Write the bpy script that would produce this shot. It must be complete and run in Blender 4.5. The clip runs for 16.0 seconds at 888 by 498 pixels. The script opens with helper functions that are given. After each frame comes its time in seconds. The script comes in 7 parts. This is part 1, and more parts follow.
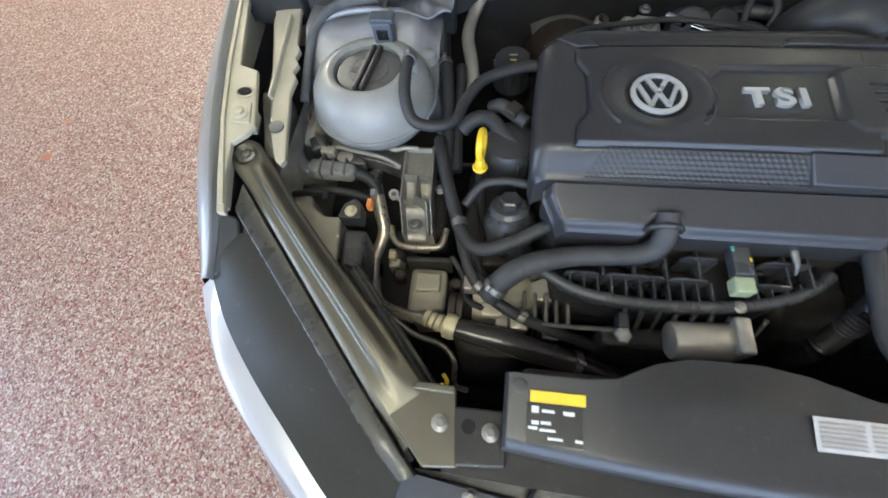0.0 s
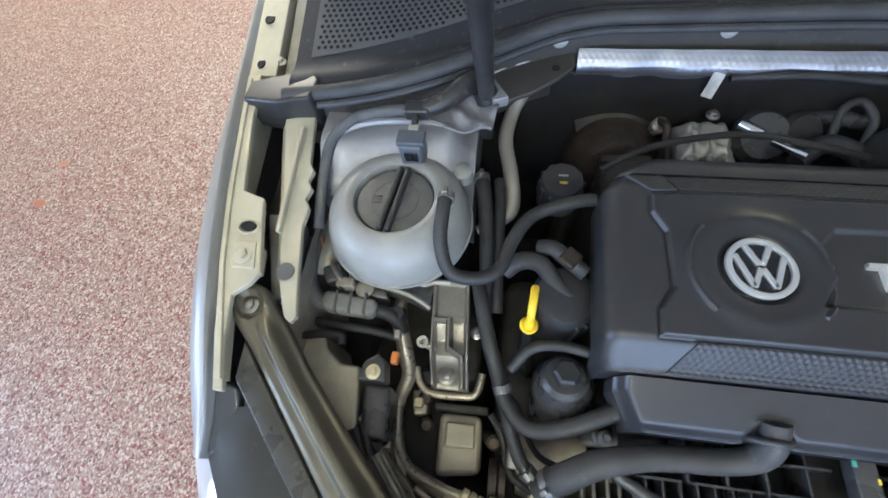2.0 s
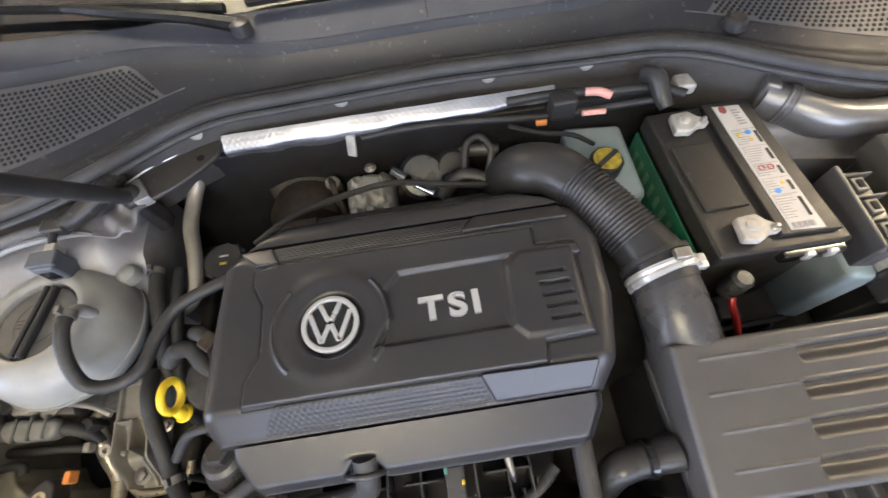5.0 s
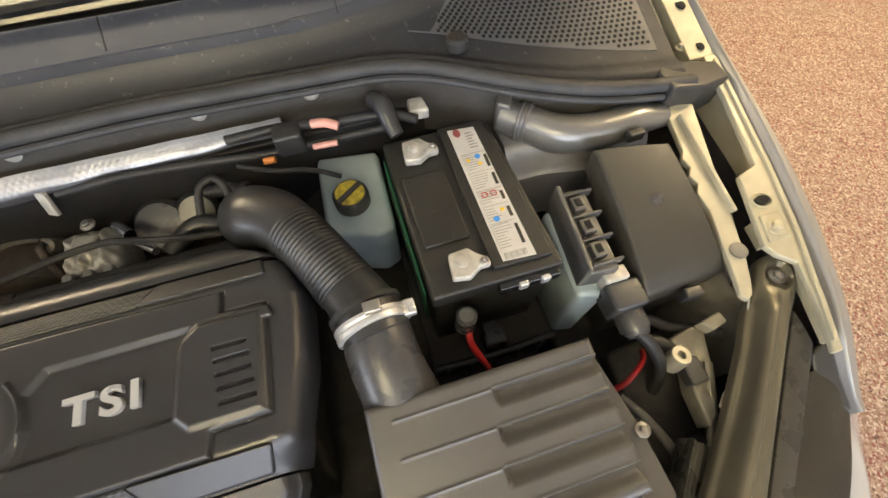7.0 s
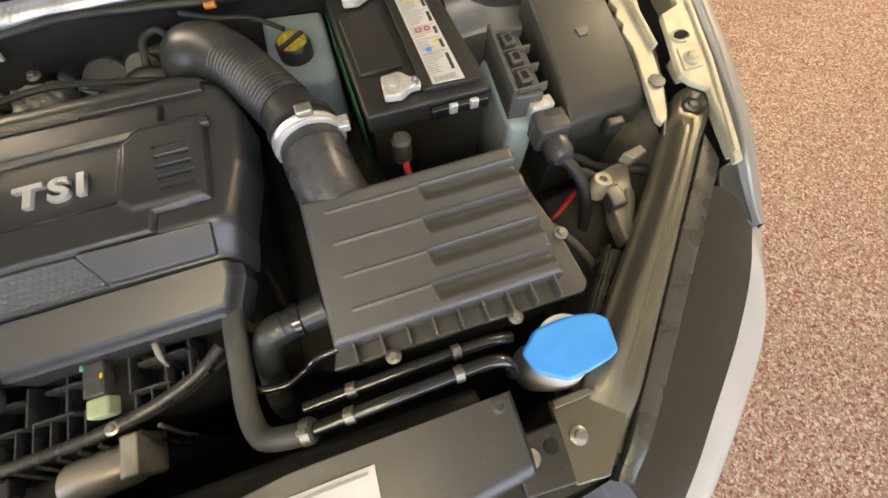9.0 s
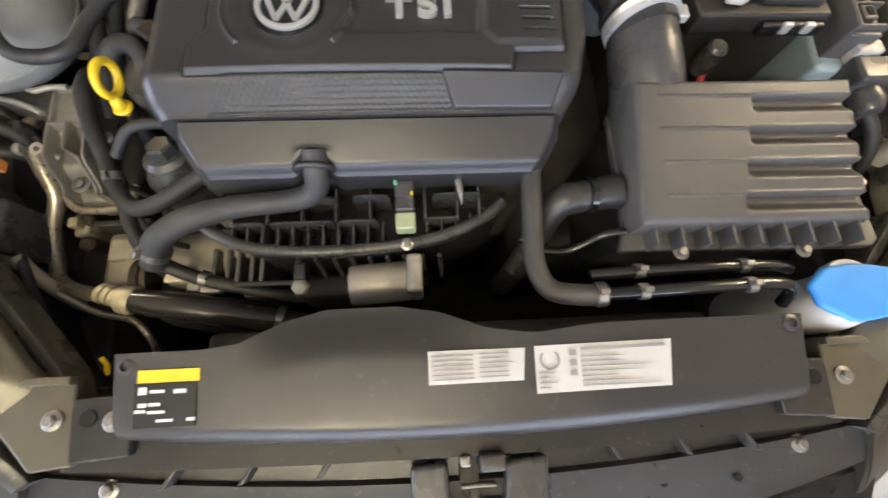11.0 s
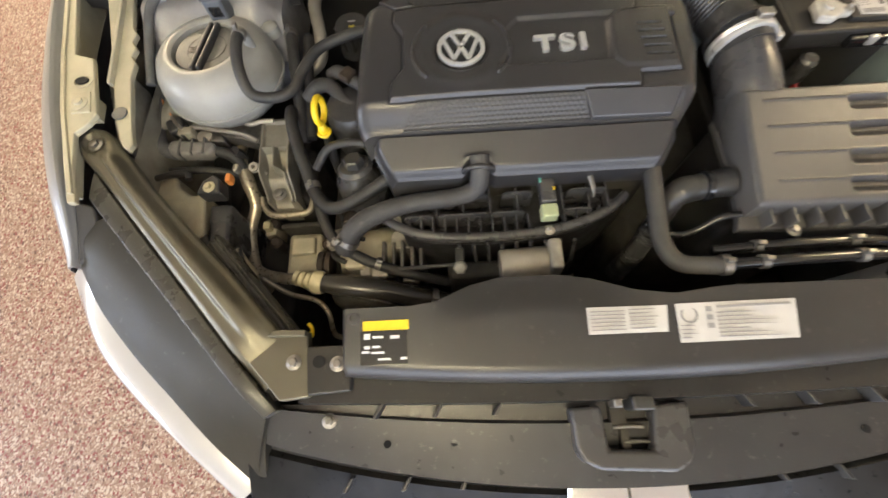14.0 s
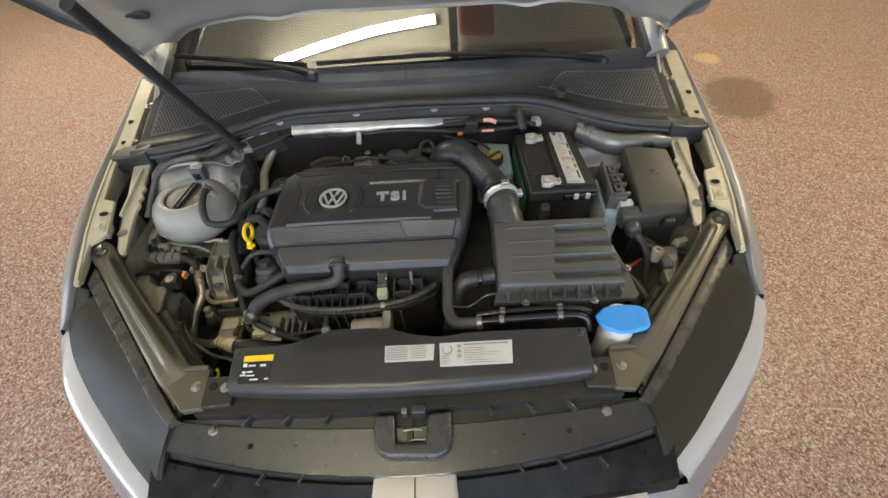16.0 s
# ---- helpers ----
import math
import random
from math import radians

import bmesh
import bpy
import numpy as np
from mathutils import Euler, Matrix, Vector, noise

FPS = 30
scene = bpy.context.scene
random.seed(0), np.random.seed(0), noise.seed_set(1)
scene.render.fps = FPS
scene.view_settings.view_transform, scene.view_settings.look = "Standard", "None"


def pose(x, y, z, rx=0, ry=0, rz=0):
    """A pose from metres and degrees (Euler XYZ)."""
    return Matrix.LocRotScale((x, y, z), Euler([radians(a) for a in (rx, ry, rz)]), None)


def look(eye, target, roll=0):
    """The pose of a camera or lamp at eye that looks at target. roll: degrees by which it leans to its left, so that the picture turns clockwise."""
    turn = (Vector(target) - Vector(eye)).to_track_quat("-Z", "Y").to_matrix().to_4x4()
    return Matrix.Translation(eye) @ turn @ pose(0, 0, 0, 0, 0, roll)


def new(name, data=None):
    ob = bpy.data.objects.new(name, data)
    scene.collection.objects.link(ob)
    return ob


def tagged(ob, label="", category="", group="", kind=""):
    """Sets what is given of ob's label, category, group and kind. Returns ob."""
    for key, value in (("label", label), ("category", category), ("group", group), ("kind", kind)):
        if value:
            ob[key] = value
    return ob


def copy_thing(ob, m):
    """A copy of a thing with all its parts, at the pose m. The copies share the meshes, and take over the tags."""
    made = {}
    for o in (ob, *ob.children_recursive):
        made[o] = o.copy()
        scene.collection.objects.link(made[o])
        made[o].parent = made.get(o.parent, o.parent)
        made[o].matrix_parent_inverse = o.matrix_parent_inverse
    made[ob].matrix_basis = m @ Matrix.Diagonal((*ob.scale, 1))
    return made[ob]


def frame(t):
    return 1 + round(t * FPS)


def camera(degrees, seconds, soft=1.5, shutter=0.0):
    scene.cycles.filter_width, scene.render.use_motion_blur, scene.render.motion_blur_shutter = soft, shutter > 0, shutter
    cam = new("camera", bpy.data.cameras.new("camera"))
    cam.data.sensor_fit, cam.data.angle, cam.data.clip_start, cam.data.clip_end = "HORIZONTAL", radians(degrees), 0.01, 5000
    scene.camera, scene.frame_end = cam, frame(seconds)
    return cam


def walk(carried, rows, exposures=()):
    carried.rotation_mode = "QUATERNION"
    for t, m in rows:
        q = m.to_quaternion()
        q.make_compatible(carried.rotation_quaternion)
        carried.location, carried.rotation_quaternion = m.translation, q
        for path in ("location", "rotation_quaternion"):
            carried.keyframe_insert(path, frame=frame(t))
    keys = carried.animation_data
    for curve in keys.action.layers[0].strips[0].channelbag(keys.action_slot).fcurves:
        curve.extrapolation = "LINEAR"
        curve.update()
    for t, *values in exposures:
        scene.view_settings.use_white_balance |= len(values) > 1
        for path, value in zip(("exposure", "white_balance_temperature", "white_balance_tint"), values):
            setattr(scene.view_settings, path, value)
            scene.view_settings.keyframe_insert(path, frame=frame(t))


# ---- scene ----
cam = camera(95.0, 16.0, shutter=0.3)
PATH = [
    (0, (-0.381, -0.01, 1.309), (-0.626, 0.839, -0.485), -10.6),
    (0.5, (-0.436, 0.067, 1.302), (-0.7, 0.895, -0.498), -10.9),
    (1, (-0.456, 0.115, 1.3), (-0.729, 0.913, -0.513), -11.7),
    (1.5, (-0.47, 0.173, 1.304), (-0.737, 0.989, -0.503), -11.7),
    (2, (-0.459, 0.222, 1.316), (-0.714, 1.085, -0.47), -10.5),
    (2.5, (-0.422, 0.252, 1.322), (-0.65, 1.18, -0.435), -8.5),
    (3, (-0.385, 0.253, 1.348), (-0.586, 1.133, -0.437), -8.4),
    (3.5, (-0.306, 0.215, 1.384), (-0.511, 1.155, -0.369), -10.0),
    (4, (-0.216, 0.232, 1.384), (-0.335, 1.195, -0.365), -8.9),
    (4.5, (-0.138, 0.25, 1.371), (-0.188, 1.204, -0.386), -8.6),
    (5, (-0.038, 0.261, 1.358), (-0.029, 1.199, -0.408), -8.4),
    (5.2, (-0.014, 0.241, 1.358), (0.053, 1.247, -0.37), -6.8),
    (7.3, (0.299, 0.286, 1.333), (0.57, 1.112, -0.468), 0.6),
    (7.5, (0.303, 0.281, 1.337), (0.566, 1.088, -0.474), 0.3),
    (8, (0.301, 0.214, 1.327), (0.574, 1.008, -0.488), 0.1),
    (8.2, (0.303, 0.179, 1.31), (0.598, 0.951, -0.511), 1.5),
    (10.3, (0.122, 0.021, 1.277), (0.332, 0.662, -0.606), 7.3),
    (10.5, (0.076, 0.028, 1.274), (0.257, 0.643, -0.621), 8.1),
    (11, (-0.047, 0.038, 1.254), (0.066, 0.608, -0.659), 8.6),
    (11.5, (-0.138, 0.033, 1.253), (-0.127, 0.604, -0.664), 2.6),
    (12, (-0.183, 0.03, 1.259), (-0.233, 0.604, -0.657), -1.7),
    (12.5, (-0.231, 0.025, 1.261), (-0.312, 0.604, -0.652), -3.9),
    (13, (-0.274, 0.02, 1.264), (-0.381, 0.59, -0.65), -6.6),
    (13.5, (-0.281, 0.006, 1.285), (-0.431, 0.577, -0.626), -13.2),
    (14, (-0.199, -0.055, 1.342), (-0.278, 0.673, -0.519), -8.7),
    (14.5, (-0.094, -0.134, 1.412), (-0.125, 0.764, -0.375), -6.0),
    (15, (-0.009, -0.2, 1.469), (-0.016, 0.87, -0.221), -4.0),
    (15.5, (0.063, -0.265, 1.53), (0.048, 0.952, -0.057), -4.1),
    (16, (0.089, -0.329, 1.578), (0.08, 0.962, 0.05), -3.3),
]
walk(cam, [(t, look(eye, target, roll)) for t, eye, target, roll in PATH], [(0, 0.07, 4980, 14), (3, 0.17, 4850, 14), (4.5, 0.31, 5000, 14), (5, 0.38, 5650, 20), (7.5, 0.25, 6300, 15), (8.2, 0.23, 6250, 15), (10.5, 0.24, 5800, 19), (11.5, 0.30, 5800, 17), (12.5, 0.21, 6200, 15), (13.5, 0.30, 6000, 15), (14, 0.20, 6150, 17), (15.5, -0.12, 6000, 15), (16, -0.28, 5650, 14)])

# ---- light: an open garage door in front of the car, warm tubes under the ceiling ----
world = bpy.data.worlds.new("world")
scene.world = world
world.use_nodes = True
wn = world.node_tree.nodes
sky = wn.new("ShaderNodeTexSky")
sky.sky_type, sky.sun_disc = "NISHITA", False
sky.sun_elevation, sky.sun_rotation = radians(48), radians(60)
world.node_tree.links.new(sky.outputs[0], wn["Background"].inputs[0])
wn["Background"].inputs[1].default_value = 0.12


def area(name, m, sx, sy, power, color):
    data = bpy.data.lights.new(name, "AREA")
    data.shape, data.size, data.size_y, data.energy, data.color = "RECTANGLE", sx, sy, power, color
    ob = new(name, data)
    ob.matrix_world = m
    return ob


area("door_daylight", look((0.3, -3.3, 1.3), (0.3, 0, 1.0)), 4.8, 2.4, 150, (0.90, 0.95, 1.0))
area("side_daylight", look((-4.95, -1.3, 1.55), (0, 0.0, 0.8)), 2.6, 1.7, 100, (0.86, 0.93, 1.0))
for x, y, power, color in ((-0.47, 1.20, 22, (1.0, 0.88, 0.60)), (-0.55, -1.1, 15, (1.0, 0.84, 0.52)), (2.7, 1.3, 50, (1.0, 0.73, 0.40)), (2.7, 4.2, 66, (1.0, 0.73, 0.40)), (-2.7, 3.4, 125, (1.0, 0.80, 0.52))):
    area("tube_light", pose(x, y, 2.50, 0, 0, 6), 1.2, 0.06, power, color)
    area("tube_light", pose(x, y, 2.56, 180, 0, 6), 1.2, 0.06, 62, (1.0, 0.90, 0.58))


# ---- materials ----
def material(name, color, rough=0.5, metal=0.0, var=0.25, vscale=9.0, bump=0.0, bscale=300.0, coat=0.0, color2=None, trans=0.0, rvar=0.15, spec=0.5, subsurf=0.0, dust=0.0):
    m = bpy.data.materials.new(name)
    m.use_nodes = True
    nt = m.node_tree
    n, l = nt.nodes, nt.links
    b = n["Principled BSDF"]
    tc = n.new("ShaderNodeTexCoord")
    big = n.new("ShaderNodeTexNoise")
    big.inputs["Scale"].default_value, big.inputs["Detail"].default_value = vscale, 6
    fine = n.new("ShaderNodeTexNoise")
    fine.inputs["Scale"].default_value, fine.inputs["Detail"].default_value = bscale, 3
    l.new(tc.outputs["Object"], big.inputs["Vector"])
    l.new(tc.outputs["Object"], fine.inputs["Vector"])
    mix = n.new("ShaderNodeMix")
    mix.data_type = "RGBA"
    c2 = color2 or tuple(min(1, c * (1 + var) + 0.015 * var) for c in color)
    c1 = color if color2 else tuple(c * (1 - var) for c in color)
    mix.inputs[6].default_value, mix.inputs[7].default_value = (*c1, 1), (*c2, 1)
    ramp = n.new("ShaderNodeMapRange")
    ramp.inputs[1].default_value, ramp.inputs[2].default_value = 0.3, 0.7
    l.new(big.outputs[0], ramp.inputs[0])
    l.new(ramp.outputs[0], mix.inputs[0])
    last = mix.outputs[2]
    if dust:
        # settled dust and scuffs: patchy small pale flecks
        fleck = n.new("ShaderNodeTexNoise")
        fleck.inputs["Scale"].default_value, fleck.inputs["Detail"].default_value, fleck.inputs["Roughness"].default_value = 75, 7, 0.72
        l.new(tc.outputs["Object"], fleck.inputs["Vector"])
        fr = n.new("ShaderNodeMapRange")
        fr.inputs[1].default_value, fr.inputs[2].default_value, fr.inputs[4].default_value = 0.60, 0.74, dust
        l.new(fleck.outputs[0], fr.inputs[0])
        dm = n.new("ShaderNodeMix")
        dm.data_type = "RGBA"
        dm.inputs[7].default_value = (0.30, 0.28, 0.25, 1)
        l.new(fr.outputs[0], dm.inputs[0])
        l.new(last, dm.inputs[6])
        last = dm.outputs[2]
    l.new(last, b.inputs["Base Color"])
    rr = n.new("ShaderNodeMapRange")
    rr.inputs[1].default_value, rr.inputs[2].default_value = 0.3, 0.7
    rr.inputs[3].default_value, rr.inputs[4].default_value = max(0.02, rough * (1 - rvar)), min(1, rough * (1 + rvar))
    big2 = n.new("ShaderNodeTexNoise")
    big2.inputs["Scale"].default_value, big2.inputs["Detail"].default_value = vscale * 4, 5
    l.new(tc.outputs["Object"], big2.inputs["Vector"])
    l.new(big2.outputs[0], rr.inputs[0])
    l.new(rr.outputs[0], b.inputs["Roughness"])
    b.inputs["Metallic"].default_value = metal
    b.inputs["Coat Weight"].default_value = coat
    b.inputs["Coat Roughness"].default_value = 0.06
    b.inputs["Transmission Weight"].default_value = trans
    b.inputs["Specular IOR Level"].default_value = spec
    b.inputs["Subsurface Weight"].default_value = subsurf
    b.inputs["Subsurface Radius"].default_value = (0.02, 0.02, 0.02)
    if bump:
        bp = n.new("ShaderNodeBump")
        bp.inputs["Strength"].default_value, bp.inputs["Distance"].default_value = bump, 0.001
        l.new(fine.outputs[0], bp.inputs["Height"])
        l.new(bp.outputs[0], b.inputs["Normal"])
    return m


PLASTIC = material("black_plastic", (0.030, 0.030, 0.030), 0.34, bump=0.12, bscale=1200, var=0.12, rvar=0.1, dust=0.12)
PLASTIC_GREY = material("dark_grey_plastic", (0.052, 0.052, 0.054), 0.28, bump=0.12, bscale=1200, var=0.12, rvar=0.1, dust=0.12)
PLASTIC_DUSTY = material("dusty_black_plastic", (0.020, 0.020, 0.020), 0.34, bump=0.12, bscale=900, color2=(0.031, 0.030, 0.028), vscale=9, rvar=0.2, dust=0.35, spec=0.4)
GRILLE_BLACK = material("gloss_black_grille", (0.009, 0.009, 0.009), 0.36, var=0.3, vscale=20, rvar=0.3, spec=0.12)
COVER = material("engine_cover_plastic", (0.033, 0.033, 0.035), 0.30, bump=0.12, bscale=1800, var=0.05, rvar=0.08, vscale=5, dust=0.05)
RUBBER = material("black_rubber", (0.02, 0.02, 0.02), 0.55, bump=0.3, bscale=500, var=0.35, vscale=25, dust=0.12)
RUBBER_GREY = material("matt_grey_rubber", (0.038, 0.038, 0.039), 0.6, bump=0.4, bscale=700, var=0.25, vscale=25, dust=0.15)
GLOSS = material("gloss_black", (0.012, 0.012, 0.012), 0.12, bump=0.0, var=0.3, coat=0.5, vscale=20, rvar=0.5)
# Grimy parts; the near-black also carries shade low in the bay and gaps.
DARK = material("grimy_shaded_underbay", (0.022, 0.021, 0.019), 0.75, bump=0.5, bscale=80, color2=(0.055, 0.050, 0.040), vscale=20, dust=0.25)
SILVER = material("silver_paint", (0.30, 0.30, 0.295), 0.42, metal=0.5, bump=0.08, bscale=2500, var=0.06, coat=0.3, vscale=4)
DUCT = material("dull_grey_duct_paint", (0.26, 0.255, 0.245), 0.32, metal=0.5, bump=0.12, bscale=500, color2=(0.19, 0.186, 0.178), vscale=10, coat=0.1)
INNER = material("inner_silver_paint", (0.50, 0.47, 0.345), 0.50, metal=0.2, bump=0.2, bscale=500, color2=(0.39, 0.365, 0.265), vscale=16, dust=0.08)
INNER_DULL = material("dusty_inner_paint", (0.40, 0.38, 0.31), 0.45, metal=0.3, bump=0.3, bscale=300, color2=(0.24, 0.225, 0.18), vscale=22, dust=0.2)
ALU = material("cast_aluminium", (0.46, 0.45, 0.41), 0.42, metal=0.55, bump=0.6, bscale=420, color2=(0.28, 0.27, 0.235), vscale=30)
STEEL = material("zinc_steel", (0.42, 0.40, 0.36), 0.36, metal=0.9, bump=0.2, bscale=300, var=0.25, vscale=60)
DULL_STEEL = material("dull_steel", (0.26, 0.25, 0.23), 0.42, metal=0.8, bump=0.2, bscale=300, var=0.3, vscale=80)
BROWN_METAL = material("heat_stained_metal", (0.075, 0.055, 0.040), 0.55, metal=0.5, bump=0.5, bscale=200, color2=(0.032, 0.026, 0.021), vscale=30)
AIRBOX = material("air_box_plastic", (0.074, 0.072, 0.071), 0.34, bump=0.15, bscale=1200, var=0.12, vscale=8, dust=0.1)
LAMP = material("lamp_housing_plastic", (0.030, 0.028, 0.021), 0.36, bump=0.03, bscale=900, color2=(0.032, 0.030, 0.024), vscale=6, rvar=0.15, spec=0.12, dust=0.12)
OLIVE = material("dusty_olive_casting", (0.60, 0.55, 0.40), 0.45, metal=0.25, bump=0.4, bscale=300, color2=(0.40, 0.37, 0.27), vscale=22)
PALE_METAL = material("pale_satin_metal", (0.40, 0.375, 0.32), 0.35, metal=0.4, bump=0.2, bscale=400, var=0.12, vscale=30)
SENSOR = material("blue_grey_plastic", (0.085, 0.096, 0.115), 0.4, var=0.1, bump=0.1)
# Near-black that paints the shade inside holes, wells and slots.
VOID = material("recess_shade_black", (0.003, 0.003, 0.003), 0.95, var=0.2)
COWL = material("cowl_plastic", (0.018, 0.019, 0.023), 0.5, bump=0.2, bscale=900, color2=(0.030, 0.031, 0.035), vscale=7, spec=0.3, dust=0.35)
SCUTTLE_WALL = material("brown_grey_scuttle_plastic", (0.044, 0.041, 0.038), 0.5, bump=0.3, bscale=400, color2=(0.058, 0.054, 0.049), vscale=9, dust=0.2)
# Near-black carries the shade behind the engine and between the manifold ribs.
BAY_SHADE = material("shade_black_plastic", (0.010, 0.010, 0.011), 0.55, bump=0.3, bscale=400, color2=(0.018, 0.017, 0.016), vscale=12, dust=0.12)
FUSE_LID = material("fuse_lid_plastic", (0.040, 0.038, 0.031), 0.45, bump=0.15, bscale=1200, var=0.1, rvar=0.1)
COWL_TOP = material("bluish_cowl_strip", (0.036, 0.039, 0.050), 0.62, bump=0.2, bscale=700, color2=(0.048, 0.051, 0.062), vscale=10, rvar=0.2, spec=0.15, dust=0.25)
BATTERY = material("battery_plastic", (0.014, 0.0135, 0.0125), 0.45, bump=0.25, bscale=900, color2=(0.024, 0.023, 0.020), vscale=14, dust=0.2)
GRILLE_DUST = material("dusty_grille_plastic", (0.056, 0.057, 0.062), 0.5, bump=0.2, bscale=900, color2=(0.078, 0.078, 0.082), vscale=12)
HOSE_GLOSS = material("shiny_grimy_hose", (0.032, 0.030, 0.026), 0.20, bump=0.03, color2=(0.026, 0.024, 0.021), vscale=14, rvar=0.4)
LAMP_TOP = material("dusty_lamp_plastic", (0.034, 0.033, 0.028), 0.30, bump=0.1, bscale=900, color2=(0.054, 0.051, 0.042), vscale=9, rvar=0.3, dust=0.3)
HOOD = material("bonnet_underside_paint", (0.37, 0.357, 0.30), 0.40, metal=0.25, bump=0.1, bscale=700, color2=(0.32, 0.307, 0.26), vscale=5, coat=0.3)
HOSE = material("intake_hose_rubber", (0.028, 0.028, 0.028), 0.36, bump=0.1, bscale=500, var=0.3, vscale=20, dust=0.12)
MOUNT = material("dull_cast_mount", (0.33, 0.31, 0.255), 0.40, metal=0.45, bump=0.4, bscale=420, color2=(0.23, 0.215, 0.175), vscale=30)
TOWER = material("cool_silver_paint", (0.36, 0.36, 0.37), 0.5, metal=0.4, bump=0.15, bscale=700, color2=(0.25, 0.25, 0.255), vscale=12, coat=0.1)
BRACE = material("black_painted_steel", (0.118, 0.110, 0.082), 0.33, bump=0.06, bscale=900, color2=(0.146, 0.135, 0.098), vscale=6, rvar=0.12, metal=0.45, dust=0.05)
CAP_GREY = material("worn_grey_cap", (0.10, 0.10, 0.095), 0.45, bump=0.3, bscale=500, var=0.2, vscale=40)
CHROME = material("chrome", (0.82, 0.82, 0.82), 0.12, metal=1.0, var=0.04)
BADGE = material("satin_silver", (0.74, 0.74, 0.72), 0.3, metal=0.6, var=0.06, bump=0.1)
TANK = material("milky_tank_plastic", (0.35, 0.355, 0.33), 0.36, var=0.08, bump=0.15, bscale=200, subsurf=0.25, color2=(0.28, 0.28, 0.255), vscale=18)
TANK_BLUE = material("pale_blue_tank_plastic", (0.42, 0.50, 0.52), 0.35, var=0.1, subsurf=0.2, color2=(0.32, 0.40, 0.42), vscale=20)
YELLOW = material("yellow_plastic", (0.86, 0.60, 0.01), 0.38, var=0.08, vscale=40, bump=0.1)
WORN_YELLOW = material("worn_yellow_print", (0.60, 0.49, 0.03), 0.5, color2=(0.22, 0.18, 0.03), vscale=120, bump=0.1)
BLUE = material("blue_plastic", (0.06, 0.31, 0.84), 0.36, var=0.08, vscale=30, bump=0.1)
GREEN_MARK = material("light_green_print", (0.13, 0.26, 0.15), 0.45, var=0.1, vscale=60)
GREEN = material("green_sticker", (0.010, 0.115, 0.05), 0.35, var=0.15, vscale=40)
PALE_GREEN = material("pale_green_plastic", (0.38, 0.44, 0.27), 0.45, var=0.1, vscale=60)
ORANGE = material("orange_plastic", (0.70, 0.25, 0.05), 0.45, var=0.1, vscale=60)
RED = material("red_cable", (0.42, 0.02, 0.02), 0.45, var=0.1, vscale=60)
PINK = material("pink_tape", (0.75, 0.38, 0.32), 0.5, var=0.12, vscale=60)
PAPER = material("white_label", (0.56, 0.56, 0.55), 0.45, var=0.05, vscale=60, bump=0.1)
PRINT = material("grey_print", (0.28, 0.28, 0.28), 0.5, var=0.1)
WHITE_PRINT = material("white_print", (0.75, 0.75, 0.74), 0.5, var=0.05)
CREAM = material("cream_fitting", (0.52, 0.47, 0.30), 0.45, metal=0.3, var=0.2, vscale=50)
TAN_PIPE = material("bronze_pipe", (0.40, 0.36, 0.275), 0.30, metal=0.6, var=0.25, vscale=40)
TAPE = material("grey_fabric_tape", (0.10, 0.10, 0.10), 0.8, bump=1.0, bscale=600, var=0.3, vscale=40)
SLEEVE = material("grey_sleeve", (0.20, 0.197, 0.185), 0.5, bump=0.6, bscale=350, var=0.25, vscale=40)
LEAD = material("white_terminal_cover", (0.50, 0.485, 0.44), 0.5, metal=0.2, var=0.25, vscale=70, bump=0.4)
WALLPAINT = material("cream_wall_paint", (0.70, 0.66, 0.55), 0.75, var=0.05, vscale=2, bump=0.2, bscale=120)
DRIVE = material("concrete_drive", (0.42, 0.41, 0.39), 0.8, var=0.15, vscale=3, bump=0.4, bscale=60)
TYRE = material("tyre_rubber", (0.02, 0.02, 0.02), 0.75, var=0.3, vscale=30)
SEAT = material("dark_cabin_fabric", (0.02, 0.02, 0.022), 0.85, var=0.3, vscale=30)


def lens_material():
    # Pale base colour paints in the daylight that the clear lens mirrors.
    m = material("pale_sheen_lens", (0.51, 0.52, 0.53), 0.14, metal=0.15, var=0.03, rvar=0.3)
    b = m.node_tree.nodes["Principled BSDF"]
    b.inputs["Transmission Weight"].default_value = 0.12
    b.inputs["Coat Weight"].default_value = 1.0
    return m


def glass_material():
    m = bpy.data.materials.new("windscreen_glass")
    m.use_nodes = True
    b = m.node_tree.nodes["Principled BSDF"]
    b.inputs["Base Color"].default_value, b.inputs["Roughness"].default_value = (0.72, 0.80, 0.74, 1), 0.0
    b.inputs["Transmission Weight"].default_value = 1.0
    b.inputs["IOR"].default_value = 1.95
    return m


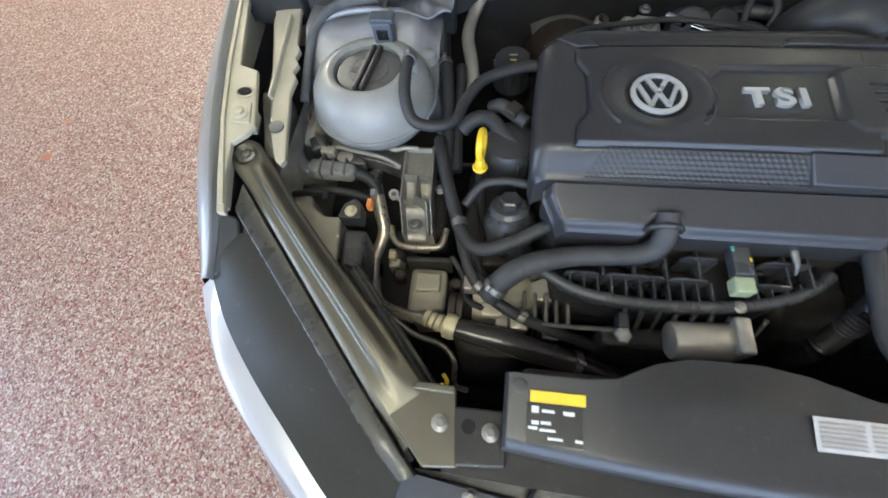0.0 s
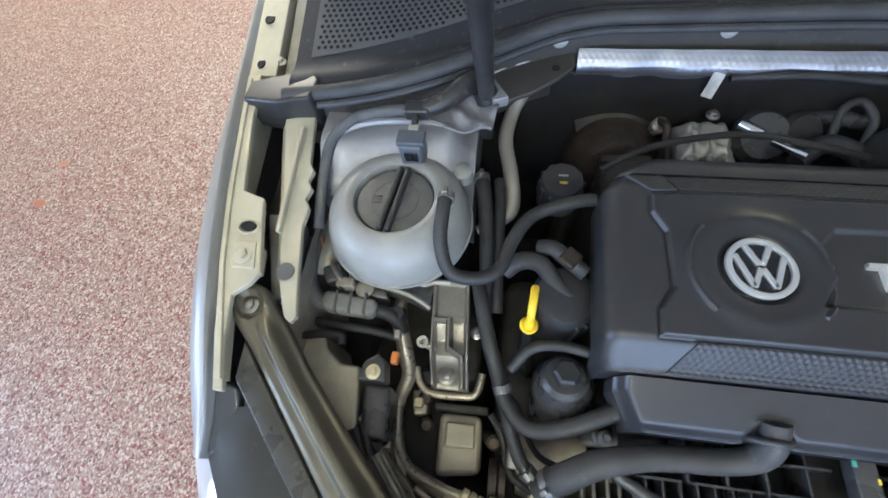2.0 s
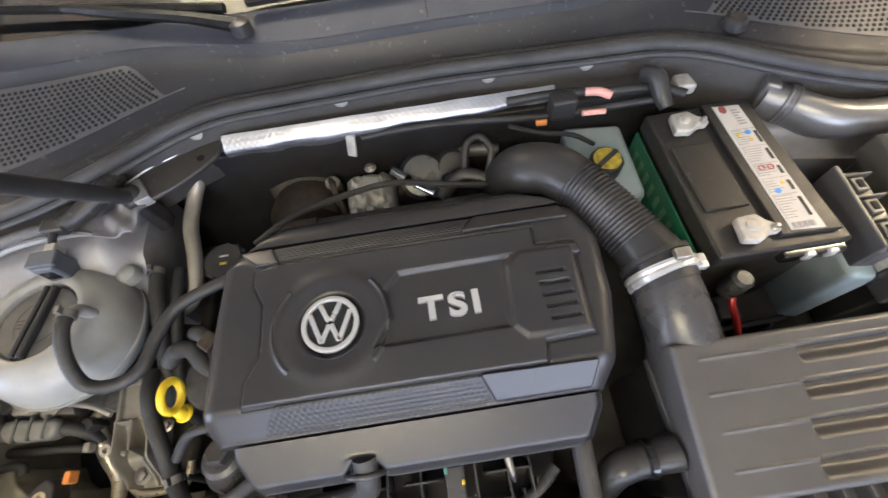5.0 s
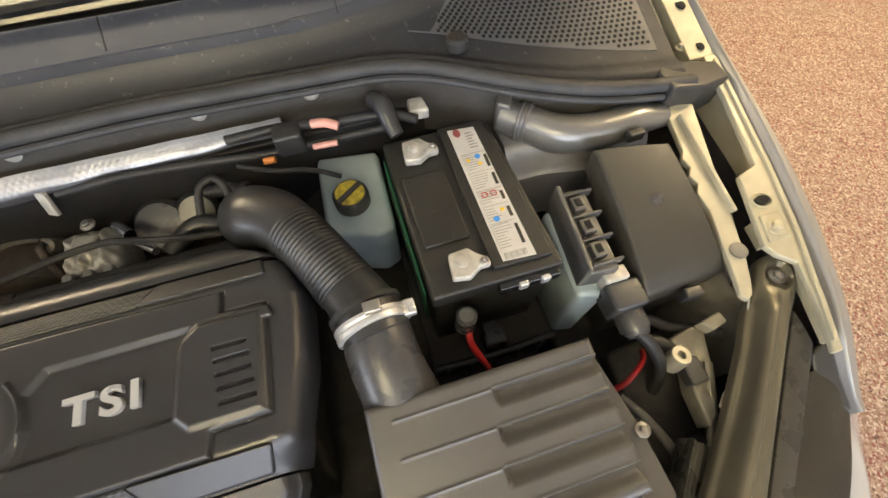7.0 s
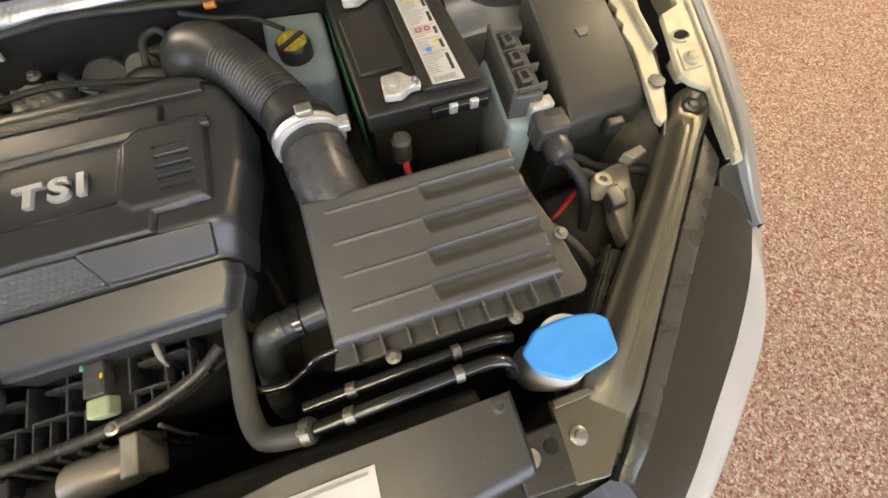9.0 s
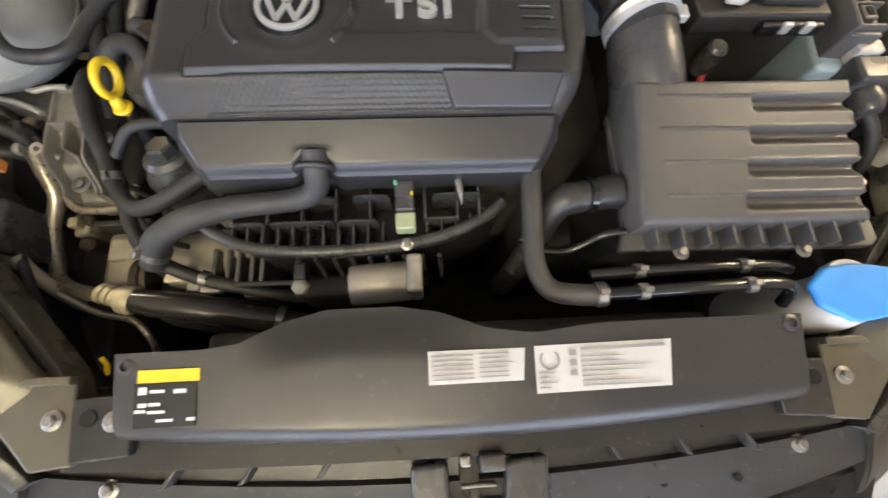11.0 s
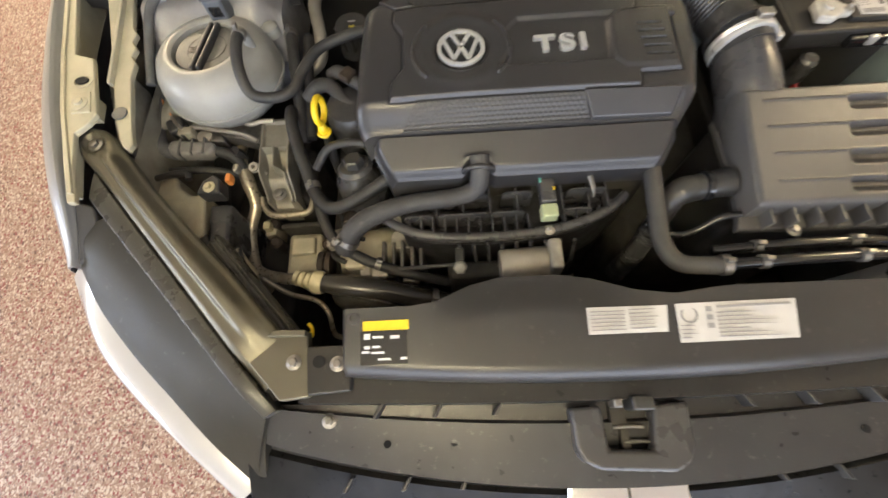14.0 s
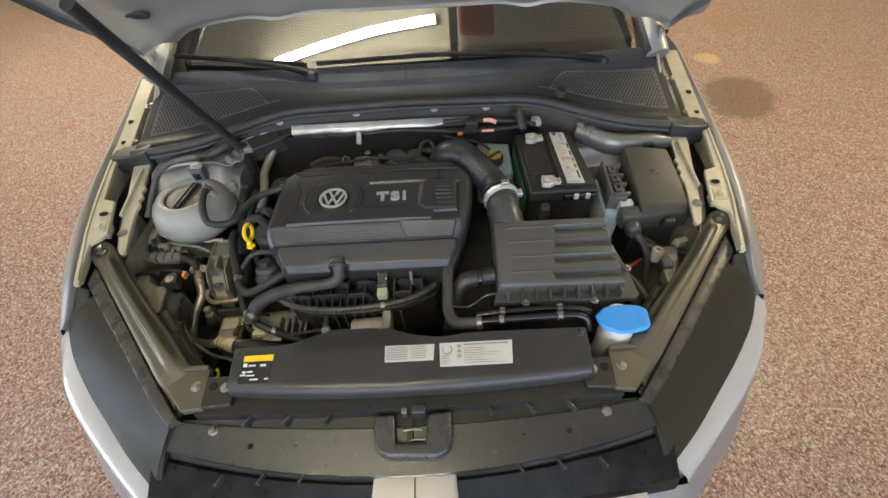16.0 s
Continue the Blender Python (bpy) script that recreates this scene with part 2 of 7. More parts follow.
def floor_material():
    """Resin floor with coloured flakes: cream, tan, brick red, grey and white chips under a clear coat."""
    m = bpy.data.materials.new("flake_floor")
    m.use_nodes = True
    n, l = m.node_tree.nodes, m.node_tree.links
    b = n["Principled BSDF"]
    tc = n.new("ShaderNodeTexCoord")

    def flakes(scale, stops, seed):
        mp = n.new("ShaderNodeMapping")
        mp.inputs["Location"].default_value = (seed, seed * 1.7, 0)
        warp = n.new("ShaderNodeTexNoise")
        warp.inputs["Scale"].default_value = scale * 1.3
        add = n.new("ShaderNodeMix")
        add.data_type, add.blend_type = "RGBA", "ADD"
        add.inputs[0].default_value = 0.006
        v = n.new("ShaderNodeTexVoronoi")
        v.inputs["Scale"].default_value = scale
        l.new(tc.outputs["Object"], mp.inputs[0])
        l.new(mp.outputs[0], warp.inputs["Vector"])
        l.new(mp.outputs[0], add.inputs[6])
        l.new(warp.outputs["Color"], add.inputs[7])
        l.new(add.outputs[2], v.inputs["Vector"])
        sep = n.new("ShaderNodeSeparateColor")
        l.new(v.outputs["Color"], sep.inputs[0])
        r = n.new("ShaderNodeValToRGB")
        r.color_ramp.interpolation = "CONSTANT"
        e = r.color_ramp.elements
        e[0].position, e[0].color = stops[0][0], (*stops[0][1], 1)
        e[1].position, e[1].color = stops[1][0], (*stops[1][1], 1)
        for p, c in stops[2:]:
            k = e.new(p)
            k.color = (*c, 1)
        l.new(sep.outputs[0], r.inputs[0])
        return r, sep

    cream, tan, red, brown, white, grey = (0.275, 0.200, 0.158), (0.185, 0.115, 0.087), (0.165, 0.043, 0.040), (0.095, 0.050, 0.039), (0.410, 0.345, 0.295), (0.150, 0.116, 0.105)
    r1, s1 = flakes(140, [(0, cream), (0.28, tan), (0.48, red), (0.64, white), (0.82, brown), (0.90, tan)], 0.0)
    r2, s2 = flakes(250, [(0, cream), (0.35, tan), (0.6, red), (0.7, white), (0.9, grey)], 3.1)
    mix = n.new("ShaderNodeMix")
    mix.data_type = "RGBA"
    gt = n.new("ShaderNodeMath")
    gt.operation = "GREATER_THAN"
    gt.inputs[1].default_value = 0.5
    l.new(s1.outputs[1], gt.inputs[0])
    l.new(gt.outputs[0], mix.inputs[0])
    l.new(r1.outputs[0], mix.inputs[6])
    l.new(r2.outputs[0], mix.inputs[7])
    # spilt and worn patches
    last = mix.outputs[2]
    sx = n.new("ShaderNodeSeparateXYZ")
    l.new(tc.outputs["Object"], sx.inputs[0])

    def patch(last, cx, cy, rx, ry, turn, color, amount):
        mp = n.new("ShaderNodeMapping")
        mp.vector_type = "TEXTURE"
        mp.inputs["Location"].default_value, mp.inputs["Rotation"].default_value, mp.inputs["Scale"].default_value = (cx, cy, 0), (0, 0, radians(turn)), (rx, ry, 1)
        ln = n.new("ShaderNodeVectorMath")
        ln.operation = "LENGTH"
        ns = n.new("ShaderNodeTexNoise")
        ns.inputs["Scale"].default_value = 6
        l.new(tc.outputs["Object"], mp.inputs[0])
        l.new(tc.outputs["Object"], ns.inputs["Vector"])
        l.new(mp.outputs[0], ln.inputs[0])
        ad = n.new("ShaderNodeMath")
        ad.operation = "MULTIPLY_ADD"
        ad.inputs[1].default_value = 0.5
        l.new(ns.outputs[0], ad.inputs[0])
        l.new(ln.outputs["Value"], ad.inputs[2])
        mr = n.new("ShaderNodeMapRange")
        mr.inputs[1].default_value, mr.inputs[2].default_value, mr.inputs[3].default_value, mr.inputs[4].default_value = 1.1, 1.35, amount, 0
        l.new(ad.outputs[0], mr.inputs[0])
        mx = n.new("ShaderNodeMix")
        mx.data_type = "RGBA"
        mx.inputs[7].default_value = (*color, 1)
        l.new(mr.outputs[0], mx.inputs[0])
        l.new(last, mx.inputs[6])
        return mx.outputs[2]

    last = patch(last, 2.25, 2.85, 0.10, 0.09, 20, (0.55, 0.42, 0.20), 0.55)
    last = patch(last, 2.22, 2.27, 0.24, 0.30, -35, (0.08, 0.045, 0.025), 0.7)
    last = patch(last, 2.76, 3.53, 0.30, 0.16, 0, (0.22, 0.13, 0.08), 0.35)
    last = patch(last, -2.60, 2.33, 0.05, 0.022, 10, (0.25, 0.10, 0.03), 0.9)
    last = patch(last, -2.39, 0.93, 0.025, 0.02, 0, (0.30, 0.10, 0.04), 0.9)
    last = patch(last, -2.40, 1.14, 0.028, 0.02, 30, (0.34, 0.16, 0.10), 0.7)
    l.new(last, b.inputs["Base Color"])
    b.inputs["Roughness"].default_value = 0.5
    b.inputs["Coat Weight"].default_value = 0.15
    b.inputs["Coat Roughness"].default_value = 0.25
    bp = n.new("ShaderNodeBump")
    bp.inputs["Strength"].default_value, bp.inputs["Distance"].default_value = 0.35, 0.002
    l.new(s1.outputs[2], bp.inputs["Height"])
    l.new(bp.outputs[0], b.inputs["Normal"])
    return m


def dotted(m, scale, strength, height):
    """Adds a regular embossed dot pattern to a material."""
    nt = m.node_tree
    vor = nt.nodes.new("ShaderNodeTexVoronoi")
    vor.inputs["Scale"].default_value, vor.inputs["Randomness"].default_value = scale, 0.0
    bmp = nt.nodes.new("ShaderNodeBump")
    bmp.inputs["Strength"].default_value, bmp.inputs["Distance"].default_value = strength, height
    tcn = nt.nodes.new("ShaderNodeTexCoord")
    mp = nt.nodes.new("ShaderNodeMapping")
    mp.inputs["Rotation"].default_value = (0, 0, radians(45))
    nt.links.new(tcn.outputs["Object"], mp.inputs[0])
    nt.links.new(mp.outputs[0], vor.inputs["Vector"])
    nt.links.new(vor.outputs["Distance"], bmp.inputs["Height"])
    nt.links.new(bmp.outputs[0], nt.nodes["Principled BSDF"].inputs["Normal"])
    return m


FOIL = dotted(material("embossed_foil", (0.42, 0.43, 0.46), 0.36, metal=0.85, var=0.15, vscale=30), 150, 0.7, 0.0010)
LENS, GLASS, FLOOR = lens_material(), glass_material(), floor_material()


# ---- mesh helpers ----
def mesh_of(name, source):
    me = bpy.data.meshes.new(name)
    if isinstance(source, bmesh.types.BMesh):
        bmesh.ops.recalc_face_normals(source, faces=source.faces)
        source.to_mesh(me)
        source.free()
    else:
        me.from_pydata(source[0], [], source[1])
    me.polygons.foreach_set("use_smooth", [True] * len(me.polygons))
    if "hard" in me.attributes:
        # bevelled blocks: large faces keep their own normal, the bevels turn between them
        total = [Vector() for _ in me.vertices]
        for p in me.polygons:
            for i in p.vertices:
                total[i] += p.normal * p.area
        me.normals_split_custom_set_from_vertices([v.normalized() if v.length > 0 else Vector((0, 0, 1)) for v in total])
    else:
        me.set_sharp_from_angle(angle=radians(38))
    return me


def part(name, source, mat, parent=None, label=""):
    """One mesh object from a bmesh or (vertices, faces), under a thing or a part."""
    me = mesh_of(name, source)
    me.materials.append(mat)
    ob = new(name, me)
    if parent is not None:
        ob.parent = parent
    if label:
        ob["label"] = label
    return ob


def thing(name, label, category, group="", kind="", source=None, mat=None):
    ob = new(name) if source is None else part(name, source, mat)
    return tagged(ob, label, category, group, kind)


def shaped(bm, bevel, segments=2):
    if bevel > 0:
        bm.faces.layers.int.new("hard")
        bmesh.ops.bevel(bm, geom=list(bm.edges), offset=bevel, segments=segments, profile=0.5, affect="EDGES", clamp_overlap=True)
    return bm


def box(x0, x1, y0, y1, z0, z1, bevel=0.003, m=None, bm=None):
    b = bmesh.new()
    bmesh.ops.create_cube(b, size=1)
    for v in b.verts:
        v.co = Vector((x0 + (v.co.x + 0.5) * (x1 - x0), y0 + (v.co.y + 0.5) * (y1 - y0), z0 + (v.co.z + 0.5) * (z1 - z0)))
    shaped(b, bevel)
    if m is not None:
        b.transform(m)
    return joined(bm, b)


def joined(bm, b):
    if bm is None:
        return b
    me = bpy.data.meshes.new("tmp")
    b.to_mesh(me)
    b.free()
    bm.from_mesh(me)
    bpy.data.meshes.remove(me)
    return bm


def prism(points, z0, z1, bevel=0.003, bm=None, top=None):
    """A block over an outline (x, y); top(x, y) gives its upper height where it is not flat, z0 may be a drop below that."""
    b = bmesh.new()
    lo = [b.verts.new((x, y, z0 if z0 > 0 else (top(x, y) if top else z1) + z0)) for x, y in points]
    hi = [b.verts.new((x, y, top(x, y) if top else z1)) for x, y in points]
    n = len(points)
    for i in range(n):
        b.faces.new((lo[i], lo[(i + 1) % n], hi[(i + 1) % n], hi[i]))
    b.faces.new(hi)
    b.faces.new(lo[::-1])
    bmesh.ops.recalc_face_normals(b, faces=b.faces)
    shaped(b, bevel)
    return joined(bm, b)


def smooth_line(points, per=6):
    p = [Vector(q) for q in points]
    p = [p[0] * 2 - p[1]] + p + [p[-1] * 2 - p[-2]]
    out = []
    for i in range(1, len(p) - 2):
        for k in range(per):
            t = k / per
            a, b, c, d = p[i - 1], p[i], p[i + 1], p[i + 2]
            out.append(0.5 * ((2 * b) + (c - a) * t + (2 * a - 5 * b + 4 * c - d) * t * t + (3 * b - a - 3 * c + d) * t ** 3))
    out.append(p[-2])
    return out


def tube(points, radius, sides=14, per=6, bm=None, rib=0.0, pitch=0.006, flat=1.0):
    """A hose or pipe along a smoothed line; radius is a number or one per point; rib makes rings along it."""
    line = smooth_line(points, per)
    radii = [radius] * len(line) if not isinstance(radius, (list, tuple)) else np.interp(np.linspace(0, len(points) - 1, len(line)), range(len(points)), radius)
    verts, faces = [], []
    normal = None
    run = 0
    for i, p in enumerate(line):
        d = (line[min(i + 1, len(line) - 1)] - line[max(i - 1, 0)]).normalized()
        if normal is None:
            normal = d.orthogonal().normalized()
        normal = (normal - d * normal.dot(d)).normalized()
        side = d.cross(normal)
        if i:
            run += (p - line[i - 1]).length
        r = radii[i] + (rib * math.sin(run / pitch * 2 * math.pi) if rib else 0)
        for k in range(sides):
            a = 2 * math.pi * k / sides
            verts.append(p + (normal * math.cos(a) * flat + side * math.sin(a)) * r)
    for i in range(len(line) - 1):
        for k in range(sides):
            faces.append((i * sides + k, i * sides + (k + 1) % sides, (i + 1) * sides + (k + 1) % sides, (i + 1) * sides + k))
    faces.append(tuple(range(sides))[::-1])
    faces.append(tuple((len(line) - 1) * sides + k for k in range(sides)))
    b = bmesh.new()
    bv = [b.verts.new(v) for v in verts]
    for f in faces:
        b.faces.new([bv[i] for i in f])
    return joined(bm, b)


def lathe(profile, m, sides=32, bm=None, squash=1.0, ring=False):
    """A turned body: profile is (radius, height) from below to above, placed by the matrix m."""
    b = bmesh.new()
    rings = []
    for r, z in profile:
        if r < 1e-6:
            rings.append([b.verts.new((0, 0, z))])
        else:
            rings.append([b.verts.new((r * math.cos(2 * math.pi * k / sides), squash * r * math.sin(2 * math.pi * k / sides), z)) for k in range(sides)])
    for a, c in zip(rings, rings[1:] + (rings[:1] if ring else [])) if ring else zip(rings, rings[1:]):
        for k in range(sides):
            q = [a[k % len(a)], a[(k + 1) % len(a)], c[(k + 1) % len(c)], c[k % len(c)]]
            q = list(dict.fromkeys(q))
            if len(q) > 2:
                b.faces.new(q)
    for ring_, flip_it in ((rings[0], True), (rings[-1], False)):
        if len(ring_) > 2 and not ring:
            b.faces.new(ring_[::-1] if flip_it else ring_)
    b.transform(m)
    return joined(bm, b)


def bolt_head(x, y, z, r=0.008, m=None):
    """A flanged hexagon head."""
    r *= 0.78
    m = m or pose(x, y, z)
    b = lathe([(r * 1.45, -0.001), (r * 1.5, 0.001), (r * 1.1, 0.0025)], m, 20)
    lathe([(r * 0.9, 0.0), (r * 0.9, 0.0065), (r * 0.7, 0.0075)], m, 6, b)
    return b


def sheet(fn, nu, nv, thick=0.0):
    """A surface fn(u, v) -> (x, y, z) as (vertices, faces), with a rim turned down by thick."""
    verts = [fn(i / nu, j / nv) for j in range(nv + 1) for i in range(nu + 1)]
    faces = [(j * (nu + 1) + i, j * (nu + 1) + i + 1, (j + 1) * (nu + 1) + i + 1, (j + 1) * (nu + 1) + i) for j in range(nv) for i in range(nu)]
    if thick:
        rim = [i for i in range(nu + 1)] + [(j + 1) * (nu + 1) - 1 for j in range(1, nv + 1)] + [nv * (nu + 1) + i for i in range(nu - 1, -1, -1)] + [j * (nu + 1) for j in range(nv - 1, 0, -1)]
        low = len(verts)
        verts += [(verts[i][0], verts[i][1], verts[i][2] - thick) for i in rim]
        k = len(rim)
        faces += [(rim[a], low + a, low + (a + 1) % k, rim[(a + 1) % k]) for a in range(k)]
    return verts, faces


def flip(ob):
    """Mirror a mesh object's data to the other side of the car."""
    ob.data.transform(Matrix.Diagonal((-1, 1, 1, 1)))
    ob.data.flip_normals()
    return ob


def blend(x, xs, ys):
    return float(np.interp(x, xs, ys))


def ease(t):
    t = min(1.0, max(0.0, t))
    return t * t * (3 - 2 * t)


# ---- the garage ----
thing("floor", "tan and brick-red flaked resin garage floor with stains", "floor", kind="structure", source=sheet(lambda u, v: (-5 + 10 * u, -3.3 + 10.3 * v, 0), 2, 2, 0.1), mat=FLOOR)
thing("ground", "grey concrete driveway outside the open garage door", "ground", kind="structure", source=sheet(lambda u, v: (-300 + 600 * u, -600 + 596.7 * v, -0.02), 2, 2, 0.1), mat=DRIVE)
thing("ceiling", "cream painted garage ceiling", "ceiling", kind="structure", source=box(-5, 5, -3.3, 7, 2.75, 2.85, 0), mat=WALLPAINT)
bm = box(-5.15, -5, -3.3, -2.7, 0, 2.85, 0)
box(-5.15, -5, 0.1, 7, 0, 2.85, 0, bm=bm)
box(-5.15, -5, -2.7, 0.1, 0, 0.6, 0, bm=bm)
box(-5.15, -5, -2.7, 0.1, 2.45, 2.85, 0, bm=bm)
thing("wall_west", "cream painted garage side wall with a wide window opening", "wall", kind="structure", source=bm, mat=WALLPAINT)
thing("wall_east", "cream painted garage side wall", "wall", kind="structure", source=box(5, 5.15, -3.3, 7, 0, 2.85, 0), mat=WALLPAINT)
thing("wall_north", "cream painted garage back wall", "wall", kind="structure", source=box(-5.15, 5.15, 7, 7.15, 0, 2.85, 0), mat=WALLPAINT)
bm = box(-5.15, -2.2, -3.45, -3.3, 0, 2.85, 0)
box(2.8, 5.15, -3.45, -3.3, 0, 2.85, 0, bm=bm)
box(-2.2, 2.8, -3.45, -3.3, 2.5, 2.85, 0, bm=bm)
thing("wall_south", "cream garage front wall with the wide open doorway", "wall", kind="structure", source=bm, mat=WALLPAINT)


def tube_fixture(m):
    f = thing("ceiling_light", "white hanging batten light with one warm tube", "ceiling light", "tube lights under the ceiling")
    part("housing", box(-0.64, 0.64, -0.035, 0.035, 0.012, 0.05, 0.004), PAPER, f)
    part("hanger", tube([(-0.5, 0, 0.05), (-0.5, 0, 0.15), (-0.5, 0, 0.25)], 0.004, 6), STEEL, f)
    part("hanger", tube([(0.5, 0, 0.05), (0.5, 0, 0.15), (0.5, 0, 0.25)], 0.004, 6), STEEL, f)
    f.matrix_basis = m
    return f


lights = [tube_fixture(pose(-0.47, 1.20, 2.502, 0, 0, 6))]
lights += [copy_thing(lights[0], pose(x, y, 2.502, 0, 0, 6)) for x, y in ((-0.55, -1.1), (2.7, 1.3), (2.7, 4.2), (-2.7, 3.4))]
opener = thing("door_opener", "garage door opener with a grey rail and a red housing", "door opener")
part("rail", box(0.23, 0.29, -1.5, 2.4, 2.62, 2.68, 0.004), PLASTIC_GREY, opener)
part("housing", box(0.31, 0.56, 1.20, 1.42, 2.58, 2.745, 0.01), RED, opener, "red housing")
part("bracket", box(0.24, 0.28, 1.0, 1.1, 2.66, 2.75, 0.003), STEEL, opener)

# ---- the car's body ----
car = thing("car", "silver hatchback with its bonnet open, parked on the garage floor", "car")

# fenders: an inner fold, the crest along the bonnet gap, the bulge of the flank, then down to the sill
FOLD = ([0.165, 0.249, 0.354, 0.43, 0.546, 0.70, 1.0], [0.802, 0.794, 0.808, 0.822, 0.840, 0.858, 0.860], [0.750, 0.808, 0.843, 0.855, 0.874, 0.893, 0.95])
CREST = ([0.165, 0.216, 0.248, 0.281, 0.349, 0.422, 0.546, 0.724, 1.0], [0.806, 0.800, 0.799, 0.802, 0.815, 0.829, 0.848, 0.870, 0.872], [0.764, 0.796, 0.818, 0.834, 0.853, 0.867, 0.886, 0.904, 0.962])
BULGE = ([0.10, 0.165, 0.215, 0.29, 0.37, 0.45, 0.55, 0.75, 1.1], [0.812, 0.830, 0.842, 0.857, 0.872, 0.884, 0.891, 0.898, 0.904], [0.70, 0.722, 0.735, 0.755, 0.775, 0.788, 0.80, 0.82, 0.87])


def smoothed(y, c, k):
    return sum(blend(y + d, c[0], c[k]) for d in (-0.03, -0.015, 0, 0.015, 0.03)) / 5


def fender_point(u, v):
    y = 0.170 + u * 0.950
    fx, fz = smoothed(y, FOLD, 1), smoothed(y, FOLD, 2)
    cx, cz = smoothed(y, CREST, 1), smoothed(y, CREST, 2)
    bx, bz = smoothed(y, BULGE, 1), smoothed(y, BULGE, 2)
    if v < 0.14:
        k = v / 0.14
        return (fx + (cx - fx) * k, y, fz + (cz - fz) * k + 0.003 * math.sin(math.pi * k / 2) - 0.002 * math.sin(math.pi * k))
    if v < 0.62:
        a = (v - 0.14) / 0.48 * math.pi / 2
        return (cx + (bx - cx) * math.sin(a), y, bz + (cz + 0.003 - bz) * math.cos(a))
    k = (v - 0.62) / 0.38
    return (bx - 0.012 * k, y, bz - (bz - 0.24) * k)


def fender(side):
    ob = part("fender", sheet(fender_point, 80, 40, 0.005), SILVER, car)
    return ob if side > 0 else flip(ob)


def rails(side):
    """The painted flange inside the fender with its slot, holes and bolts, and the shorter inner rail beside it."""
    sx = side
    front = [(0.779, 0.247), (0.797, 0.313), (0.817, 0.40), (0.835, 0.50), (0.851, 0.62), (0.860, 0.70), (0.838, 0.70), (0.831, 0.62), (0.812, 0.505), (0.780, 0.495), (0.758, 0.393), (0.768, 0.377), (0.788, 0.361), (0.782, 0.306), (0.766, 0.247)]
    rear = [(0.860, 0.70), (0.866, 0.98), (0.822, 0.98), (0.815, 0.70)]
    ob = part("fender_flange", prism([(x * sx, y) for x, y in front], -0.010, 0, 0.002, top=lambda x, y: 0.836 + (y - 0.247) * 0.134), INNER, car, "pale painted flange along the bonnet gap")
    part("rear_flange", prism([(x * sx, y) for x, y in rear], 0.84, 0, 0.002, top=lambda x, y: 0.895 + (y - 0.70) * 0.24), INNER, ob)
    part("fold", prism([(sx * 0.770, 0.26), (sx * 0.778, 0.26), (sx * 0.815, 0.40), (sx * 0.833, 0.50), (sx * 0.856, 0.69), (sx * 0.849, 0.69), (sx * 0.826, 0.50), (sx * 0.808, 0.40)], 0.82, 0, 0.0015, top=lambda x, y: 0.840 + (y - 0.247) * 0.134), INNER, ob)
    part("press_mark", prism([(sx * 0.766, 0.395), (sx * 0.798, 0.395), (sx * 0.804, 0.430), (sx * 0.772, 0.432)], 0.83, 0, 0.0015, top=lambda x, y: 0.8385 + (y - 0.247) * 0.134), INNER, ob)
    part("bolt", bolt_head(sx * 0.785, 0.412, 0.8605, 0.011), INNER, ob)
    part("bolt", bolt_head(sx * 0.815, 0.73, 0.895, 0.007), INNER, ob)
    part("bolt", bolt_head(sx * 0.812, 0.86, 0.93, 0.008), STEEL, ob)
    for x, y, z, rx, ry in ((0.789, 0.452, 0.8645, 0.011, 0.007), (0.845, 0.80, 0.918, 0.008, 0.012), (0.843, 0.72, 0.899, 0.006, 0.010)):
        part("hole", lathe([(rx, 0), (rx, 0.0022)], pose(sx * x, y, z), 20, squash=ry / rx), VOID, ob)
    part("hole_rim", lathe([(0.0115, 0), (0.0155, 0.0), (0.0165, 0.0025), (0.0135, 0.0035)], pose(sx * 0.789, 0.452, 0.8625), 24, squash=0.75, ring=True), INNER, ob)
    inner = [(0.786, 0.630), (0.740, 0.640), (0.731, 0.560), (0.723, 0.548), (0.728, 0.532), (0.720, 0.520), (0.726, 0.505), (0.718, 0.492), (0.722, 0.464), (0.716, 0.424), (0.711, 0.387), (0.703, 0.346), (0.709, 0.336), (0.719, 0.342), (0.726, 0.358), (0.738, 0.392), (0.751, 0.461), (0.768, 0.545)]
    iz = lambda x, y: 0.834 + (y - 0.338) * 0.150
    ob2 = part("inner_rail", prism([(x * sx, y) for x, y in inner], -0.010, 0, 0.002, top=lambda x, y: iz(x, y)), INNER, car, "pale painted inner rail with scalloped edge")
    def rail_wall(u, v):
        y = 0.42 + 0.205 * u
        x = blend(y, [0.392, 0.461, 0.545, 0.63], [0.738, 0.751, 0.768, 0.786])
        return (sx * (x - 0.002 + 0.022 * v), y, iz(x, y) - 0.003 - 0.032 * v ** 1.5)
    part("rail_wall", sheet(rail_wall, 30, 8, 0.003), INNER, ob2)
    part("plug", lathe([(0.012, 0), (0.012, 0.0025), (0.009, 0.003)], pose(sx * 0.730, 0.400, 0.8435), 20), CAP_GREY, ob2, "grey rubber plug")
    part("ridge", box(min(sx * 0.748, sx * 0.754), max(sx * 0.748, sx * 0.754), 0.45, 0.615, 0.858, 0.872, 0.002, m=pose(0, 0.53, 0.865, 8.5, 0, 0) @ pose(0, -0.53, -0.865)), INNER, ob2)
    # Dark block puts the shade of the gap into its colour.
    part("gap_shade_block", box(min(sx * 0.74, sx * 0.83), max(sx * 0.74, sx * 0.83), 0.49, 0.67, 0.62, 0.78, 0.004), DARK, car, "dark block painted as shade in the gap between flange and inner rail")
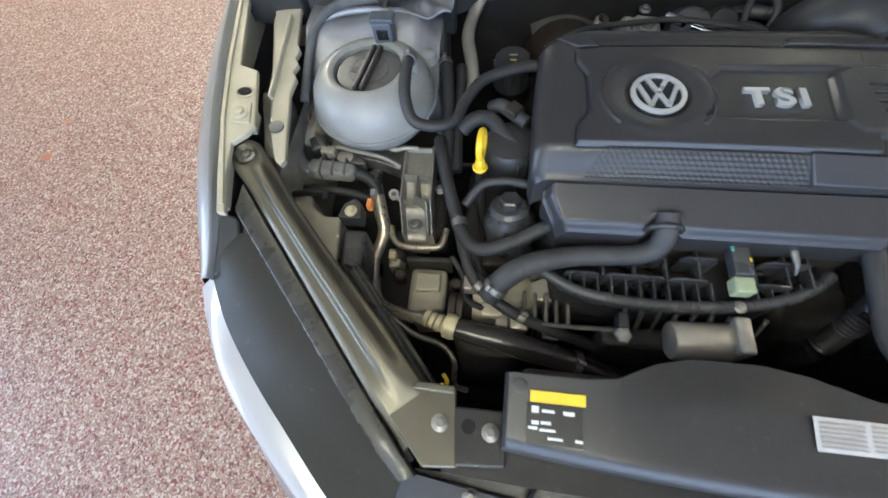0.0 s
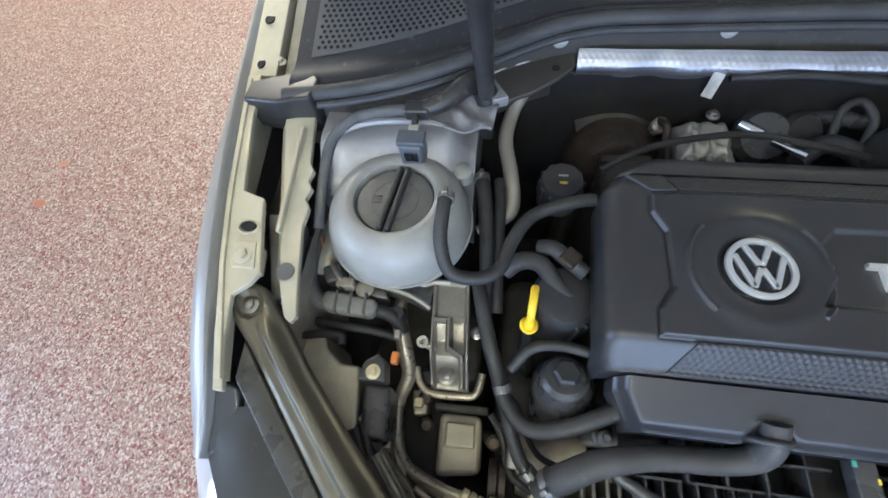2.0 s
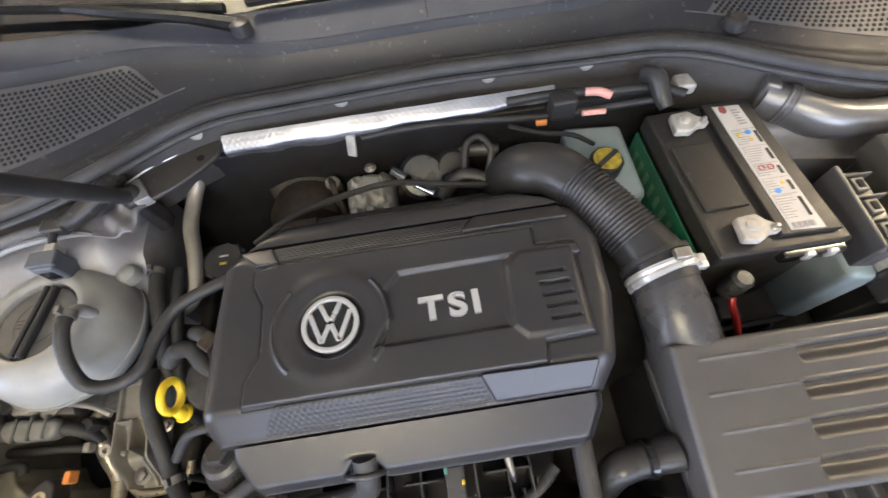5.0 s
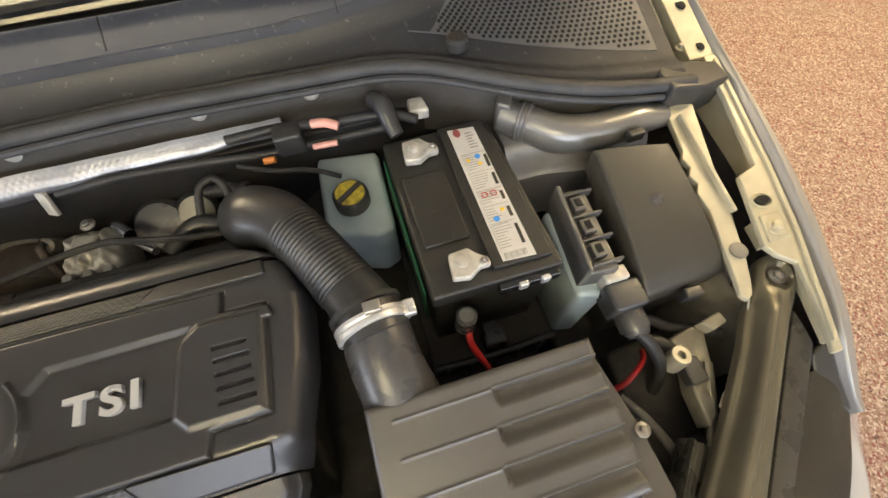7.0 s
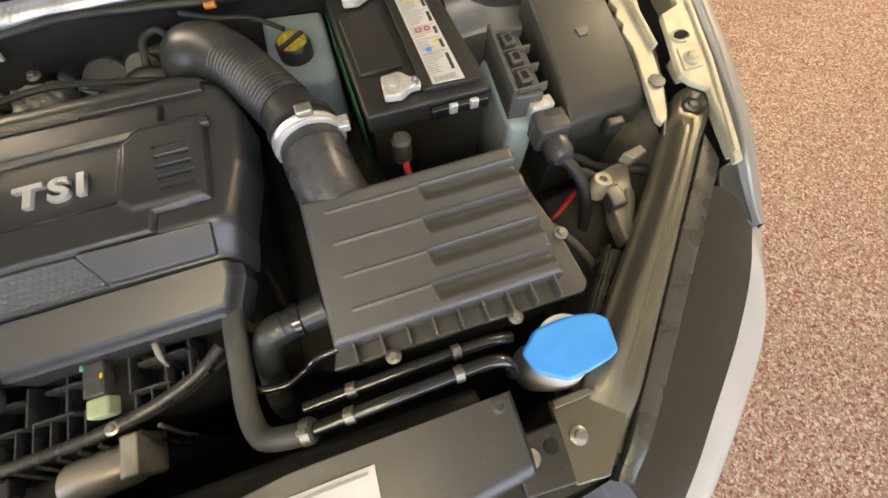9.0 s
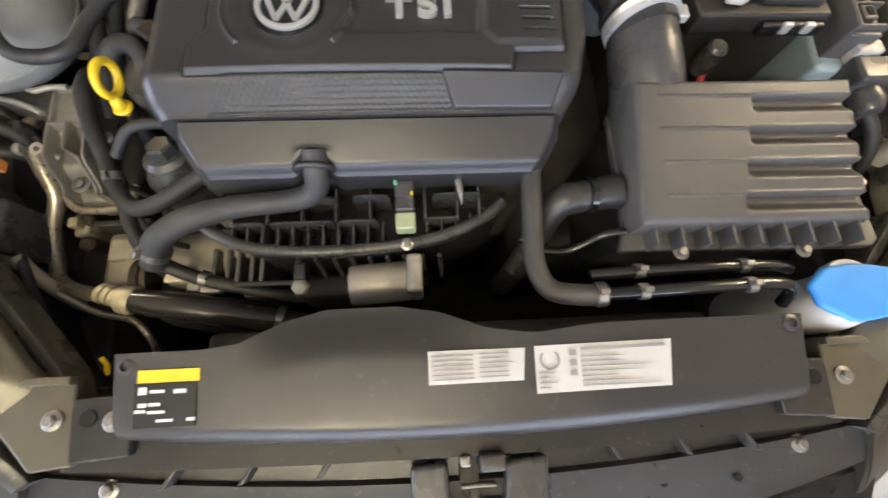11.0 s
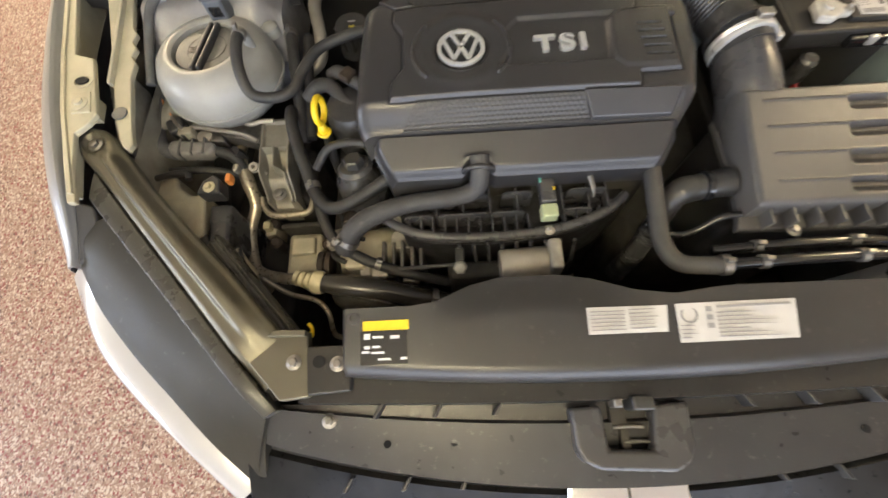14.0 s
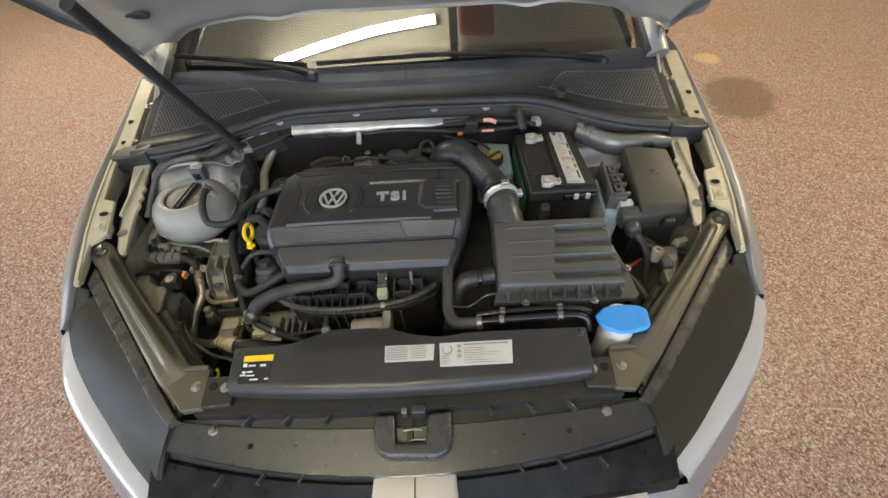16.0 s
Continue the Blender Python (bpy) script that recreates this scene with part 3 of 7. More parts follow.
    part("gutter_wall", prism([(sx * 0.735, 0.375), (sx * 0.765, 0.375), (sx * 0.800, 0.50), (sx * 0.750, 0.50)], 0.70, 0, 0.004, top=lambda x, y: 0.800 + (y - 0.375) * 0.15), INNER_DULL, car)
    # hinge side behind the seal end block
    part("hinge_plate", prism([(sx * 0.77, 0.69), (sx * 0.812, 0.69), (sx * 0.818, 0.98), (sx * 0.78, 0.98)], 0.84, 0, 0.003, top=lambda x, y: 0.875 + (y - 0.69) * 0.27), INNER_DULL, car)
    arm = part("bonnet_hinge", tube([(sx * 0.775, 0.80, 0.925), (sx * 0.77, 0.86, 0.955), (sx * 0.765, 0.91, 1.0), (sx * 0.76, 0.92, 1.06)], 0.009, 8, flat=0.5), INNER_DULL, car)
    part("bolt", bolt_head(sx * 0.782, 0.84, 0.945, 0.008), STEEL, arm)
    part("seal_end_block", prism([(sx * 0.735, 0.634), (sx * 0.728, 0.668), (sx * 0.745, 0.694), (sx * 0.848, 0.684), (sx * 0.850, 0.646), (sx * 0.79, 0.632)], 0.845, 0, 0.005, top=lambda x, y: 0.918 - (abs(x) - 0.73) * 0.15), PLASTIC, car, "dark foam seal block")


def brace(side):
    """The pressed diagonal strut from the fender to the lock carrier."""
    s = side
    def fn(u, v):
        # u along from the fender bolt to the foot, v across
        a, e = Vector((s * 0.794, 0.380, 0.836)), Vector((s * 0.440, -0.030, 0.788))
        p = a.lerp(e, u * 0.955)
        d = (e - a).normalized()
        side_v = Vector((d.y, -d.x, 0)).normalized() * s
        cap = math.sqrt(max(0.0, 1 - (1 - min(1, u / 0.06)) ** 2))
        outer = 0.0265 * cap - 0.003 * ease((u - 0.08) / 0.1)
        inner = cap * blend(u, [0.0, 0.08, 0.27, 0.47, 0.67, 1.0], [0.028, 0.027, 0.0235, 0.028, 0.036, 0.042])
        off = outer - (outer + inner) * v
        q = p - side_v * off
        on = ease((u - 0.10) / 0.08) * ease((0.93 - u) / 0.22)
        cup = math.hypot((u - 0.062) * 0.52, off)
        h = 0.008 * min(1, 6 * v, 6 * (1 - v)) ** 0.5
        h += on * (0.013 * math.exp(-((v - 0.58) / 0.17) ** 4) - 0.010 * ease((v - 0.74) / 0.16))
        h -= 0.006 * ease((0.019 - cup) / 0.004) + 0.012 * ease((u - 0.84) / 0.14)
        return (q.x, q.y, q.z + h - 0.010)
    ob = part("brace", sheet(fn, 90, 30, 0.012), BRACE, car, "black painted diagonal steel brace")
    part("bolt", bolt_head(s * 0.773, 0.356, 0.826, 0.010), DULL_STEEL, ob)
    part("foot_plate", prism([(s * 0.497, 0.012), (s * 0.464, 0.05), (s * 0.416, 0.05), (s * 0.407, -0.036), (s * 0.447, -0.040)], 0.765, 0.7845, 0.003), BRACE, ob)
    part("bolt", bolt_head(s * 0.431, 0.009, 0.786, 0.009), DULL_STEEL, ob)
    part("lip", prism([(s * 0.47, 0.044), (s * 0.462, 0.053), (s * 0.417, 0.052), (s * 0.416, 0.043)], 0.765, 0.793, 0.002), BRACE, ob)
    # dark slot and smooth strip beside the brace, lower channel on the engine side
    def along(u, off, dz):
        return Vector((s * (0.794 - 0.354 * u + 0.757 * off), 0.380 - 0.410 * u - 0.653 * off, 0.836 - 0.048 * u + dz))
    def strip(u, v):
        t = 0.125 + 0.075 * v + (0.885 - 0.085 * v) * u
        lo, hi = 0.0245, blend(t, [0.12, 0.2, 0.5, 0.88, 1.01], [0.052, 0.060, 0.056, 0.052, 0.047])
        round_off = 0.012 * max(0, 1 - v / 0.10) ** 2 + 0.012 * max(0, (v - 0.86) / 0.14) ** 2
        return tuple(along(t, lo + (hi - lo) * v, -0.010 + 0.0025 * math.sin(math.pi * v) - 0.003 * v - round_off - 0.010 * ease((u - 0.84) / 0.16) ** 2))
    part("lamp_strip", sheet(strip, 60, 40, 0.016), LAMP_TOP, car, "dusty black plastic strip beside the brace")
    part("inner_channel", sheet(lambda u, v: tuple(along(0.50 + 0.46 * u, -0.028 - 0.026 * v, -0.040 + 0.010 * math.exp(-((v - 0.85) / 0.12) ** 2) + 0.004 * math.exp(-((v - 0.35) / 0.1) ** 2) + 0.022 * ease((u - 0.75) / 0.25))), 40, 24, 0.03), LAMP_TOP, car, "dusty channel on the engine side of the brace")
    part("reinforcement", prism([(s * 0.772, 0.262), (s * 0.752, 0.250), (s * 0.742, 0.235), (s * 0.755, 0.20), (s * 0.770, 0.205)], -0.008, 0, 0.002, top=lambda x, y: 0.785 + (y - 0.2) * 0.1), INNER_DULL, car, "dusty olive lamp bracket")
    def corner(u, v):
        a = smooth_line([(0.512, -0.030, 0.742), (0.527, -0.085, 0.716), (0.520, -0.150, 0.672)], 8)
        b = smooth_line([(0.476, -0.058, 0.748), (0.486, -0.105, 0.722), (0.500, -0.165, 0.668)], 8)
        f = v * (len(a) - 1)
        i = min(int(f), len(a) - 2)
        p, q = a[i].lerp(a[i + 1], f - i), b[i].lerp(b[i + 1], f - i)
        w = p.lerp(q, u)
        return (s * w.x, w.y, w.z + 0.004 * math.sin(math.pi * u))
    part("corner_filler", sheet(corner, 12, 24, 0.03), LAMP, car, "black plastic corner piece")
    part("lamp_end_cap", prism([(s * 0.795, 0.264), (s * 0.764, 0.256), (s * 0.758, 0.225), (s * 0.772, 0.186), (s * 0.802, 0.172), (s * 0.797, 0.215)], -0.05, 0, 0.006, top=lambda x, y: 0.770 + (y - 0.175) * 0.50), PLASTIC, car, "black plastic end cap of the lamp")
    # Dark sheet stands in for the shade down the slot.
    part("slot", sheet(lambda u, v: tuple(along(0.14 + 0.84 * u, 0.018 + 0.012 * v, -0.030)), 10, 2, 0.01), DARK, car, "dark sheet painted as the shade in the slot beside the brace")
    part("clip", lathe([(0.006, 0), (0.006, 0.004), (0.003, 0.005)], pose(s * 0.690, 0.181, 0.799), 16), PLASTIC, car)


# crease and lower edge of the lamp lens, from the fender to the nose
H = [(.806, .177, .761), (.768, .109, .744), (.710, .038, .727), (.648, -.027, .709), (.582, -.094, .691), (.513, -.154, .673)]
L = [(.834, .165, .737), (.806, .091, .716), (.758, .018, .697), (.696, -.045, .683), (.628, -.105, .668), (.548, -.178, .642)]


def soft_curve(c):
    pts = smooth_line(c, 8)
    def at(u):
        f = u * (len(pts) - 1)
        i = min(int(f), len(pts) - 2)
        return pts[i].lerp(pts[i + 1], f - i)
    return at


H_AT, L_AT = soft_curve(H), soft_curve(L)


def headlamp(side):
    s = side
    def top(u, v):
        a = H_AT(u)
        b = Vector((blend(u, [0, .12, 1], [.775, .738, .474]), blend(u, [0, .12, 1], [.232, .236, -.060]), blend(u, [0, .12, 1], [.794, .806, .758])))
        p = a.lerp(b, v)
        return (s * p.x, p.y, p.z + 0.006 * math.sin(math.pi * v))
    lamp = part("headlamp", sheet(top, 40, 14, 0.03), LAMP, car, "dark plastic lamp housing top")
    def lens(u, v):
        p = H_AT(u).lerp(L_AT(u), v)
        full = math.sin(math.pi * v) * ease((u - 0.02) / 0.35)
        return (s * (p.x + 0.009 * full), p.y - 0.006 * full, p.z + 0.009 * full)
    part("lens", sheet(lens, 50, 10, 0.01), LENS, lamp, "clear lens edge")
    def inside(u, v):
        x, y, z = lens(u, v)
        return (x - s * 0.006, y + 0.006, z - 0.02)
    part("reflector", sheet(inside, 30, 4), DUCT, lamp)


for side in (-1, 1):
    fender(side)
    rails(side)
    brace(side)
    headlamp(side)


# bumper skin: from the lens edge round the nose
def nose_edge(u):
    """u from 0 (rear end of one lamp) over 0.5 (car's middle) to 1."""
    s = -1 if u < 0.5 else 1
    k = u * 2 if u < 0.5 else 2 - u * 2
    if k < 0.6:
        p = L_AT(k / 0.6)
    else:
        j = (k - 0.6) / 0.4
        p = Vector((0.548 * (1 - j), -0.180 - 0.042 * math.sin(j * math.pi / 2), 0.640 - 0.005 * j))
    return s, p


def bumper(u, v):
    s, p = nose_edge(u)
    out = Vector((p.x * 1.0, (p.y - 0.45) * 1.3, 0)).normalized()
    far = abs(u - 0.5) * 2
    k = ease(v * 5) * (0.004 + 0.040 * ease((1 - far) / 0.45)) + 0.004 * v
    return (s * (p.x + out.x * k), p.y + out.y * k, p.z - 0.008 * math.sin(v * math.pi) - v * (p.z - 0.17))


part("bumper", sheet(bumper, 120, 16, 0.01), SILVER, car)

# cabin and flanks, simply closed
def shell(u, v):
    y = 1.12 + u * 2.6
    w = blend(u, [0, .25, .8, 1], [.885, .895, .885, .84])
    waist = blend(u, [0, 1], [.96, 1.02])
    if v < 0.5:
        k = v * 2
        return (-(w + 0.02 * math.sin(math.pi * k)), y, 0.24 + (waist - 0.24) * k)
    k = (v - 0.5) * 2
    return (-w + 0.06 * k, y, waist + 0.02 * k)


for s in (-1, 1):
    ob = part("body_side", sheet(shell, 16, 12, 0.0), SILVER, car)
    if s > 0:
        flip(ob)
    wheel_y = ((0.46, "wheel"), (3.1, "wheel"))
    for y, nm in wheel_y:
        w = part(nm, lathe([(0.20, -0.1), (0.29, -0.105), (0.315, -0.08), (0.315, 0.08), (0.29, 0.105), (0.20, 0.1)], pose(s * 0.75, y, 0.315, 0, 90, 0), 40), TYRE, car)
        part("rim", lathe([(0.0, 0.03), (0.05, 0.05), (0.19, 0.07), (0.205, 0.1), (0.205, -0.09)], pose(s * 0.75, y, 0.315, 0, s * 90, 0), 30), BADGE, w)
for s in (-1, 1):
    def side_glass(u, v, s=s):
        y = 1.15 + 2.25 * u
        zt = blend(u, [0, 0.22, 0.5, 0.85, 1], [1.06, 1.36, 1.40, 1.34, 1.16])
        zb = blend(u, [0, 1], [0.985, 1.035])
        k = v
        return (s * (0.835 - 0.20 * k * blend(u, [0, 0.22, 1], [0.35, 1, 0.9])), y, zb + (zt - zb) * k)
    part("side_window", sheet(side_glass, 24, 8), SEAT, car, "dark tinted side windows")
    for yj in (1.16, 2.22, 3.12):
        part("door_gap", box(min(s * 0.905, s * 0.917), max(s * 0.905, s * 0.917), yj, yj + 0.006, 0.32, 0.95, 0.001), DARK, car)
    for yh in (1.98, 2.88):
        part("door_handle", box(min(s * 0.91, s * 0.935), max(s * 0.91, s * 0.935), yh, yh + 0.18, 0.84, 0.87, 0.006), SILVER, car)
    part("door_mirror", lathe([(0.0, -0.09), (0.06, -0.07), (0.075, 0.0), (0.06, 0.07), (0.0, 0.09)], pose(s * 0.98, 1.24, 1.03, 0, 90, 0), 24, squash=0.7), SILVER, car)
part("rear_window", sheet(lambda u, v: ((u - 0.5) * (1.12 + 0.2 * v), 3.34 + 0.17 * v, 1.36 - 0.30 * v), 10, 6, 0.004), GLOSS, car, "dark rear window")
part("roof", sheet(lambda u, v: ((u - 0.5) * 1.22, 1.62 + v * 1.7, 1.43 - 0.05 * (2 * u - 1) ** 2 - 0.05 * (v - 0.4) ** 2), 12, 12, 0.03), SILVER, car)
part("tail", sheet(lambda u, v: ((u - 0.5) * (1.22 + 0.46 * min(1, v * 1.6)), 3.32 + 0.42 * min(1, v * 1.6), 1.38 - 1.1 * v), 8, 8), SILVER, car)
part("dashboard", prism([(-0.72, 1.02), (0.72, 1.02), (0.70, 1.5), (-0.70, 1.5)], 0.7, 0.97, 0.02), SEAT, car)
part("cabin_floor", box(-0.84, 0.84, 1.0, 3.6, 0.25, 0.35, 0.0), SEAT, car)

# windscreen with its black border, pillars
def screen(u, v):
    x = (u - 0.5) * 2
    y0 = 0.905 + 0.035 * x * x
    base = Vector((0.735 * x, y0, 1.0 - 0.012 * x * x))
    top = Vector((0.60 * x, 1.62 + 0.03 * x * x, 1.405 - 0.03 * x * x))
    p = base.lerp(top, v)
    return (p.x, p.y, p.z + 0.005 * math.sin(math.pi * v) * (1 - x * x))


gl = part("windscreen", sheet(screen, 24, 16), GLASS, car, "raked windscreen reflecting the ceiling")
gl.visible_shadow = False
for s in (-1, 1):
    part("pillar", tube([(s * 0.765, 0.90, 0.985), (s * 0.70, 1.25, 1.22), (s * 0.62, 1.62, 1.40)], 0.035, 10), SILVER, car)
    part("pillar_trim", tube([(s * 0.738, 0.90, 0.995), (s * 0.67, 1.25, 1.215), (s * 0.60, 1.60, 1.40)], 0.014, 8), PLASTIC, car)

# cowl: from the seal up to the windscreen's base
SEAL_X, SEAL_Y, SEAL_Z = [0, 0.37, 0.45, 0.55, 0.66, 0.80], [0.802, 0.790, 0.750, 0.702, 0.668, 0.650], [0.928, 0.926, 0.920, 0.910, 0.903, 0.900]


def seal_at(x):
    a = abs(x)
    w = 0.05
    y = sum(blend(max(0, a + d), SEAL_X, SEAL_Y) for d in (-w, -w / 2, 0, w / 2, w)) / 5
    z = sum(blend(max(0, a + d), SEAL_X, SEAL_Z) for d in (-w, -w / 2, 0, w / 2, w)) / 5
    return y, z


def cowl_split(x):
    return 0.52 + 0.24 * ease((abs(x) - 0.2) / 0.3)


def cowl_point(u, v):
    x = (u - 0.5) * 2 * 0.775
    y0, z0 = seal_at(x)
    y1 = 0.91 + 0.058 * x * x
    z1 = 0.995
    split = cowl_split(x)
    z = z0 + (z1 - z0) * v
    z += 0.010 * math.exp(-((v - 0.06) / 0.06) ** 2)
    z += 0.012 * ease((v - split) / 0.04) - 0.012 * v
    return (x, y0 + (y1 - y0) * v, z)


def grille_low(x):
    return 0.21 + (0.725 - x) * 0.45


def grille_top(x):
    return max(grille_low(x) + 0.01, 0.11 + (cowl_split(x) - 0.13) * ease((x - 0.375) / 0.11))


def grille_panel(s):
    def fn(u, v):
        x = 0.392 + 0.360 * u
        p = cowl_point(0.5 + s * x / 0.775 / 2, grille_low(x) + (grille_top(x) - grille_low(x)) * v)
        return (p[0], p[1], p[2] + 0.0012)
    return sheet(fn, 60, 20, 0.004)


cowl = part("cowl_panel", sheet(cowl_point, 150, 40, 0.02), COWL, car, "dark grey plastic cowl below the windscreen")
for s in (-1, 1):
    part("drain_grille", grille_panel(s), GRILLE_DUST, cowl, "dusty perforated drain panel")
bm = bmesh.new()
for s in (-1, 1):
    for i in range(38):
        for j in range(20):
            x = 0.392 + (i + 0.5 * (j % 2)) * 0.0096
            u = 0.5 + s * x / 0.775 / 2
            v = 0.22 + j * 0.030
            if v < grille_low(x) + 0.025 or v > grille_top(x) - 0.03 or x > 0.744:
                continue
            p = cowl_point(u, v)
            q = cowl_point(u, v + 0.02)
            tilt = math.degrees(math.atan2(q[2] - p[2], q[1] - p[1]))
            lathe([(0.0029, -0.002), (0.0029, 0.0017)], pose(*p, tilt, 0, 0), 8, bm)
# Discs on the surface, coloured as the shade in the holes.
tagged(part("grille_hole", bm, VOID, cowl, "rows of small drain holes drawn as near-black discs of shade"), kind="stuff")
part("seal", tube([(x, seal_at(x)[0] - 0.006, seal_at(x)[1] + 0.006) for x in np.linspace(-0.78, 0.78, 40)], 0.011, 10, 3), RUBBER_GREY, car, "grey rubber bonnet seal")
for x in (-0.005, 0.30):
    def joint(u, v, x=x):
        p = cowl_point(0.5 + (x + 0.0016 * (u - 0.5)) / 0.775 / 2, 0.60 + 0.38 * v)
        return (p[0], p[1], p[2] + 0.0024)
    part("panel_joint", sheet(joint, 1, 12, 0.003), VOID, cowl)
def upper_strip(u, v):
    x = (u - 0.5) * 1.50
    s0 = cowl_split(x) + 0.045 + 0.02 * math.exp(-((abs(x) - 0.24) / 0.03) ** 2)
    p = cowl_point(0.5 + x / 0.775 / 2, s0 + (0.985 - s0) * v)
    return (p[0], p[1], p[2] + 0.0012)


part("upper_strip", sheet(upper_strip, 120, 10, 0.004), COWL_TOP, cowl, "bluish grey upper strip of the cowl")
part("seal_lip", tube([(x, seal_at(x)[0] - 0.019, seal_at(x)[1] - 0.004) for x in np.linspace(-0.73, 0.73, 40)], 0.0055, 8, 3), RUBBER_GREY, car, "thin lower lip of the bonnet seal")
part("cap", lathe([(0.018, 0), (0.017, 0.012), (0.012, 0.016)], pose(0.455, 0.79, 0.935), 20), PLASTIC, cowl)

# wipers
def wiper(pivot, arm, blade):
    ob = part("wiper", tube([pivot] + arm, [0.012] + [0.009] * (len(arm) - 1) + [0.006], 8), GRILLE_BLACK, car)
    part("blade", tube(blade, 0.007, 6), GRILLE_BLACK, ob)
    part("pivot", lathe([(0.016, 0), (0.015, 0.018), (0.008, 0.022)], pose(pivot[0], pivot[1], pivot[2] - 0.012), 20), PLASTIC, ob)


wiper((-0.285, 0.880, 0.998), [(-0.36, 0.895, 1.012), (-0.46, 0.915, 1.022), (-0.54, 0.935, 1.028)], [(-0.30, 0.895, 1.016), (-0.5, 0.93, 1.025), (-0.72, 0.965, 1.035)])
wiper((0.600, 0.895, 0.985), [(0.48, 0.892, 1.004), (0.30, 0.895, 1.020), (0.12, 0.902, 1.026)], [(0.42, 0.915, 1.014), (0.05, 0.905, 1.022), (-0.27, 0.905, 1.014)])

# scuttle wall under the seal, with bolts and heat shield
def scuttle(u, v):
    x = (u - 0.5) * 2 * 0.74
    y, z = seal_at(x)
    return (x, y - 0.004 - 0.012 * v, z - 0.004 - 0.085 * v)


wallf = part("scuttle_wall", sheet(scuttle, 60, 6, 0.02), SCUTTLE_WALL, car, "brown-grey dusty scuttle wall")
# Firewall darkened in colour for the shade behind the engine.
part("firewall", box(-0.74, 0.74, 0.76, 0.80, 0.3, 0.86, 0.005), BAY_SHADE, car)
for x in (-0.39, -0.16, 0.076, 0.232):
    y, z = seal_at(x)
    part("bolt", lathe([(0.012, 0), (0.012, 0.002), (0.007, 0.003), (0.007, 0.005)], pose(x, y - 0.009, z - 0.013, 75, 0, 0), 18), ALU, wallf)


def foil(u, v):
    x = -0.36 + 0.54 * u
    wob = 0.0012 * math.sin(x * 70) + 0.001 * math.sin(x * 31 + v * 5)
    h = blend(u, [0, .1, .45, .8, 1], [0.036, 0.037, 0.036, 0.026, 0.018])
    return (x, 0.772 - 0.012 * v + wob * (0.3 + v) - 0.012 * math.sin(math.pi * v), 0.893 - h * v)


part("heat_shield", sheet(foil, 90, 10, 0.002), FOIL, car, "embossed silver foil heat shield")
part("foil_tab", box(-0.168, -0.152, 0.744, 0.750, 0.834, 0.872, 0.001, m=pose(-0.16, 0.747, 0.85, -20, 0, -25) @ pose(0.16, -0.747, -0.85)), LEAD, car)

sb = part("scuttle_bracket", prism([(-0.512, 0.700), (-0.457, 0.674), (-0.423, 0.692), (-0.391, 0.717), (-0.366, 0.742), (-0.362, 0.775), (-0.42, 0.790), (-0.47, 0.775), (-0.515, 0.735)], 0.876, 0.884, 0.003), SCUTTLE_WALL, car, "brown-grey bracket under the seal with a long dark opening")
# Solid slab in near-black, painted shade for the bracket's opening.
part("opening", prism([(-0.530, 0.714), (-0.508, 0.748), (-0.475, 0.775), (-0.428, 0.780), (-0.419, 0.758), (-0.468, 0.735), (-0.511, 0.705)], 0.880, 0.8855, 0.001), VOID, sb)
part("edge", tube([(-0.508, 0.705, 0.886), (-0.468, 0.735, 0.8865), (-0.440, 0.748, 0.8865), (-0.419, 0.760, 0.886)], 0.0016, 8), BADGE, sb, "thin bright line along the opening")
part("hole", lathe([(0.006, 0), (0.006, 0.001)], pose(-0.392, 0.740, 0.884), 14), VOID, sb)

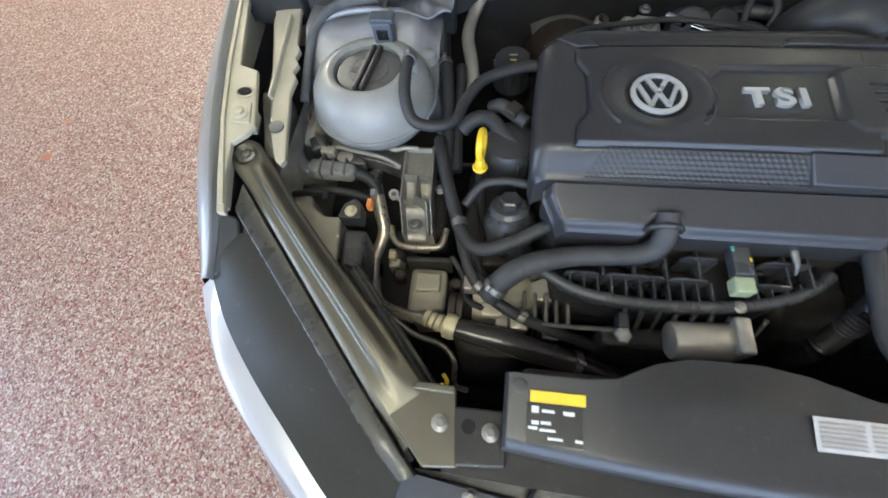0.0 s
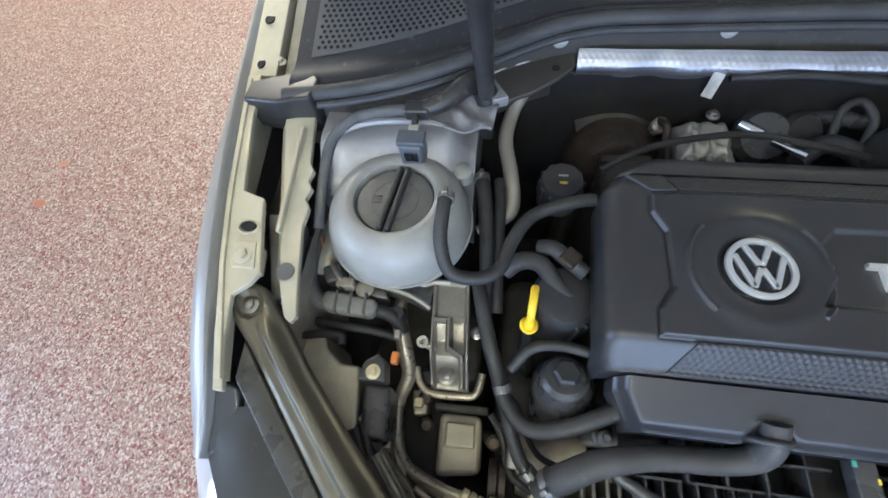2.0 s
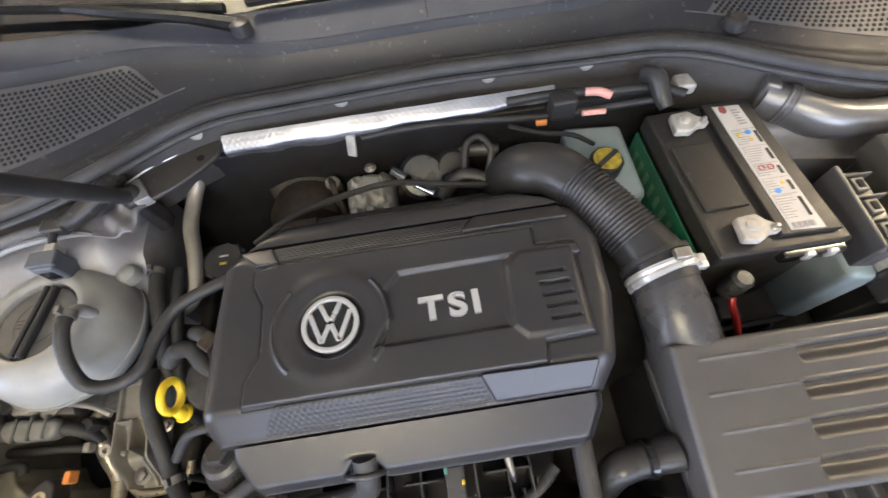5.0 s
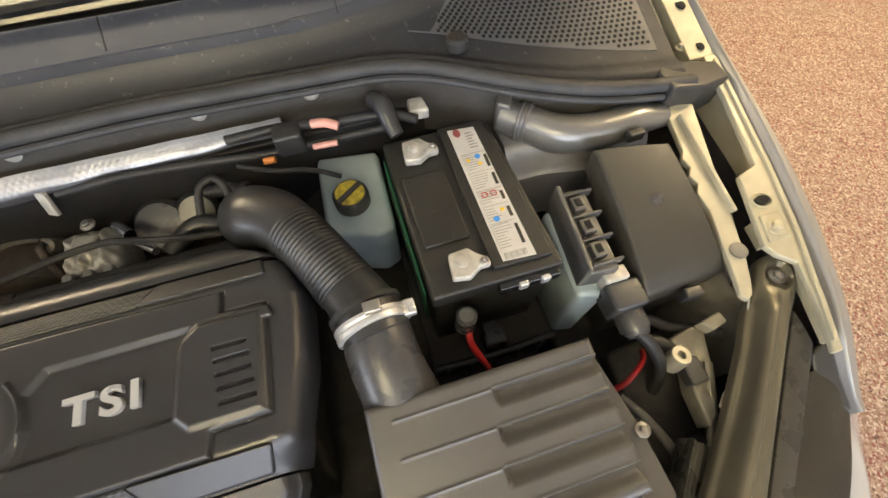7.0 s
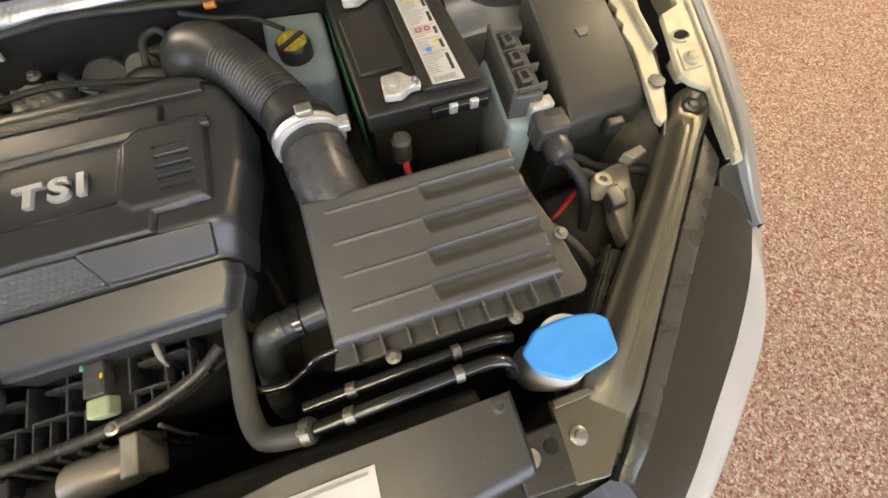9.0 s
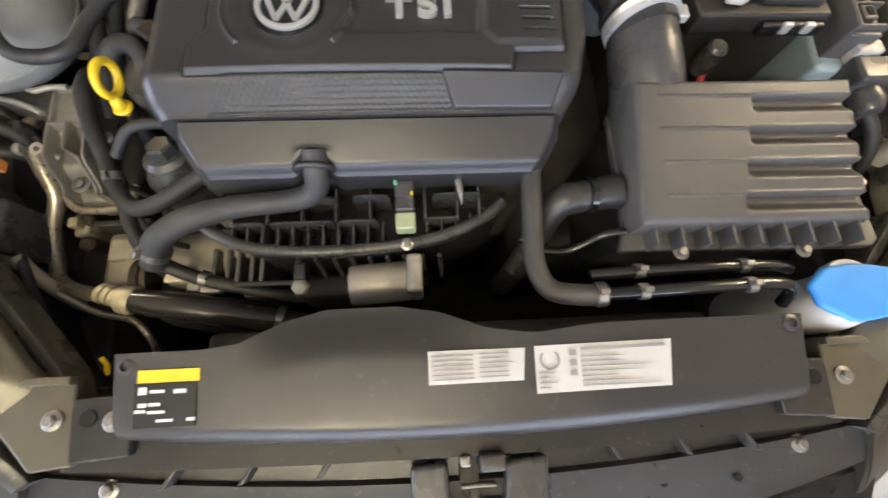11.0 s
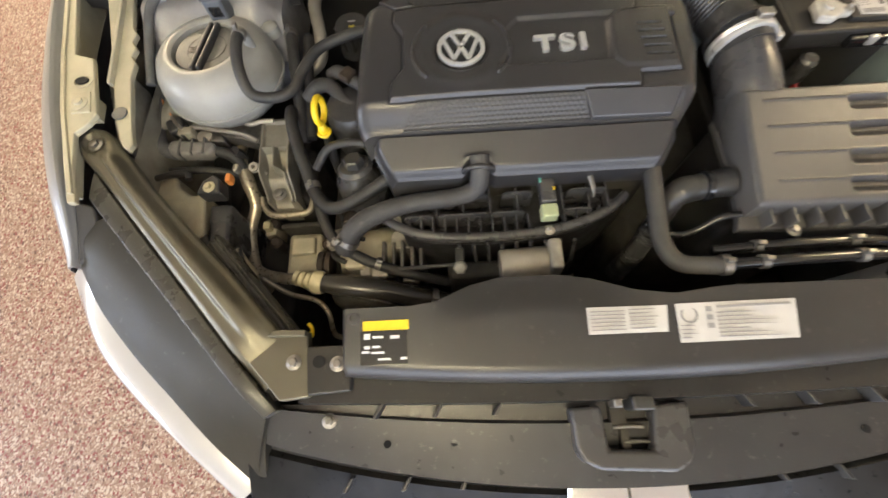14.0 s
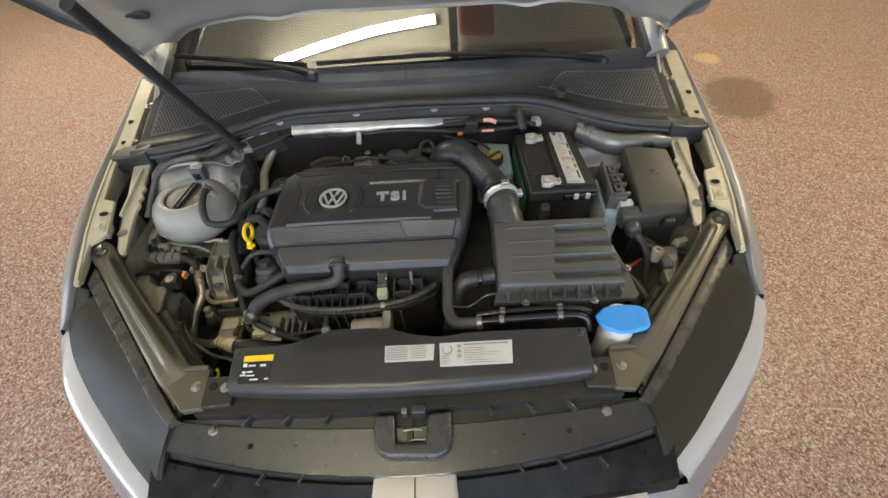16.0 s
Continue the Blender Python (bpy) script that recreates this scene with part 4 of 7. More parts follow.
# strut towers
for s in (-1, 1):
    def tower(u, v, s=s):
        x = 0.50 + 0.225 * u
        if s < 0:
            y = 0.745 - 0.19 * v - 0.02 * u
            z = 0.868 - 0.004 * math.cos(u * 9) - 0.05 * ease((v - 0.62) / 0.38) - 0.035 * ease((0.18 - u) / 0.18)
        else:
            y = 0.745 - 0.06 * u - (0.105 - 0.02 * u) * v
            z = 0.840 - 0.05 * ease((v - 0.6) / 0.4) ** 2 - 0.012 * ease((0.3 - u) / 0.3)
        return (s * x, y, z)
    t = part("strut_tower", sheet(tower, 40, 30, 0.12), TOWER, car, "silver painted suspension tower top")
    if s > 0:
        part("duct", tube([(0.505, 0.712, 0.858), (0.535, 0.688, 0.856), (0.575, 0.655, 0.853), (0.630, 0.640, 0.856), (0.690, 0.640, 0.860), (0.742, 0.636, 0.860)], [0.036, 0.038, 0.042, 0.040, 0.036, 0.026], 28, 8, flat=0.72), DUCT, t, "smooth silver painted duct")
        part("duct_ring", tube([(0.528, 0.694, 0.857), (0.534, 0.689, 0.857), (0.540, 0.684, 0.857)], 0.041, 28, 8, rib=0.0012, pitch=0.006, flat=0.72), DUCT, t)
        part("duct_flange", prism([(0.488, 0.700), (0.505, 0.735), (0.522, 0.722), (0.506, 0.688)], 0.84, 0.897, 0.004), DUCT, t)
        part("duct_clip", box(0.655, 0.680, 0.592, 0.604, 0.872, 0.888, 0.002), PLASTIC, t)
    if s < 0:
        part("fold", tube([(-0.715, 0.61, 0.868), (-0.66, 0.632, 0.874), (-0.58, 0.640, 0.872), (-0.54, 0.635, 0.862)], 0.006, 8), TOWER, t)
    part("hole", lathe([(0.006, 0), (0.006, 0.001)], pose(s * 0.70, 0.675, 0.871), 14), DARK, t)
    part("hole", lathe([(0.004, 0), (0.004, 0.001)], pose(s * 0.63, 0.676, 0.871), 14), DARK, t)
    if s < 0:
        part("wing_sheet", sheet(lambda u, v: (-0.722 + 0.07 * v + 0.01 * u, 0.43 + 0.20 * u, 0.770 - 0.035 * ease((v - 0.2) / 0.3) + 0.050 * u + 0.004 * math.sin(u * 14)), 24, 16, 0.006), INNER_DULL, car, "grimy painted sheet beside the reservoir")
    part("inner_wing", sheet(lambda u, v, s=s: (s * (0.735 - 0.06 * v), 0.26 + 0.40 * u, 0.79 - 0.42 * v), 16, 8, 0.01), INNER_DULL, car)
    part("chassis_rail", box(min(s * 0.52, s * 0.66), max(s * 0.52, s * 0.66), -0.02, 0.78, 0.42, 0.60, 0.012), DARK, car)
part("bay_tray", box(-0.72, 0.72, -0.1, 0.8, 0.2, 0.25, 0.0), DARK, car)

# front panel: stepped plastic from the radiator to the grille
def front_rows(x):
    b = 1 - (x / 0.5) ** 2
    return [(0.03, 0.772), (-0.039 - 0.013 * b, 0.772), (-0.041 - 0.013 * b, 0.747), (-0.043 - 0.033 * b, 0.743), (-0.044 - 0.036 * b, 0.7510), (-0.089 - 0.070 * b, 0.728), (-0.090 - 0.070 * b, 0.712), (-0.098 - 0.066 * b, 0.704), (-0.106 - 0.064 * b, 0.708), (-0.178 - 0.036 * b, 0.672), (-0.19 - 0.03 * b, 0.64)]


def front_piece(a, b, x0, x1, nx=60):
    def fn(u, v):
        x = x0 + (x1 - x0) * u
        rows = front_rows(x)[a:b + 1]
        f = v * (len(rows) - 1)
        i = min(int(f), len(rows) - 2)
        k = f - i
        return (x, rows[i][0] * (1 - k) + rows[i + 1][0] * k, rows[i][1] * (1 - k) + rows[i + 1][1] * k)
    return sheet(fn, nx, (b - a) * 3, 0.012)


carrier = part("lock_carrier", front_piece(0, 2, -0.425, 0.425), PLASTIC_DUSTY, car, "dusty black plastic lock carrier")
air = part("air_guide", front_piece(2, 7, -0.495, 0.495), PLASTIC_DUSTY, car, "scuffed black plastic air guide panel")
grille = part("grille", front_piece(7, 10, -0.52, 0.52), GRILLE_BLACK, car, "gloss black grille top")
for s in (-1, 1):
    part("bolt", bolt_head(s * 0.371, 0.005, 0.785, 0.009), DULL_STEEL, carrier)
    part("mount_tab", prism([(s * 0.352, -0.03), (s * 0.352, 0.03), (s * 0.415, 0.03), (s * 0.425, -0.035)], 0.765, 0.784, 0.003), PLASTIC_DUSTY, carrier)
    part("hole", lathe([(0.0085, 0), (0.0085, 0.0015)], pose(s * 0.397, 0.009, 0.784), 20), VOID, carrier)
    part("bolt", bolt_head(s * 0.389, -0.066, 0.7475, 0.009), DULL_STEEL, air)
    for x in (0.22, 0.12, 0.31):
        part("clip", lathe([(0.005, 0), (0.005, 0.0012)], pose(s * x, -0.098, 0.7415), 12), VOID, air)
    for x in (0.15, 0.23, 0.31):
        part("rib", prism([(s * x, -0.046), (s * (x + 0.004), -0.046), (s * (x + 0.018), -0.066), (s * (x + 0.012), -0.066)], 0.745, 0.768, 0.001), PLASTIC, carrier)
        part("rib", prism([(s * (x + 0.05), -0.140), (s * (x + 0.054), -0.140), (s * (x + 0.066), -0.158), (s * (x + 0.060), -0.158)], 0.700, 0.718, 0.001), PLASTIC, air)
part("chrome_strip", sheet(lambda u, v: (0.12 + 0.33 * u, -0.19 - 0.03 * (1 - ((0.12 + 0.33 * u) / 0.5) ** 2) - 0.012 * v, 0.668 - 0.004 * v), 20, 3, 0.01), CHROME, grille, "bright chrome strip")
part("chrome_strip", sheet(lambda u, v: (-0.12 - 0.33 * u, -0.19 - 0.03 * (1 - ((0.12 + 0.33 * u) / 0.5) ** 2) - 0.012 * v, 0.668 - 0.004 * v), 20, 3, 0.01), CHROME, grille, "bright chrome strip")
part("emblem", lathe([(0.062, -0.012), (0.062, 0.0), (0.058, 0.004), (0.0, 0.008)], pose(0.008, -0.236, 0.640, 84, 0, 0), 40), CHROME, grille, "round chrome front emblem")
mnt = part("emblem_mount", prism([(-0.072, -0.150), (-0.058, -0.142), (-0.046, -0.152), (0.060, -0.150), (0.072, -0.142), (0.088, -0.152), (0.092, -0.236), (-0.078, -0.236)], 0.58, 0, 0.006, top=lambda x, y: 0.714 + (y + 0.142) * 0.12), CHROME, grille, "chrome emblem surround")
part("joint_line", prism([(0.0065, -0.232), (0.0095, -0.232), (0.0095, -0.154), (0.0065, -0.154)], -0.002, 0, 0, top=lambda x, y: 0.7148 + (y + 0.142) * 0.12), DARK, mnt)

# bonnet catch in the middle: two cheeks joined in front by a rounded lip, a dark recess between them
latch = part("catch_housing", prism([(-0.068, -0.060), (-0.027, -0.058), (-0.025, -0.111), (0.031, -0.113), (0.038, -0.060), (0.084, -0.056), (0.083, -0.108), (0.074, -0.128), (0.054, -0.138), (-0.037, -0.134), (-0.057, -0.125), (-0.065, -0.110)], 0.70, 0.767, 0.006), PLASTIC_GREY, car, "black plastic catch surround")
# Solid block coloured as the shade down in the catch well.
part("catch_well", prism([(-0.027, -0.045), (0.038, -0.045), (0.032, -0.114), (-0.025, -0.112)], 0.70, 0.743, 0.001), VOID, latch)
part("catch_plate", prism([(-0.014, -0.052), (0.008, -0.052), (0.008, -0.112), (-0.004, -0.112), (-0.004, -0.085), (-0.014, -0.082)], 0.735, 0.752, 0.002), DARK, latch)
part("catch_plate", prism([(0.036, -0.056), (0.046, -0.056), (0.046, -0.112), (0.036, -0.112)], 0.735, 0.752, 0.002), PLASTIC, latch)
part("catch_hook", tube([(-0.012, -0.086, 0.752), (0.008, -0.085, 0.754), (0.026, -0.086, 0.753)], 0.0022, 8), DULL_STEEL, latch)
part("catch_hook", tube([(0.0, -0.104, 0.750), (0.016, -0.103, 0.751), (0.038, -0.104, 0.750)], 0.0022, 8), DULL_STEEL, latch)
part("catch_lever", box(0.006, 0.034, -0.066, -0.048, 0.745, 0.788, 0.004), PLASTIC, latch)
part("lever_foot", box(-0.014, -0.002, -0.062, -0.05, 0.75, 0.778, 0.003), DULL_STEEL, latch)

# bonnet, held open
def bonnet(u, v):
    x = (u - 0.5) * 2
    w = blend(v, [0, .25, .7, 1], [0.80, 0.815, 0.76, 0.62])
    L0 = v * 0.98
    ang = radians(37)
    crown = 0.115 * (1 - x ** 4)
    y = 0.955 - L0 * math.cos(ang) - 0.02 * (1 - x * x) * (v < 0.02) - 0.05 * (1 - x * x) * (1 - v)
    z = 1.062 + L0 * math.sin(ang) + crown + 0.03 * math.sin(math.pi * v)
    return (x * w, y, z)


hood = part("bonnet", sheet(bonnet, 60, 40, 0.02), SILVER, car, "open silver bonnet seen from below")


def bonnet_inner(u, v):
    p = bonnet(0.02 + 0.96 * u, 0.01 + 0.97 * v)
    x = (u - 0.5) * 2
    ridge = 0.016 * (math.exp(-((abs(x) - 0.86) / 0.05) ** 2) + math.exp(-((v - 0.05) / 0.035) ** 2) + math.exp(-((v - 0.93) / 0.04) ** 2) + 0.7 * math.exp(-((abs(x) - 0.45 * (1 - v)) / 0.06) ** 2))
    return (p[0], p[1], p[2] - 0.022 - ridge)


part("bonnet_frame", sheet(bonnet_inner, 80, 50), HOOD, hood, "stamped inner frame of the bonnet")
for x in (-0.66, -0.42, 0.42, 0.66):
    p = bonnet_inner(0.5 + x / 0.78 / 2, 0.16)
    part("hole", lathe([(0.03, -0.004), (0.03, 0.004)], pose(p[0], p[1], p[2], -37, 0, 0), 24, squash=0.6), DARK, hood)
strut = part("gas_strut", tube([(-0.490, 0.682, 0.885), (-0.4875, 0.545, 1.115), (-0.486, 0.40, 1.36)], [0.0115, 0.0120, 0.0125], 16, 8), HOSE, car, "black gas strut holding the bonnet")
part("ball_socket", lathe([(0.013, -0.014), (0.017, -0.004), (0.017, 0.008), (0.010, 0.018)], pose(-0.490, 0.684, 0.882, -30, 0, 0), 20), PLASTIC, strut)
part("strut_bracket", sheet(lambda u, v: (-0.560 + 0.082 * u + 0.010 * v, 0.634 + 0.062 * v - 0.012 * u, 0.862 + 0.018 * u + 0.006 * math.sin(9 * u + 4 * v) * math.sin(7 * v + 1)), 24, 20, 0.004), TOWER, strut, "crumpled silver bracket at the strut's foot")
part("foot_tab", prism([(-0.508, 0.703), (-0.482, 0.714), (-0.457, 0.675), (-0.478, 0.667)], 0.872, 0.8895, 0.002), TOWER, strut)
part("socket_plate", box(-0.50, -0.478, 0.672, 0.70, 0.80, 0.868, 0.004), PLASTIC, strut)


# ---- engine bay: the large masses ----
engine = thing("engine", "grimy four-cylinder engine block under its plastic cover", "engine")
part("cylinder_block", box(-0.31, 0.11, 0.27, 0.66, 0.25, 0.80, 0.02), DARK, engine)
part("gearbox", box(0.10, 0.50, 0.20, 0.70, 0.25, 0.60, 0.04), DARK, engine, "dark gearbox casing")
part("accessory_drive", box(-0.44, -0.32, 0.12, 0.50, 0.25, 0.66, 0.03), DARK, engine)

# engine cover
cover = thing("engine_cover", "dark grey moulded plastic engine cover with silver emblem and lettering", "engine cover")


def sdf_box(x, y, x0, x1, y0, y1):
    dx, dy = max(x0 - x, x - x1), max(y0 - y, y - y1)
    return max(dx, dy) if max(dx, dy) < 0 or min(dx, dy) < 0 else math.hypot(dx, dy)


def poly_sd(x, y, poly):
    """Signed distance to an outline, negative inside."""
    d, inside = 1e9, False
    n = len(poly)
    for i in range(n):
        x0, y0 = poly[i]
        x1, y1 = poly[(i + 1) % n]
        ex, ey = x1 - x0, y1 - y0
        t = max(0.0, min(1.0, ((x - x0) * ex + (y - y0) * ey) / (ex * ex + ey * ey)))
        d = min(d, math.hypot(x - x0 - ex * t, y - y0 - ey * t))
        if (y0 > y) != (y1 > y) and x < ex * (y - y0) / ey + x0:
            inside = not inside
    return -d if inside else d


PLATE = [(-0.283, 0.519), (-0.284, 0.496), (-0.270, 0.470), (-0.269, 0.403), (-0.286, 0.377), (-0.287, 0.348), (-0.248, 0.348), (0.060, 0.347), (0.064, 0.371), (0.122, 0.373), (0.128, 0.494), (0.080, 0.495), (0.082, 0.521), (-0.248, 0.523)]
FIELD = [(-0.118, 0.462), (-0.098, 0.484), (0.048, 0.486), (0.034, 0.467), (0.028, 0.393), (-0.132, 0.392), (-0.112, 0.425)]
SLOTBOX = [(0.036, 0.470), (0.056, 0.486), (0.124, 0.486), (0.118, 0.377), (0.044, 0.377), (0.030, 0.392)]


def cover_shape(x, y):
    base = 0.8885 - 0.034 * ease((0.352 - y) / 0.04) - 0.014 * ease((y - 0.53) / 0.04)
    base += 0.004 * (1 - ((x + 0.1) / 0.24) ** 2)
    z = base
    d = poly_sd(x, y, PLATE)
    z += 0.005 * ease((0.002 - d) / 0.004)
    z -= 0.0032 * math.exp(-(d / 0.0018) ** 2)
    f = poly_sd(x, y, FIELD)
    z -= 0.006 * ease((0.002 - f) / 0.007)
    b = poly_sd(x, y, SLOTBOX)
    z += 0.0035 * ease((0.003 - b) / 0.009)
    for k in range(5):
        yc = 0.4530 - k * 0.0146
        xc = 0.0885 + k * 0.0012
        s = sdf_box(x, y, xc - 0.0180, xc + 0.0180, yc - 0.0019, yc + 0.0019)
        z -= 0.0045 * ease((0.001 - s) / 0.0022)
    r = math.hypot(x + 0.183, y - 0.429)
    z += 0.003 * math.exp(-((r - 0.060) / 0.012) ** 2) * (1 if f > 0.0 else 0.6)
    z -= 0.006 * ease((0.043 - r) / 0.010)
    z += 0.006 * ease((0.034 - r) / 0.003)
    z += 0.0034 * math.exp(-((r - 0.0705) / 0.0020) ** 2) * (1 if abs(y - 0.429) < abs(x + 0.183) * 1.0 else 0)
    return z


def cover_point(u, v):
    y = 0.316 + v * (0.556 - 0.316)
    xl = blend(y, [0.316, 0.33, 0.45, 0.53, 0.556], [-0.334, -0.340, -0.338, -0.333, -0.318])
    xr = blend(y, [0.316, 0.34, 0.42, 0.50, 0.556], [0.126, 0.140, 0.161, 0.168, 0.148])
    x = xl + (xr - xl) * u
    z = cover_shape(x, y)
    d = min(x - xl, xr - x)
    R = 0.022
    if d < R:
        k = 1 - d / R
        z -= R * 0.9 * (1 - math.sqrt(max(0, 1 - k * k)))
    d = 0.556 - y
    if d < 0.006:
        z -= 0.005 * (1 - d / 0.006) ** 2
    return (x, y, z)


part("top_shell", sheet(cover_point, 400, 210, 0.05), COVER, cover)


def skirt(u, v):
    """The rounded step along the front edge of the cover."""
    k = ease(v * 1.2)
    x = blend(v, [0, 0.25, 0.8, 1], [1, 1, 0.93, 0.90]) * (u - 0.5) * 0.444 - 0.0985
    notch = math.exp(-((x + 0.166) / 0.019) ** 4)
    y = 0.313 - 0.052 * v + 0.012 * notch * ease((v - 0.5) / 0.3) 
    z = 0.854 - 0.027 * v - 0.010 * ease((v - 0.80) / 0.20) + 0.008 * notch * ease((v - 0.45) / 0.3)
    e = min(u, 1 - u)
    z -= 0.02 * ease((0.03 - e) / 0.03)
    return (x, y, z)


part("front_skirt", sheet(skirt, 160, 24, 0.035), COVER, cover, "satin grey front step of the cover")
part("hose_arch", tube([(-0.166 + 0.0215 * math.cos(a), 0.268 - 0.004 * math.sin(a), 0.822 + 0.0215 * math.sin(a)) for a in np.linspace(0, math.pi, 9)], [0.004] * 9, 10, 3, flat=1.0), COVER, cover, "small arch over the hose")


def rear_bar(u, v):
    """A convex bar along the cover's rear edge, falling away to the back."""
    x = (-0.312 + 0.016 * v) + (0.460 - 0.050 * v) * u
    e = min(u, 1 - u) * 0.432
    y0, y1 = 0.561, 0.607 - 0.022 * (1 - ease(e / 0.05))
    a = v * math.pi * 0.62
    return (x, y0 + (y1 - y0) * v, 0.874 + 0.008 * math.sin(a + 0.5) - 0.030 * v * v - 0.012 * (1 - ease(e / 0.02)))


part("rear_bar", sheet(rear_bar, 70, 24, 0.03), COVER, cover)
part("side_wall", prism([(-0.325, 0.33), (0.128, 0.33), (0.14, 0.42), (0.12, 0.57), (-0.30, 0.57), (-0.325, 0.5)], 0.79, 0.855, 0.01), DARK, cover)
# patterned inserts, front and rear
INSERT = material("honeycomb_insert", (0.028, 0.028, 0.029), 0.42, var=0.1, bump=0)
dotted(INSERT, 190, 0.75, 0.0015)


def insert(y0, y1, a0, a1, b0, b1):
    """A thin patterned strip following the cover between y0 and y1."""
    def fn(u, v):
        y = y0 + (y1 - y0) * v
        x = a0 + (b0 - a0) * v + (a1 + (b1 - a1) * v - a0 - (b0 - a0) * v) * u
        return (x, y, cover_shape(x, y) + 0.0018 + 0.0003 * math.sin(v * math.pi * 14))
    return sheet(fn, 80, 84, 0.006)


part("front_insert", insert(0.317, 0.346, -0.274, -0.006, -0.250, -0.019), INSERT, cover, "finely patterned front insert")
part("rear_insert", insert(0.527, 0.552, -0.250, -0.012, -0.264, 0.006), INSERT, cover, "finely patterned rear insert")
for pts in ([(-0.018, 0.346), (-0.004, 0.318), (0.108, 0.318), (0.118, 0.344)], [(-0.010, 0.528), (0.010, 0.553), (0.128, 0.553), (0.132, 0.529)], [(-0.310, 0.552), (-0.265, 0.552), (-0.251, 0.525), (-0.282, 0.523)]):
    part("corner_pad", prism(pts, 0.84, 0, 0.003, top=lambda x, y: cover_shape(x, y) + 0.006), COVER, cover)
part("moulded_mark", prism([(0.090, 0.473), (0.086, 0.484), (0.094, 0.492), (0.132, 0.490), (0.136, 0.474)], 0.86, 0, 0.004, top=lambda x, y: cover_shape(x, 0.50) + 0.007), COVER, cover)
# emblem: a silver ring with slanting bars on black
EZ = cover_shape(-0.183, 0.429)
em = part("emblem", lathe([(0.0335, 0.0), (0.0335, 0.002), (0, 0.002)], pose(-0.183, 0.429, EZ - 0.001), 48), GLOSS, cover, "round silver emblem on black")
part("ring", lathe([(0.0282, 0.0), (0.0286, 0.004), (0.0315, 0.005), (0.0345, 0.004), (0.0348, 0.0)], pose(-0.183, 0.429, EZ), 64), BADGE, em)


def bar(x0, y0, x1, y1, w, z0, z1):
    d = Vector((x1 - x0, y1 - y0))
    nrm = Vector((-d.y, d.x)).normalized() * w / 2
    return prism([(x0 + nrm.x, y0 + nrm.y), (x0 - nrm.x, y0 - nrm.y), (x1 - nrm.x, y1 - nrm.y), (x1 + nrm.x, y1 + nrm.y)], z0, z1, 0.0006)


for x0, y0, x1, y1 in ((-0.0125, 0.0255, -0.0015, 0.003), (0.0125, 0.0255, 0.0015, 0.003), (-0.0245, 0.014, -0.0105, -0.022), (0.0245, 0.014, 0.0105, -0.022), (-0.0105, -0.022, -0.001, -0.001), (0.0105, -0.022, 0.001, -0.001)):
    part("bar", bar(-0.183 + x0, 0.429 + y0, -0.183 + x1, 0.429 + y1, 0.0058, EZ, EZ + 0.0042), BADGE, em)

# raised lettering
def text_mesh(body, size, depth, m, bold=0.0):
    cu = bpy.data.curves.new("text", "FONT")
    cu.body, cu.size, cu.extrude, cu.offset, cu.align_x, cu.align_y, cu.space_character = body, size, depth, bold, "CENTER", "CENTER", 1.24
    ob = bpy.data.objects.new("text", cu)
    scene.collection.objects.link(ob)
    bpy.context.view_layer.update()
    me = bpy.data.meshes.new_from_object(ob.evaluated_get(bpy.context.evaluated_depsgraph_get()))
    bpy.data.objects.remove(ob)
    me.transform(m)
    return me


FZ = cover_shape(-0.04, 0.43)
me = text_mesh("TSI", 0.040, 0.003, pose(-0.0385, 0.4290, FZ + 0.003, 0, 0, 0.4) @ Matrix.Diagonal((1.20, 0.98, 1, 1)), 0.0014)
me.materials.append(BADGE)
ob = new("lettering", me)
ob.parent = cover
ob["label"] = "raised silver letters"

# air filter box
airbox = thing("air_filter_box", "black plastic air filter box with stepped ribs on its lid", "air filter box")


def lid_point(u, v):
    y = 0.182 + v * 0.168
    xl, xr = 0.202 + 0.005 * v, 0.484 - 0.008 * v
    x = xl + (xr - xl) * u
    z = 0.838 + 0.030 * v - 0.008 * u * (1 - v)
    for k in range(4):
        d = 0.330 - 0.0385 * k - y
        x0 = 0.347 - 0.007 * k
        if x > x0 and -0.004 < d < 0.026:
            groove = ease(d / 0.0025) * (1 - ease((d - 0.006) / 0.017))
            z += (0.0010 * math.exp(-((d + 0.001) / 0.0015) ** 2) - 0.011 * groove) * ease((x - x0) / 0.006)
        elif x > 0.234 and -0.004 < d < 0.008:
            z += 0.0014 * math.exp(-((d - 0.001) / 0.0016) ** 2)
    d = min(x - xl, xr - x, y - 0.182, 0.350 - y)
    R = 0.008
    if d < R:
        q = 1 - d / R
        z -= R * (1 - math.sqrt(max(0, 1 - q * q)))
    return (x, y, z)


part("lid", sheet(lid_point, 150, 190, 0.050), AIRBOX, airbox, "ribbed lid")
part("flange", prism([(0.190, 0.163), (0.508, 0.157), (0.518, 0.166), (0.514, 0.24), (0.496, 0.350), (0.204, 0.350), (0.202, 0.20)], 0.785, 0.800, 0.003), AIRBOX, airbox)
part("tray", prism([(0.204, 0.182), (0.505, 0.172), (0.50, 0.352), (0.208, 0.350)], 0.60, 0.785, 0.012), PLASTIC, airbox)
for k in range(9):
    x = 0.222 + k * 0.031
    part("fin", box(x - 0.0015, x + 0.0015, 0.160 - 0.0003 * k, 0.190, 0.80, 0.826, 0.0008), AIRBOX, airbox)
for x, y in ((0.260, 0.157), (0.412, 0.154), (0.512, 0.238)):
    part("bolt", bolt_head(x, y, 0.804, 0.008), DULL_STEEL, airbox)
